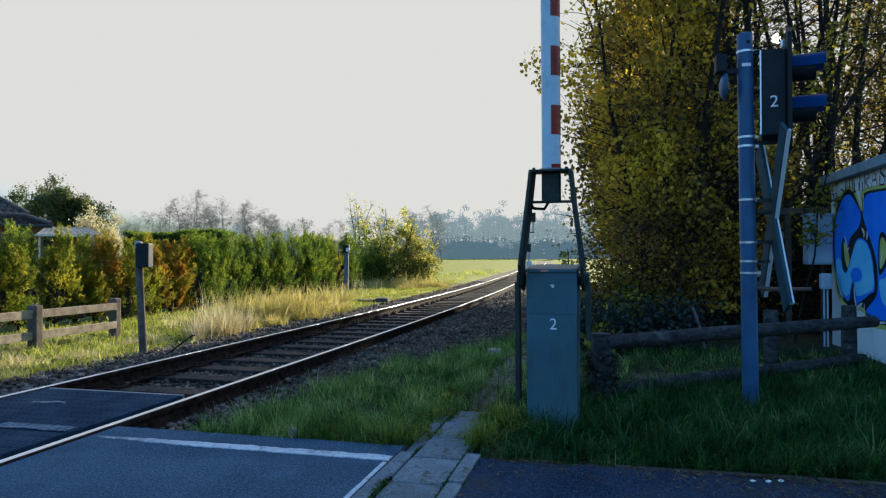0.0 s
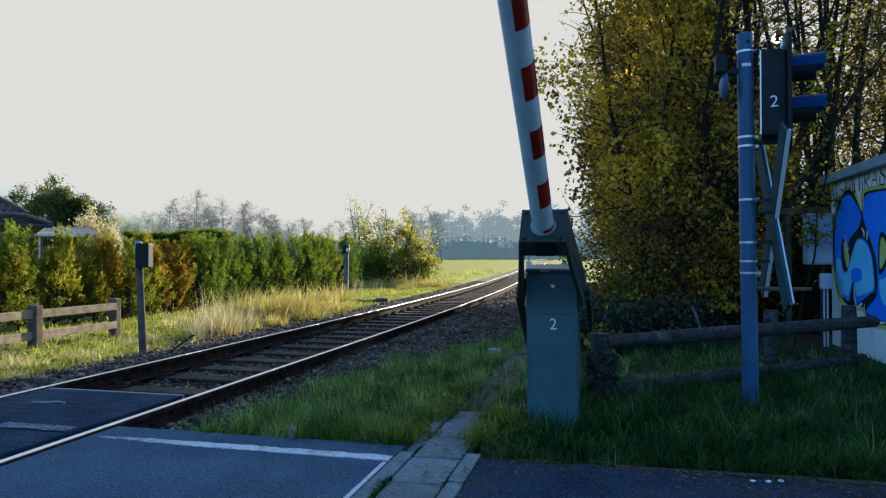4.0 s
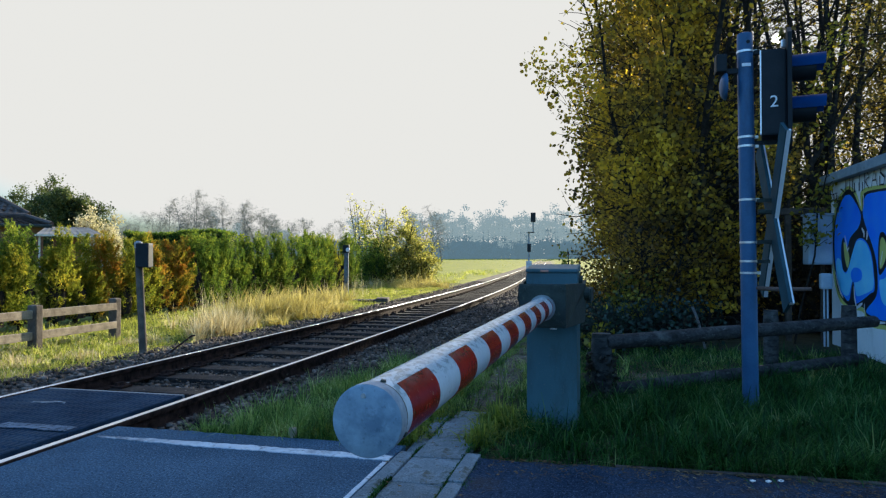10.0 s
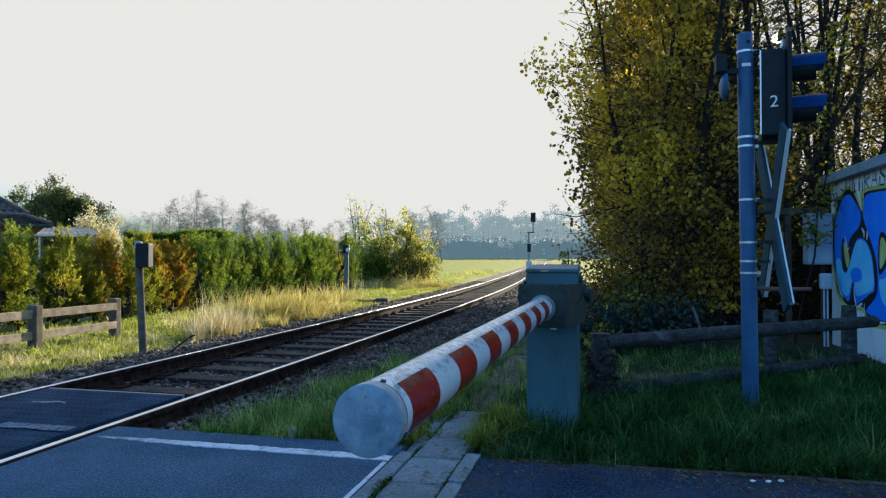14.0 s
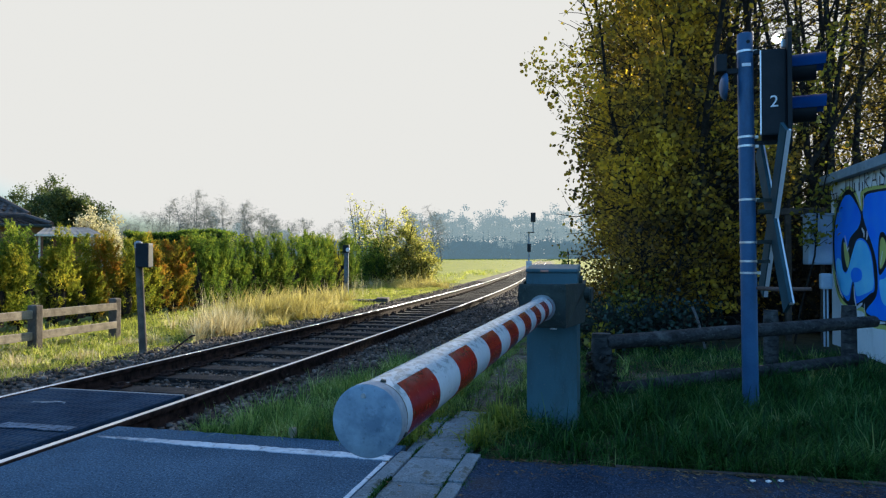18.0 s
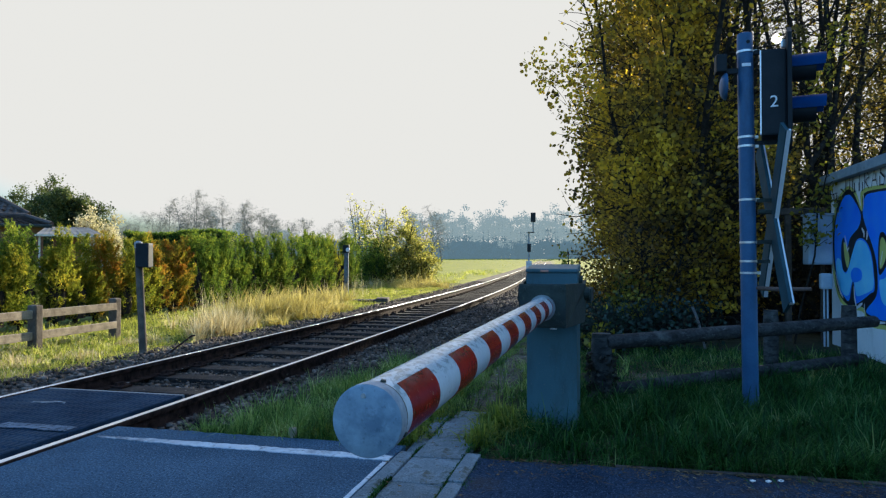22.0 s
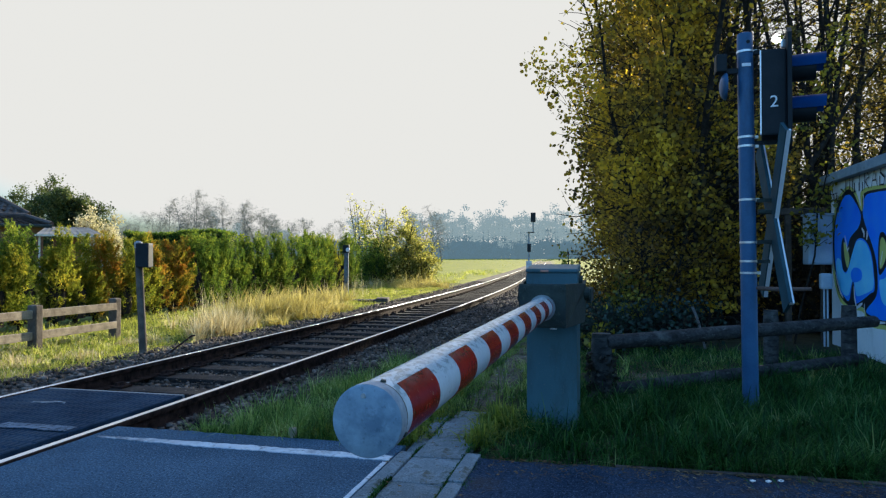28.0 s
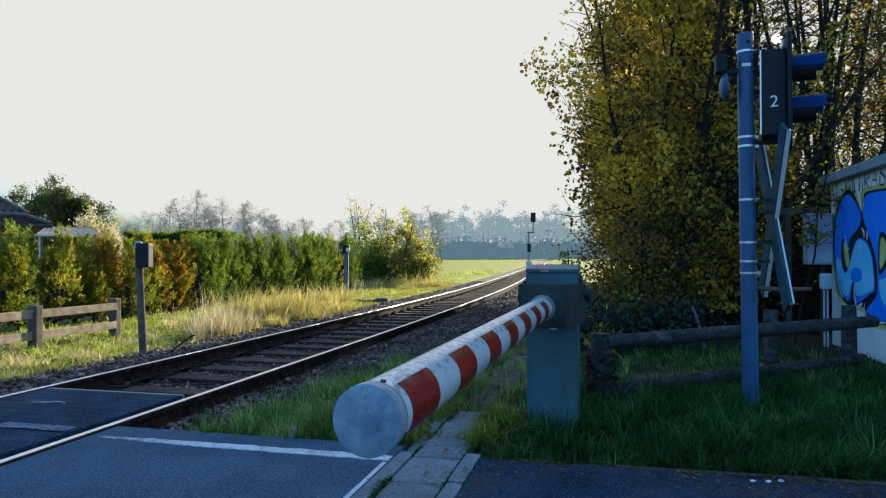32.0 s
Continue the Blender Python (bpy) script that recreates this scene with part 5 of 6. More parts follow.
sun_x, sun_y, sun_z = SUN_DIR * 9.6 + Vector((0, 0, 1.12))
sun_branch = thing("branch", sun_x + 0.02, sun_y, sun_z + 0.9, "thin leafy twig hanging before the sun", "branch", "branches in the wind")
rt = np.random.default_rng(95)
part("twigs", wood_mesh("twigs", [([(0.12, 0.1, 0.35), (0.03, 0.02, 0.1), (0, 0, -0.4), (0.01, 0, -0.98)], [0.01, 0.008, 0.005, 0.002], 5)]), BARK, sun_branch)
part("leaves", quads_mesh("leaves", leaf_quads(np.stack([rt.normal(0, 0.04, 80), rt.normal(0, 0.05, 80), -0.9 + rt.normal(0, 0.055, 80)], 1), 0.052, rt, ratio=0.8), LEAF_MID), None, sun_branch)
lamp_branch = branch(3.0, 9.4, 4.05, 1.15, 340, 96, "green-yellow leafy branch behind the signal lamps", YELLOW, 0.062)
tree("sapling", -0.57, 9.12, 1.36, 0.16, 1, 60, 76, "thin young sapling with few green leaves", "sapling", leaf=BUSH, size=0.07, lean=0.1, limbs=8, twigs=2, r0=0.008, low=0.5, sigma=0.03, zmin=0.4)
tree("young_maple", 2.5, 9.85, 2.4, 0.3, 1, 220, 79, "young maple with green-yellow leaves beside the hut", "tree", leaf=YELLOW, size=0.075, lean=0.05, limbs=9, twigs=5, r0=0.008, low=0.5, sigma=0.09, zmin=1.35)

# ---- thuja hedge ----
rngh = np.random.default_rng(5)


def thuja(x, y, h, r, seed, look_of):
    rng = np.random.default_rng(seed)
    label, leaf = (("dense green thuja in a clipped hedge", THUJA), ("golden-green thuja in a clipped hedge", THUJA_GOLD), ("thuja with rust-brown patches in a clipped hedge", THUJA_TAN))[look_of]
    ob = thing("thuja", x, y, -0.05, label, "hedge plant", "thuja hedge")
    part("trunk", Shape().tube([(0, 0, 0), (0.02, 0, h * 0.7)], [0.05, 0.015], 7), BARK, ob)
    spires, plumes, per = 5, 28, 78 if y < 15 else 50
    sa, so = rng.uniform(0, 2 * np.pi, spires), rng.uniform(0.15, 0.75, spires) * r
    sh = h * np.concatenate([[1.0], rng.uniform(0.55, 0.98, spires - 1)])
    k = np.repeat(np.arange(spires), plumes)
    t = rng.random(len(k)) ** 0.8 * 0.88
    a = rng.uniform(0, 2 * np.pi, len(k))
    axis = np.stack([so[k] * np.cos(sa[k]), so[k] * np.sin(sa[k]), t * sh[k]], 1)
    ray = np.stack([np.cos(a), np.sin(a), np.zeros(len(k))], 1)
    reach = (r * 0.8 * (1 - t) ** 0.55 * rng.uniform(0.75, 1.2, len(k)))[:, None]
    foot = axis + ray * reach * 0.3
    rise = np.minimum(rng.uniform(0.2, 0.42, len(k)), sh[k] * 1.02 - axis[:, 2])
    tip = axis + ray * reach + np.stack([np.zeros(len(k)), np.zeros(len(k)), rise], 1)
    j = np.repeat(np.arange(len(k)), per)
    n = len(j)
    q = rng.random(n)[:, None] ** 0.8
    flat = np.cross(tip - foot, rng.normal(size=(len(k), 3)))
    flat /= np.linalg.norm(flat, axis=1)[:, None]
    fan = rng.normal(0, 1, n)[:, None] * 0.075 * (1.05 - q) ** 0.7
    c = foot[j] + (tip - foot)[j] * q + flat[j] * fan + rng.normal(0, 0.016, (n, 3))
    up = (tip - foot)[j] / np.linalg.norm((tip - foot)[j], axis=1)[:, None] * 0.9 + flat[j] * np.sign(fan) * 0.5
    c[:, 2] = np.maximum(c[:, 2], 0.03)
    part("foliage", quads_mesh("foliage", leaf_quads(c, 0.06 if y < 15 else 0.075, rng, ratio=0.24, up=up), leaf), None, ob)
    part("core", Shape().tube([(0, 0, 0.1), (0, 0, h * 0.35), (0, 0, h * 0.6)], [r * 0.4, r * 0.45, r * 0.05], 9), BARK, ob, "dark dead inner twigs")
    return ob


y = 4.2
i = 0
while y < 23.5:
    hh = (1.74 if y < 9.0 else 1.7 if y < 9.7 else 1.6 if y < 12.2 else 1.72 + (y - 13) * 0.04) + rngh.uniform(-0.09, 0.09)
    rr = (0.36 + 0.007 * y) * rngh.uniform(0.88, 1.15)
    thuja(-9.2 - drift(y) * 0.3 + rngh.uniform(-0.1, 0.1), y, hh, rr, 100 + i, 2 if 12.3 < y < 12.95 or 10.3 < y < 10.7 else (1 if y < 8.7 or 9.4 < y < 12.2 or i == 30 else 0))
    y += rr * 1.3
    i += 1

# ---- shrub behind the hedge ----
SH = "leafy shrub with yellow-green leaves beside the line"
for x, y, h, sp, st, n, sd, lf_ in ((-9.1, 28.2, 3.4, 1.0, 9, 6200, 51, BUSH), (-8.4, 28.6, 2.7, 0.8, 9, 4600, 52, BUSH), (-7.75, 28.3, 1.9, 0.7, 9, 3600, 54, BUSH), (-10.2, 28.0, 2.4, 1.0, 9, 6500, 53, THUJA), (-9.5, 27.4, 1.5, 0.9, 9, 4500, 56, THUJA)):
    tree("shrub", x, y, h, sp, st, n, sd, SH if lf_ is BUSH else "dense dark green shrub at the end of the hedge", "shrub", "shrubs by the line", leaf=lf_, size=0.078 if lf_ is BUSH else 0.07, lean=0.5, limbs=9, twigs=5, r0=0.022, low=0.0, sigma=0.09, zmin=0.02)

# ---- clipped hedge behind the thujas ----
ch = thing("clipped_hedge", *(pose(0, 0, 0, 0, 0, 13.5) @ Vector((-6.95, 17.3, -0.05))), "flat-topped clipped green hedge", "hedge", rz=13.5)
part("core", Shape().box(-1.3, 1.3, 0.08, 0.75, 0, 1.78), BARK, ch, "dark inner twigs")
q = np.concatenate([np.stack([rngh.uniform(-1.38, 1.38, 15000), rngh.normal(0.05, 0.035, 15000), rngh.uniform(0.7, 1.86, 15000)], 1), np.stack([rngh.uniform(-1.38, 1.38, 9000), rngh.uniform(0.02, 0.85, 9000), rngh.normal(1.84, 0.03, 9000)], 1)])
q[:, 2] += 0.05 * np.sin(q[:, 0] * 2.3) + 0.02 * np.sin(q[:, 0] * 9)
part("foliage", quads_mesh("foliage", leaf_quads(q, 0.05, rngh, ratio=0.4, up=np.array([0, -0.2, 0.7])), THUJA), None, ch)

# ---- fence on the far verge ----
lf = thing("board_fence", -6.98, 7.0, -0.05, "low grey timber fence with two board rails in the sun", "fence")
for yy, dx in ((-1.5, 0.0), (0.0, 0.0), (1.474, -0.05)):
    part("post", Shape().box(dx - 0.065, dx + 0.065, yy - 0.06, yy + 0.06, -0.3, 0.585), OLD_WOOD, lf, bevel=0.02)
for z in (0.47, 0.2):
    for y0, y1 in ((-2.9, -0.03), (-0.03, 1.44)):
        part("rail", Shape().box(-0.02, 0.022, y0 + 0.004, y1 - 0.004, z - 0.055, z + 0.05), LIGHT_WOOD, lf, bevel=0.008)

# ---- posts along the line ----
bp = thing("post_with_box", -5.533, 7.185, -0.05, "leaning wooden post with a black box on top", "post", rz=13.5)
part("post", Shape().tube([(0, 0, -0.2), (-0.08, 0, 1.3)], [0.05, 0.046], 10), OLD_WOOD, bp, smooth=True)
part("box", Shape().box(-0.07, 0.09, -0.1, 0.04, 1.06, 1.36), SIGNAL, bp, "black metal box", bevel=0.012)
part("post_cap", Shape().tube([(-0.08, 0, 1.3), (-0.08, 0, 1.37), (-0.08, 0, 1.39)], [0.05, 0.05, 0.02], 10), GREY_METAL, bp)
cp = thing("post_with_lamp", -8.251, 20.69, -0.05, "grey concrete post with a small lamp head", "post", rz=13.5)
part("post", Shape().box(-0.07, 0.07, -0.07, 0.07, -0.2, 1.45), CONCRETE, cp, bevel=0.015)
part("lamp_head", Shape().box(-0.1, 0.1, -0.1, 0.08, 1.36, 1.62), SIGNAL, cp, bevel=0.02)
part("lens", Shape().tube([(0.06, -0.1, 1.46), (0.06, -0.13, 1.46)], [0.07, 0.06], 14), PAPER_WHITE, cp, "pale round lens")

# ---- bare earth ----
def earth(name, x, y, rx, ry, seed, label):
    """A patch of trodden earth that follows the ground."""
    v, f, k, rings = [], [], 40, 7
    for j in range(rings + 1):
        for i in range(k):
            a = 2 * math.pi * i / k
            q = (j / rings) * (1 + 0.3 * noise.noise((math.cos(a) * 2 + seed, math.sin(a) * 2, 0)) + 0.15 * noise.noise((math.cos(a) * 6 + seed, math.sin(a) * 6, 4)))
            px, py = x + rx * q * math.cos(a), y + ry * q * math.sin(a)
            v.append((px, py, ground_z(px, py) + (0.022 if j < rings else -0.03)))
    for j in range(rings):
        for i in range(k):
            f.append((j * k + i, j * k + (i + 1) % k, (j + 1) * k + (i + 1) % k, (j + 1) * k + i))
    me = bpy.data.meshes.new(name)
    me.from_pydata(v, [], f)
    me.polygons.foreach_set("use_smooth", [True] * len(f))
    return tagged(part(name, me, TRAIL), label, "earth", kind="structure")


TRAIL = mat("trodden earth", (0.05, 0.038, 0.028), (0.13, 0.1, 0.075), 7, 0.95, bump=1.0, bscale=60, grain=0.5, wear=(0.14, 0.13, 0.11), wscale=40, wcut=0.6)
earth("dirt_trail", -0.94, 7.0, 0.17, 2.35, 3, "narrow trail of trodden brown earth")
earth("soil_edge", -1.85, 3.93, 0.8, 0.1, 5, "strip of bare brown soil along the road edge")
earth("bare_earth", 0.75, 6.75, 1.0, 0.42, 8, "patch of bare earth and leaf litter behind the fence")

# ---- grass ----
rg = np.random.default_rng(77)


def scatter(n, x0, x1, y0, y1, keep=None, power=1.0):
    x = rg.uniform(x0, x1, n)
    y = y0 + (y1 - y0) * rg.random(n) ** power
    if keep is not None:
        k = keep(x, y)
        x, y = x[k], y[k]
    return np.stack([x, y, np.array([ground_z(a, b) if a > -5 else max(ground_z(a, b), -0.075) for a, b in zip(x, y)]) - 0.01], 1)


def clumped(x, y, cut=0.0, sc=2.2, off=0.0):
    return np.array([noise.noise((a * sc, b * sc, off)) for a, b in zip(x, y)]) > cut


tagged(part("shaded_grass", blades("shaded_grass", scatter(26000, -0.6, 5.2, 3.72, 9.0, lambda x, y: (y > 3.78 + 0.012 * x) & ~((x > 2.9) & (y > 6.1)) & ((rg.random(len(x)) < 0.2) | ~((x > -0.3) & (x < 1.7) & (y > 6.2) & (y < 7.6) & clumped(x, y, -0.15, 1.7, 6))), 1.3), 0.15, 0.007, rg, GRASS_SHADED, 1.2), None), "long dark green grass in the shade", "grass", kind="stuff")
tagged(part("grass_tussocks", tussocks("grass_tussocks", scatter(2500, -0.58, 5.0, 3.8, 8.4, lambda x, y: (y > 3.84 + 0.012 * x) & ~((x > 2.8) & (y > 6.0)) & (y < 5.9 + 0.6 * np.maximum(0, x)), 1.0), 26, 0.27, 0.0065, rg, GRASS_SHADED, 0.05, 1.7), None), "arching tufts of long grass in the shade", "grass", kind="stuff")


tagged(part("fence_side_grass", tussocks("fence_side_grass", scatter(300, -0.5, 2.85, 5.7, 8.8, lambda x, y: (y > 5.5 + 0.7 * np.maximum(0, x)) & (clumped(x, y, -0.1, 1.7, 6) | (rg.random(len(x)) < 0.25))), 24, 0.2, 0.0075, rg, GRASS_MID, 0.06, 1.5), None), "green grass tufts behind the log fence", "grass", kind="stuff")


def strip(x, y):
    """Between the ballast and the trail, patchy towards the stones."""
    edge_x = -2.72 + 0.1 * (y - 4.0) + 0.22 * np.maximum(0, y - 6.5) + 0.12 * np.sin(y * 5.1) + 0.1 * np.sin(y * 11.3)
    near = x - edge_x
    return (near > 0) & ((rg.random(len(x)) < 0.15 + near * 1.3) | clumped(x, y, 0.05, 3.1)) & ((np.abs(x + 0.93) > 0.13 + 0.07 * np.sin(y * 7)) | (y < 4.75) | (rg.random(len(x)) < 0.15)) & (x < -1.22 + 0.4 * np.maximum(0, y - 4.3))


tagged(part("track_side_grass", blades("track_side_grass", scatter(16000, -2.9, -0.55, 3.86, 10.0, strip, 1.5), 0.12, 0.006, rg, GRASS_MID, 0.95), None), "grass strip between rails and barrier", "grass", kind="stuff")

tagged(part("track_side_tufts", tussocks("track_side_tufts", np.concatenate([scatter(1300, -2.9, -0.6, 3.9, 10.0, lambda x, y: strip(x, y) & (clumped(x, y, -0.05, 2.4, 3) | (rg.random(len(x)) < 0.3)), 1.4), scatter(230, -3.02, -1.3, 3.9, 4.5, lambda x, y: (rg.random(len(x)) < 0.3 + 0.4 * (x + 3.0)) & (y < 4.1 + 0.3 * rg.random(len(x))))]), 22, 0.23, 0.006, rg, GRASS_MID, 0.045, 1.1), None), "tufts of grass beside the rails", "grass", kind="stuff")

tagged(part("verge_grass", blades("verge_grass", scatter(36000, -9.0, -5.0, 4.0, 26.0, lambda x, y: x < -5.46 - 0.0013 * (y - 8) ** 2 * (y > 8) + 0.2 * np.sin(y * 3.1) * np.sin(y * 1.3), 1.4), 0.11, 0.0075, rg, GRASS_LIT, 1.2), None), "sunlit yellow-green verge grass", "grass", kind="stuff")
tagged(part("path_side_grass", blades("path_side_grass", scatter(9000, -1.3, -0.5, 4.3, 9.0, lambda x, y: clumped(x, y, 0.1, 2.6, 4) & ((np.abs(x + 0.95) > 0.17) | (rg.random(len(x)) < 0.12)) & ~((x > -1.06) & (x < -0.76) & (y < 4.75)), 1.2), 0.13, 0.007, rg, GRASS_MID, 0.7), None), "tufts of grass along a worn dirt trail", "grass", kind="stuff")
jx = np.concatenate([rg.normal(-1.06, 0.006, 1500), rg.normal(-0.768, 0.006, 1300), rg.normal(-0.67, 0.012, 900)])
jy = rg.uniform(2.9, 4.9, len(jx))
jk = np.array([noise.noise((a * 3, b * 2.2, 8)) > -0.25 for a, b in zip(jx, jy)])
tagged(part("joint_grass", blades("joint_grass", np.stack([jx[jk], jy[jk], np.full(jk.sum(), -0.006)], 1), 0.022, 0.005, rg, GRASS_SHADED, 0.8), None), "small weeds in the pavement joints", "grass", kind="stuff")
WEED = leaf_mat("weed leaf", [(0.03, 0.06, 0.01), (0.08, 0.13, 0.016), (0.2, 0.24, 0.03), (0.34, 0.32, 0.06)], 0.5, patch=8)
wx, wy = [], []
for i in range(70):
    a_, b_ = ((rg.normal(-1.2, 0.06), rg.uniform(3.9, 5.6)), (rg.normal(-0.72, 0.05), rg.uniform(3.85, 4.9)), (rg.uniform(-1.9, -1.2), rg.uniform(3.92, 4.4)))[i % 3]
    m_ = 40
    wx.append(rg.normal(a_, 0.035, m_))
    wy.append(rg.normal(b_, 0.035, m_))
wx, wy = np.concatenate(wx), np.concatenate(wy)
wc = np.stack([wx, wy, rg.uniform(-0.02, 0.05, len(wx))], 1)
wb = np.stack([wx, wy, np.full(len(wx), -0.02)], 1)
tagged(part("weed_blades", blades("weed_blades", wb, 0.13, 0.009, rg, WEED, 0.9), None), "yellow-green grass tufts beside the kerb and the boom", "weeds", kind="stuff")
tagged(part("weeds", quads_mesh("weeds", leaf_quads(wc[::3], 0.026, rg, droop=-0.6, ratio=0.6), WEED), None), "yellow-green low weeds beside the kerb and the boom", "weeds", kind="stuff")
tagged(part("grass_tufts", tussocks("grass_tufts", scatter(1400, -9.0, -5.4, 4.5, 26.0, lambda x, y: x < -5.5 - 0.0013 * (y - 8) ** 2 * (y > 8), 1.5), 26, 0.15, 0.0065, rg, GRASS_LIT, 0.07, 1.7), None), "taller tufts in the sunlit verge", "grass", kind="stuff")
tagged(part("line_side_grass", tussocks("line_side_grass", scatter(700, -13.5, -6.6, 26.0, 62.0, lambda x, y: (x + np.array([drift(b) for b in y]) < -6.3) & (x + np.array([drift(b) for b in y]) > -9.2) & (clumped(x, y, 0.0, 0.35, 2) | (rg.random(len(x)) < 0.25)), 1.3), 12, 0.34, 0.022, rg, GRASS_LIT, 0.2, 1.4), None), "rough golden-green grass along the line", "grass", kind="stuff")
q = scatter(2200, -9.0, -5.5, 4.5, 13.0, lambda x, y: (x < -5.7) & clumped(x, y, 0.05, 1.8, 11), 1.4)
q[:, 2] += rg.uniform(0.03, 0.11, len(q))
tagged(part("verge_weeds", quads_mesh("verge_weeds", leaf_quads(q, 0.05, rg, droop=-0.5, ratio=0.5), WEED), None), "broad-leaved weeds among the sunlit verge grass", "weeds", kind="stuff")
# tall dry grass: pale stalks nearer, a golden mass behind
def clump_spots(rows):
    c = np.concatenate([np.stack([rg.normal(x, sx, k), rg.normal(y, sy, k), np.full(k, -0.06)], 1) for x, y, sx, sy, k in rows])
    return c[c[:, 0] < -5.42 - 0.0013 * np.maximum(0, c[:, 1] - 8) ** 2]


tagged(part("dry_grass", tussocks("dry_grass", clump_spots(((-5.66, 8.7, 0.1, 0.2, 9), (-5.8, 9.3, 0.12, 0.25, 24), (-5.9, 9.9, 0.14, 0.18, 26), (-6.7, 10.6, 0.35, 0.4, 10), (-9.6, 26.6, 0.7, 0.5, 12))), 44, 0.42, 0.009, rg, DRY, 0.08, 1.1), None), "pale dry grass stalks beside the track", "grass", kind="stuff")
tagged(part("dry_tufts", tussocks("dry_tufts", scatter(520, -7.4, -5.45, 4.3, 8.6, lambda x, y: clumped(x, y, 0.12, 2.0, 17), 1.2), 30, 0.15, 0.007, rg, DRY, 0.08, 1.9), None), "matted dry tufts among the sunlit verge grass", "grass", kind="stuff")
tagged(part("seed_stalks", tussocks("seed_stalks", clump_spots(((-6.1, 9.8, 0.25, 0.3, 14), (-6.4, 10.7, 0.25, 0.3, 14), (-6.8, 13.2, 0.3, 0.7, 12), (-7.6, 19.0, 0.3, 1.0, 24))), 6, 0.7, 0.006, rg, PALE, 0.1, 0.3), None), "thin upright pale seed stalks above the dry grass", "grass", kind="stuff")
tagged(part("golden_grass", tussocks("golden_grass", clump_spots(((-6.6, 11.5, 0.25, 0.2, 46), (-6.4, 12.2, 0.22, 0.35, 60), (-6.3, 12.9, 0.2, 0.3, 46), (-7.4, 16.4, 0.4, 0.6, 34), (-7.4, 26.0, 0.6, 0.8, 50))), 56, 0.64, 0.013, rg, GOLDEN, 0.12, 2.1), None), "thick golden grass mound beside the track", "grass", kind="stuff")
tagged(part("golden_edge_grass", tussocks("golden_edge_grass", clump_spots(((-6.0, 12.5, 0.12, 0.35, 26), (-6.0, 13.4, 0.14, 0.3, 40), (-5.95, 14.2, 0.14, 0.3, 26), (-5.75, 10.6, 0.1, 0.2, 8))), 42, 0.34, 0.011, rg, GOLDEN, 0.1, 1.7), None), "low golden grass along the ballast edge", "grass", kind="stuff")


# ---- house and garden beyond the hedge ----
TILE = mat("roof tile", (0.045, 0.034, 0.028), (0.09, 0.068, 0.055), 3, 0.6, bump=0.3, bscale=20, vary=0.15, grain=0.2)
BRICKW = mat("house brick", (0.13, 0.075, 0.05), (0.2, 0.12, 0.085), 4, 0.8, bump=0.3, bscale=30, grain=0.2)
FASCIA = mat("white fascia", (0.42, 0.42, 0.4), (0.62, 0.62, 0.6), 4, 0.5, bump=0.05, grain=0.06)
FELT = mat("pale roof felt", (0.15, 0.145, 0.135), (0.26, 0.25, 0.23), 1.5, 0.7, bump=0.3, bscale=20, grain=0.15)
GLASS_DARK = mat("dark window glass", (0.02, 0.022, 0.025), (0.03, 0.032, 0.035), 2, 0.08, bump=0, grain=0.05)
KX = pose(0, 0, 0, 0, 0, 13.5)
hx, hy, _ = KX @ Vector((-18.7, 28.0, 0))
house = thing("house", hx, hy, 0.0, "brick bungalow with dark tiled hipped roofs behind the hedge", "house", rz=46.5)


def hip_roof(x0, x1, y0, y1, ze, zr, inset, name):
    """A hipped roof; its courses of tiles lie on it one by one."""
    ym = (y0 + y1) / 2
    a = [(x0, y0, ze), (x1, y0, ze), (x1, y1, ze), (x0, y1, ze), (x0 + inset, ym, zr), (x1 - inset, ym, zr), (x0, y0, ze - 0.1), (x1, y0, ze - 0.1), (x1, y1, ze - 0.1), (x0, y1, ze - 0.1)]
    s = Shape().add(a, [(0, 1, 5, 4), (1, 2, 5), (2, 3, 4, 5), (3, 0, 4), (6, 9, 8, 7), (0, 6, 7, 1), (1, 7, 8, 2), (2, 8, 9, 3), (3, 9, 6, 0)])
    r = part("roof", s, TILE, house, "dark tiled hipped roof")
    k = 9
    for i in range(k):
        t0, t1 = i / k, (i + 1) / k
        def pt(x, t, front):
            return (x, y0 + (ym - y0) * t, ze + (zr - ze) * t)
        q0, q1 = x0 + inset * t0, x1 - inset * t0
        c = Shape()
        n = 34
        for j in range(n):
            xa, xb = q0 + (q1 - q0) * j / n, q0 + (q1 - q0) * (j + 0.8) / n
            ya, yb = y0 + (ym - y0) * t0, y0 + (ym - y0) * t1
            za, zb = ze + (zr - ze) * t0, ze + (zr - ze) * t1
            c.add([(xa, ya, za + 0.05), (xb, ya, za + 0.05), (xb, yb, zb + 0.02), (xa, yb, zb + 0.02), ((xa + xb) / 2, ya, za + 0.1), ((xa + xb) / 2, yb, zb + 0.06)], [(0, 4, 5, 3), (4, 1, 2, 5), (0, 1, 4)])
        me = bpy.data.meshes.new("tile_course")
        me.from_pydata(c.v, [], c.f)
        part("tile_course", me, TILE, r)
    part("hip_cap", Shape().tube([(x1 - inset, ym, zr + 0.05), (x1, y0, ze + 0.05)], [0.11, 0.11], 8), TILE, r)
    part("ridge_cap", Shape().tube([(x0 + inset, ym, zr + 0.05), (x1 - inset, ym, zr + 0.05)], [0.12, 0.12], 8), TILE, r)
    part("gutter", Shape().tube([(x0, y0 - 0.06, ze - 0.04), (x1, y0 - 0.06, ze - 0.04)], [0.07, 0.07], 8), YOKE, house, "dark metal gutter")


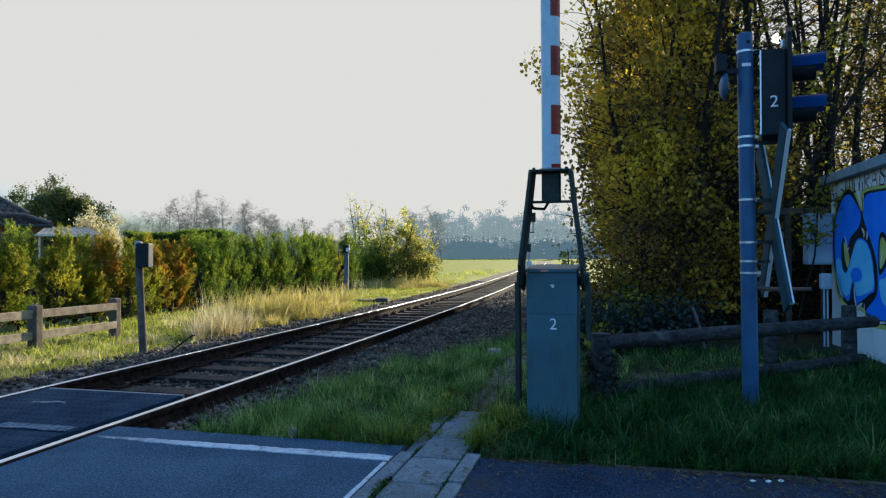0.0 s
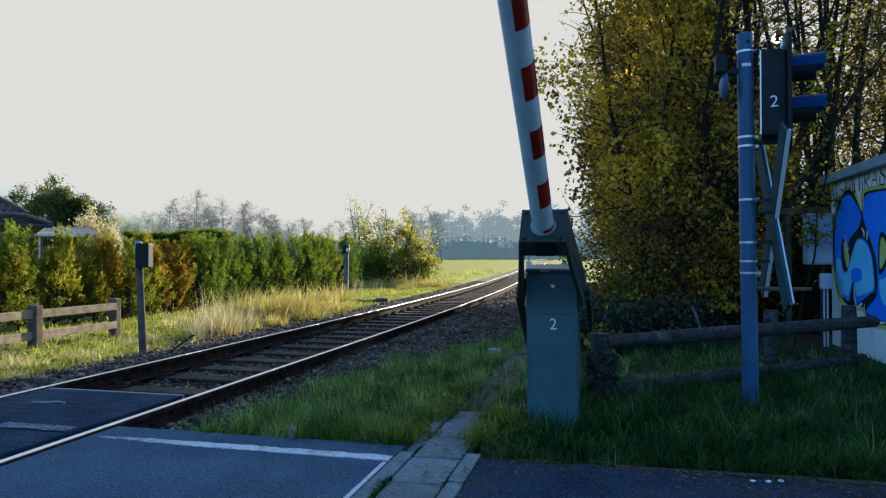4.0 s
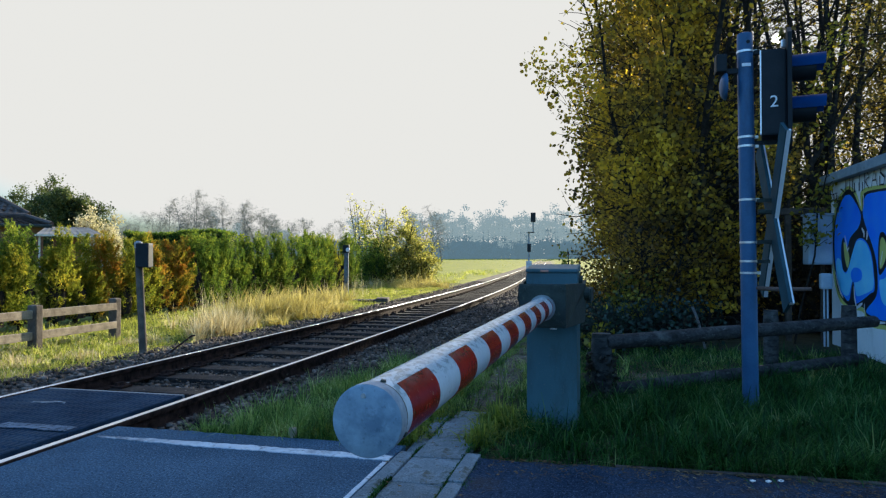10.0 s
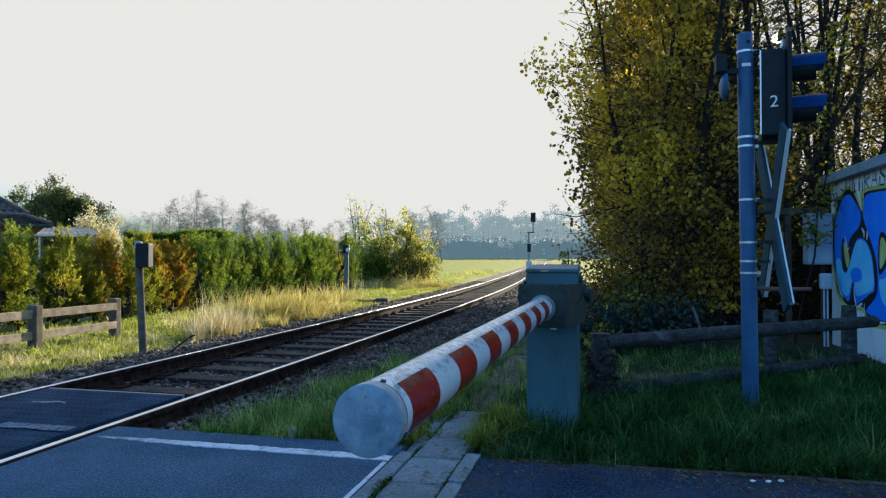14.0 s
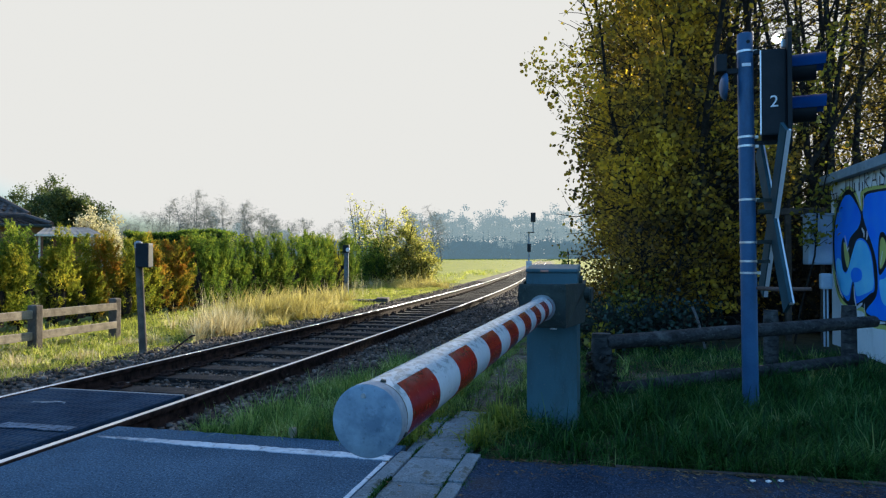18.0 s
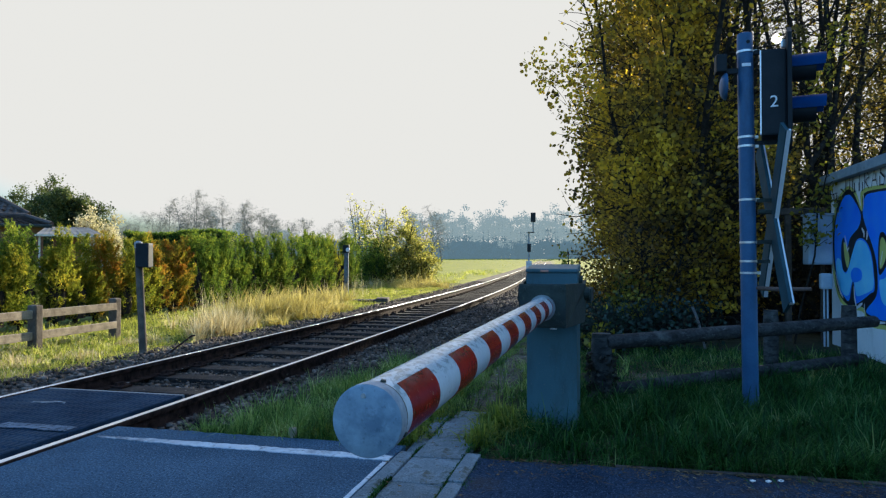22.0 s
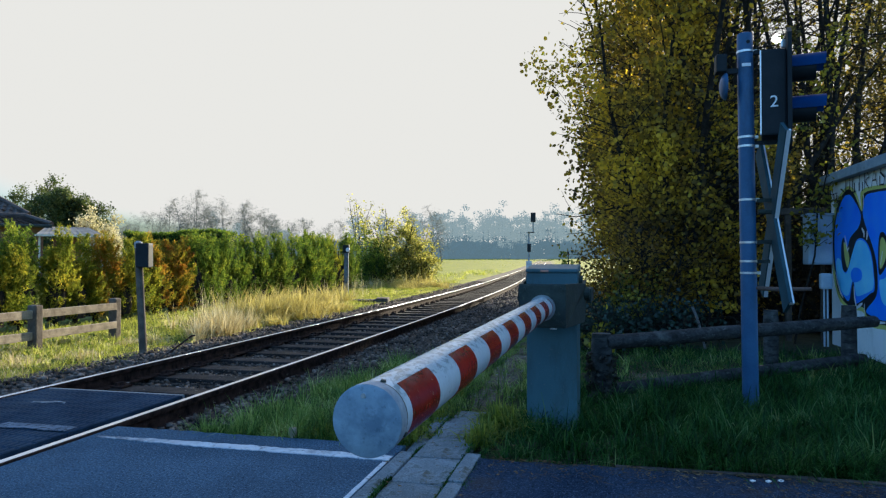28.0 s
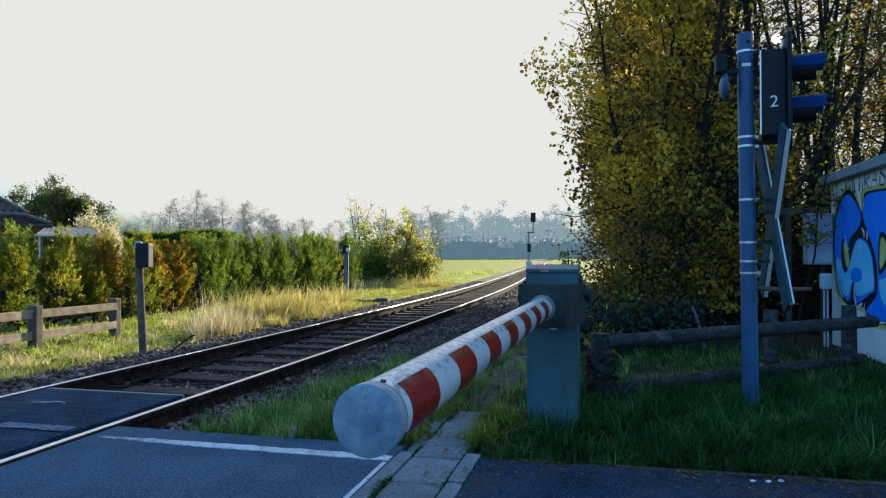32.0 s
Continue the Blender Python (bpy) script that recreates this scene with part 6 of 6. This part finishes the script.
hip_roof(-9.0, 1.13, 1.0, 7.0, 3.03, 4.6, 2.3, "a")
hip_roof(-9.0, 1.9, -1.2, 1.6, 2.52, 2.9, 0.9, "b")
part("wall", Shape().box(-8.6, 0.8, 1.62, 6.6, -0.1, 2.95), BRICKW, house)
part("wall", Shape().box(-8.6, 1.6, -0.9, 1.6, -0.1, 2.42), BRICKW, house)
for x in (-5.5, -2.5):
    w = part("window", Shape().box(x - 0.7, x + 0.7, -0.94, -0.895, 0.9, 2.1), FASCIA, house)
    part("pane", Shape().box(x - 0.62, x + 0.62, -0.956, -0.942, 0.98, 2.02), GLASS_DARK, w)
garage = thing("carport", hx, hy, 0.0, "low carport with a pale shallow roof and white fascia", "carport", rz=46.5)
roofp = Shape()
roofp.add([(1.25, -3.2, 2.0), (3.75, -3.2, 2.0), (3.3, -0.95, 2.4), (1.7, -0.95, 2.4), (1.25, -3.2, 2.06), (3.75, -3.2, 2.06), (3.3, -0.95, 2.47), (1.7, -0.95, 2.47)], [(0, 3, 2, 1), (4, 5, 6, 7), (0, 1, 5, 4), (1, 2, 6, 5), (2, 3, 7, 6), (3, 0, 4, 7)])
part("roof", roofp, FELT, garage, "pale grey shallow roof")
part("fascia", Shape().box(1.23, 3.77, -3.24, -3.205, 2.0, 2.075), FASCIA, garage, "white fascia board")
part("wall", Shape().box(1.95, 2.95, -1.6, -1.4, -0.1, 2.0), BRICKW, garage)
for x in (1.4, 3.6):
    part("post", Shape().box(x - 0.035, x + 0.035, -3.08, -3.01, -0.1, 1.99), FASCIA, garage)
for i in range(12):
    u0 = i / 11
    part("roof_batten", Shape().tube([(1.3 + 2.4 * u0, -3.19, 2.07), (1.73 + 1.54 * u0, -0.97, 2.48)], [0.006, 0.005], 6), FELT, garage)


def garden_tree(u, depth, h, spread, stems, n, seed, label):
    x, y, _ = KX @ Vector(((u - 784) / 1180 * depth, depth, 0))
    tree("evergreen", x, y, h, spread, stems, n, seed, label, "evergreen tree", "evergreens behind the house", leaf=CONIFER, size=0.11, lean=0.12, limbs=14, twigs=5, r0=0.1, low=0.1, sigma=0.17)


garden_tree(48, 42, 5.5, 1.3, 4, 15000, 401, "dark blue-green evergreen behind the house")
garden_tree(18, 45, 5.7, 1.2, 4, 13000, 402, "dark blue-green evergreen behind the house")
garden_tree(108, 38, 5.7, 1.6, 7, 30000, 403, "dense dark green evergreen behind the house")
garden_tree(135, 38, 5.0, 1.4, 6, 19000, 404, "dense dark green evergreen behind the house")
for u, d, h, sp, n, sd in ((156, 33, 3.5, 0.6, 6000, 405), (174, 32.5, 2.9, 0.65, 5500, 406), (194, 32, 2.3, 0.7, 4500, 407)):
    x, y, _ = KX @ Vector(((u - 784) / 1180 * d, d, 0))
    tree("pale_cypress", x, y, h, sp, 4, n, sd, "cream-yellow weeping cypress catching the sun", "cypress", "pale cypresses", leaf=PALE, size=0.1, lean=0.25, limbs=12, twigs=5, r0=0.05, low=0.1, sigma=0.12)

# ---- bare trees of the distance ----
far_names = []
for k in range(5):
    rng = np.random.default_rng(300 + k)
    h = (10.5, 9.0, 11.5, 8.0, 10.0)[k]
    lines, tips = grow(rng, h, 1, h * 0.24, 0.08, 32, 10, 0.11, 0.2)
    lines = [(p, [r * (1.7 if s == 3 else 0.9) for r in rad], s) for p, rad, s in lines]
    ob = thing("bare_tree", 0, 0, 0, "slender almost leafless tree far across the field", "tree", "bare trees far off")
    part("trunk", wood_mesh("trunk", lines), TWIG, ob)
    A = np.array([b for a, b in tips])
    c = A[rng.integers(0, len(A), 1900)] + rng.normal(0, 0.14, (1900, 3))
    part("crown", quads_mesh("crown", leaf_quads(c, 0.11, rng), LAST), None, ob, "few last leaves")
    far_names.append(ob)
rb = random.Random(9)
spots = [(205, 84), (222, 100), (240, 92), (262, 88), (280, 96), (300, 80), (318, 76), (334, 84), (352, 78), (368, 88), (388, 82), (404, 78), (440, 84), (458, 90), (476, 86), (492, 88), (508, 92), (524, 100), (545, 130), (566, 135), (584, 125), (600, 120), (170, 75), (185, 80),
         (750, 150), (765, 140), (782, 150), (5, 70), (690, 115), (720, 125), (215, 110), (250, 115), (292, 105), (325, 100), (343, 108), (376, 104), (396, 110), (430, 104), (448, 112), (466, 108), (485, 110), (514, 115), (535, 118)]
tops = [max(v.co.z for v in ob.children[0].data.vertices) for ob in far_names]
for i, (u, d) in enumerate(spots):
    k = i if i < 5 else rb.randrange(5)
    # the row's height rises and falls along the field
    rise = np.interp(u, [0, 205, 240, 270, 300, 330, 360, 400, 430, 460, 490, 520, 545, 600, 650, 700, 760, 800], [6, 6.2, 8.2, 8.6, 8.6, 9.2, 9.1, 9.3, 8.8, 8.4, 8.6, 8.0, 9.0, 8.4, 9.5, 9.8, 13.0, 12.0])
    m = KX @ Matrix.Translation(((u - 784) / 1180 * d, d, 0.2)) @ pose(0, 0, 0, 0, 0, rb.uniform(0, 360)) @ Matrix.Scale(rise / tops[k] * rb.uniform(0.82, 1.03), 4)
    if i < 5:
        far_names[i].matrix_basis = m
    else:
        m2 = copy_thing(far_names[k], m)
        m2.matrix_basis = m
tx, ty, _ = KX @ Vector(((630 - 784) / 1180 * 48, 48, 0))
tree("birch", tx, ty, 5.4, 1.1, 4, 420, 91, "thin yellowing birch behind the hedge", leaf=BUSH, size=0.14, lean=0.12, limbs=12, twigs=5, r0=0.04, low=0.3, sigma=0.15)

# ---- far woods, their blue haze painted in as emission ----
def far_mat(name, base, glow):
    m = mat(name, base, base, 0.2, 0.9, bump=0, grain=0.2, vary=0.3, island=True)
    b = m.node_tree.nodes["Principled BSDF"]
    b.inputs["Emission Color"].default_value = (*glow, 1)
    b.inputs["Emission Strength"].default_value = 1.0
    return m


# a faint blue emission stands in for haze over the distance
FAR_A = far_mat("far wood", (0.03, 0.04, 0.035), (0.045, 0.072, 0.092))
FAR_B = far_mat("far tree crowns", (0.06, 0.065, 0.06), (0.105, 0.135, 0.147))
rf = np.random.default_rng(55)
woods = tagged(new("backdrop"), "hazy blue belt of woodland across the far field", "woodland", kind="structure")
n = 46000
u = rf.uniform(-260, 1500, n)
d = rf.uniform(255, 285, n)
hmax = np.where(u > 760, 12.0, 5.0) + 2.0 * np.sin(u * 0.021) * np.sin(u * 0.0083 + 1)
zz = 0.3 + hmax * rf.random(n) ** 0.9
pc = np.stack([(u - 784) / 1180 * d, d, zz], 1)
M3 = np.array(KX.to_3x3())
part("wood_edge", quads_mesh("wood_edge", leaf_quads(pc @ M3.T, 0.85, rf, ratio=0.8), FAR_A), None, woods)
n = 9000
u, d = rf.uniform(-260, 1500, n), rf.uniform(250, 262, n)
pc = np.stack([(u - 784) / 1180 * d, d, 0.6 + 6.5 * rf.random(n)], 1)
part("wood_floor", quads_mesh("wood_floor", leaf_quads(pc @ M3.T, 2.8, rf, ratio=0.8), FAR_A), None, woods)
crowns, trunks = [], Shape()
for i in range(70):
    uu = rf.uniform(-700, 1500) if i > 26 else 770 + 10.5 * i + rf.uniform(-4, 4)
    dd = rf.uniform(250, 262)
    hh = rf.uniform(16, 21) if rf.random() < 0.7 else rf.uniform(12, 16)
    bx_ = (uu - 784) / 1180 * dd
    trunks.tube([(bx_, dd, 0.5), (bx_ + rf.uniform(-0.4, 0.4), dd, hh * 0.8)], [0.28, 0.1], 5, caps=False)
    knots = rf.normal(0, 1, (16, 3)) * np.array([1.5, 1.2, hh * 0.13]) + np.array([bx_, dd, hh * 0.72])
    cc = knots[rf.integers(0, 16, 800)] + np.clip(rf.normal(0, 0.75, (800, 3)), -1.5, 1.5) * np.array([1.2, 1.0, 0.8])
    crowns.append(cc)
me = bpy.data.meshes.new("far_trunks")
me.from_pydata([tuple(KX @ Vector(p)) for p in trunks.v], [], trunks.f)
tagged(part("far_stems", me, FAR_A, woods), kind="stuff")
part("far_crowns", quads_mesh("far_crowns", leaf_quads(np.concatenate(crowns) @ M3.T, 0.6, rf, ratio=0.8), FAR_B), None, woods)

# ---- railway signal down the line ----
sx, sy, _ = KX @ Vector(((936 - 784) / 1180 * 62, 62, 0))
rsig = thing("railway_signal", sx, sy, -0.1, "slim railway signal with a dark head beside the line", "railway signal", rz=13.5)
part("mast", Shape().tube([(0, 0, 0), (0, 0, 3.7)], [0.09, 0.08], 10), GREY_METAL, rsig)
part("mast", Shape().tube([(0.4, 0, 3.6), (0.4, 0, 4.9)], [0.06, 0.06], 8), GREY_METAL, rsig)
part("platform", Shape().box(-0.12, 0.5, -0.2, 0.2, 3.62, 3.7), SIGNAL, rsig)
part("head", Shape().box(0.18, 0.62, -0.15, 0.15, 4.62, 5.5), SIGNAL, rsig, "dark signal head", bevel=0.04)
part("plate", Shape().box(-0.17, 0.17, -0.16, -0.08, 1.85, 2.6), SIGNAL, rsig, "dark plate")
part("foot_case", Shape().box(-0.24, 0.24, -0.25, 0.25, 0.3, 1.0), FASCIA, rsig, "pale foot casing", bevel=0.03)

# ---- small things by the line ----
duct = thing("duct_cover", -6.3, 17.3, -0.05, "dark concrete cable duct covers beside the line", "duct cover", rz=13.5)
part("cover", Shape().box(-0.45, 0.25, -0.3, 0.3, -0.05, 0.05), SIGNAL, duct, bevel=0.02)
part("cover", Shape().box(0.27, 0.6, -0.3, 0.3, -0.05, 0.1), OLD_WOOD, duct, bevel=0.02)
rod = thing("metal_rod", -5.2, 7.15, -0.06, "thin rusty metal rod leaning in the verge grass", "rod")
part("rod", Shape().tube([(0, 0, 0), (0.12, 0.35, 0.2), (0.13, 0.4, 0.2)], [0.012, 0.012, 0.01], 7), RUST, rod)
blk_ = thing("stone_block", -1.28, 8.0, -0.1, "pale stone block lying in the grass", "stone", rz=10)
part("block", Shape().box(-0.08, 0.08, -0.09, 0.09, 0, 0.13), mat("pale brick", (0.25, 0.22, 0.17), (0.36, 0.32, 0.26), 15, 0.9, bump=0.5, grain=0.3), blk_, bevel=0.02)
st = thing("kerb_fragment", -1.925, 3.92, -0.04, "small upright sandstone fragment at the road edge", "stone", rz=12)
part("fragment", Shape().box(-0.025, 0.025, -0.02, 0.02, 0, 0.085), mat("sandstone", (0.3, 0.24, 0.17), (0.4, 0.33, 0.24), 20, 0.9, bump=0.5, grain=0.3), st, bevel=0.012)
stick = thing("dead_branch", 1.08, 8.8, 0.0, "pale dead branch leaning in the undergrowth", "branch")
part("branch", Shape().tube([(0, 0, 0.52), (0.06, 0, 0.36), (0.15, 0.02, 0.0)], [0.019, 0.016, 0.014], 7), mat("dead branch", (0.15, 0.14, 0.13), (0.22, 0.21, 0.2), 14, 0.9, bump=0.4, grain=0.3), stick, smooth=True)
for x, y, w in ((0.724, 3.625, 0.013), (0.80, 3.635, 0.017), (0.862, 3.66, 0.014)):
    li = thing("litter_scrap", x, y, 0.004, "small scrap of white paper on the footpath", "litter", "paper scraps", rz=x * 70)
    part("scrap", Shape().prism([(-w, -0.008), (w * 0.7, -0.012), (w, 0.006), (-w * 0.4, 0.012)], 0.0, 0.006), PAPER_WHITE, li)

# fallen leaves
q = np.concatenate([np.stack([rg.uniform(-0.6, 4.0, 700), 3.7 - 0.25 * rg.random(700) ** 2.2, np.full(700, 0.012)], 1),
                    np.stack([rg.uniform(-1.15, -0.5, 140), rg.uniform(2.6, 4.9, 140), np.full(140, 0.016)], 1),
                    np.stack([rg.uniform(-0.3, 1.9, 2200), rg.uniform(6.0, 7.6, 2200), rg.uniform(-0.02, 0.03, 2200)], 1),
                    np.stack([rg.uniform(-0.2, 2.8, 1100), rg.uniform(6.2, 9.0, 1100), np.full(1100, -0.01)], 1),
                    np.stack([rg.uniform(-2.9, -0.6, 350), rg.uniform(3.9, 8.0, 350), np.full(350, 0.0)], 1),
                    np.stack([rg.uniform(-4.6, -3.3, 2600), 4.9 + 13 * rg.random(2600) ** 1.3, np.full(2600, -0.155)], 1),
                    np.stack([rg.uniform(-3.1, -1.5, 2200), 4.6 + 11 * rg.random(2200) ** 1.2, np.full(2200, -0.095)], 1)])
fl = leaf_quads(q, 0.03, rg, ratio=0.5)
fl[:, :, 2] = q[:, None, 2] + (fl[:, :, 2] - q[:, None, 2]) * 0.25
tagged(part("fallen_leaves", quads_mesh("fallen_leaves", fl, FALLEN), None), "scattered brown and yellow fallen leaves", "leaves", kind="stuff")

PALE_BITS = leaf_mat("pale leaf bit", [(0.06, 0.05, 0.04), (0.16, 0.15, 0.13), (0.32, 0.32, 0.3)], 0.2, patch=9)
q = np.concatenate([np.stack([rg.normal(-0.95, 0.15, 520), rg.uniform(4.9, 9.0, 520), np.full(520, 0.005)], 1), np.stack([rg.uniform(-4.6, -1.8, 700), rg.uniform(4.7, 13.0, 700), np.full(700, -0.09)], 1)])
fl = leaf_quads(q, 0.034, rg, ratio=0.6)
fl[:, :, 2] = q[:, None, 2] + (fl[:, :, 2] - q[:, None, 2]) * 0.25
tagged(part("leaf_bits", quads_mesh("leaf_bits", fl, PALE_BITS), None), "pale dry leaf bits on the dirt trail and the ballast", "leaves", kind="stuff")
# straw and needles along the edge of the footpath
q = np.stack([rg.uniform(-0.6, 4.0, 900), 3.68 - 0.3 * rg.random(900) ** 1.6, np.full(900, 0.009)], 1)
fl = leaf_quads(q, 0.075, rg, ratio=0.07)
fl[:, :, 2] = q[:, None, 2] + (fl[:, :, 2] - q[:, None, 2]) * 0.12
tagged(part("straw", quads_mesh("straw", fl, leaf_mat("straw", [(0.04, 0.026, 0.014), (0.1, 0.07, 0.035), (0.2, 0.15, 0.08)], 0.2)), None), "brown straw lying along the footpath edge", "straw", kind="stuff")
# ivy on the first fence post
q = rg.normal(0, 1, (420, 3))
q[:, :2] /= np.linalg.norm(q[:, :2], axis=1)[:, None]
q = q * np.array([0.1, 0.1, 0.0]) * rg.uniform(0.85, 1.25, (420, 1)) + np.stack([np.zeros(420), np.zeros(420), 0.02 + 0.34 * rg.random(420) ** 1.3], 1)
ivy = thing("ivy", -0.014, 5.517, 0.0, "dark withered ivy round the fence post", "ivy")
part("foliage", quads_mesh("foliage", leaf_quads(q, 0.04, rg, ratio=0.8), leaf_mat("withered ivy", [(0.012, 0.012, 0.01), (0.03, 0.028, 0.022), (0.06, 0.05, 0.035)], 0.2)), None, ivy)

# meadow blades in the far field
n = 18000
d = 24 * (230 / 24) ** rg.random(n)
u = rg.uniform(-0.75, 0.35, n)
px = u * d
X = px * math.cos(radians(13.5)) - d * math.sin(radians(13.5))
Y = px * math.sin(radians(13.5)) + d * math.cos(radians(13.5))
offs = X + np.array([drift(a) for a in Y])
k = (offs < -6.3) | (offs > -1.7)
k &= ~((offs > -2) & (Y < 27))
X, Y, d = X[k], Y[k], d[k]
G3 = np.stack([X, Y, np.array([ground_z(a, b) for a, b in zip(X, Y)])], 1)
sc_ = np.clip(d / 60, 0.5, 3.0)
tagged(part("meadow_grass", blades("meadow_grass", G3, 0.1 * sc_, 0.02 * sc_, rg, leaf_mat("meadow blade", [(0.16, 0.19, 0.03), (0.24, 0.26, 0.045), (0.36, 0.34, 0.08)], 0.55, gloss=0.01, patch=0.05)), None), "sunlit grass of the far meadow", "grass", kind="stuff")
# the sun itself, low behind the trees
sd = Shape()
a1 = SUN_DIR.cross(Vector((0, 0, 1))).normalized()
a2 = SUN_DIR.cross(a1)
sd.v = [tuple(SUN_DIR * 150 + Vector((0, 0, 1.12)) + (a1 * math.cos(i * math.pi / 12) + a2 * math.sin(i * math.pi / 12)) * 0.9) for i in range(24)]
sd.f = [tuple(range(24))]
me = bpy.data.meshes.new("sun_disc")
me.from_pydata(sd.v, [], sd.f)
SUNM = far_mat("sun glow", (0, 0, 0), (1.0, 0.95, 0.85))
SUNM.node_tree.nodes["Principled BSDF"].inputs["Emission Strength"].default_value = 30
tagged(part("sun_disc", me, SUNM), "low white sun disc in the sky", "sun", kind="structure")


# ---- what moves ----
def motions():
    rows = [(0.0, 87.1), (0.7, 86.9), (1.0, 80.0), (1.5, 72.0), (2.0, 66.5), (2.5, 60.5), (3.0, 54.0), (3.5, 46.5), (4.5, 27.0), (5.5, 8.8), (5.6, 6.9), (5.7, 5.2), (5.8, 3.55), (5.9, 2.25), (6.0, 1.05),
            (6.1, 0.72), (6.2, 0.5), (6.3, 0.18), (6.45, 0.09), (6.8, 0.05), (32.0, 0.05)]
    walk(boom, [(t, pose(0, 0, 0.965, -a, 0, 0)) for t, a in rows])
    # one twig swings to and fro before the sun, a branch sways a little in the wind
    m = sun_branch.matrix_world.copy()
    swing = ((0, 2), (1, 2.5), (1.6, 4), (2, 8), (2.5, 3), (3, 1), (4, 0), (5.5, 5.5), (6, 9), (7, 7.5), (8, 5.5), (9, 3), (10, 2), (11, 0), (12, 1), (12.6, 4), (13, 11), (13.5, 4), (14, 1.5), (15.5, 0), (16.5, 2), (17, 8), (18, 8), (19, 3), (20, 4), (21, 8), (22, 12), (22.6, 5), (23, 2.5), (24, 8), (25, 10), (25.5, 12), (26.5, 6), (27.5, 6), (28, 8), (29, 4), (30, 9), (31, 4), (32, 3))
    walk(sun_branch, [(t, m @ pose(0, 0, 0, 0.6 * math.sin(t * 1.7), -1.3 * a, 0)) for t, a in swing])
    m = lamp_branch.matrix_world.copy()
    walk(lamp_branch, [(t * 0.5, m @ pose(0, 0, 0, 1.6 * math.sin(t * 0.83 + 1.7), 2.4 * math.sin(t * 0.61 + 1.7) + 1.2 * math.sin(t * 1.37 + 3.4), 2 * math.sin(t * 0.9 + 1.7))) for t in range(65)])


motions()
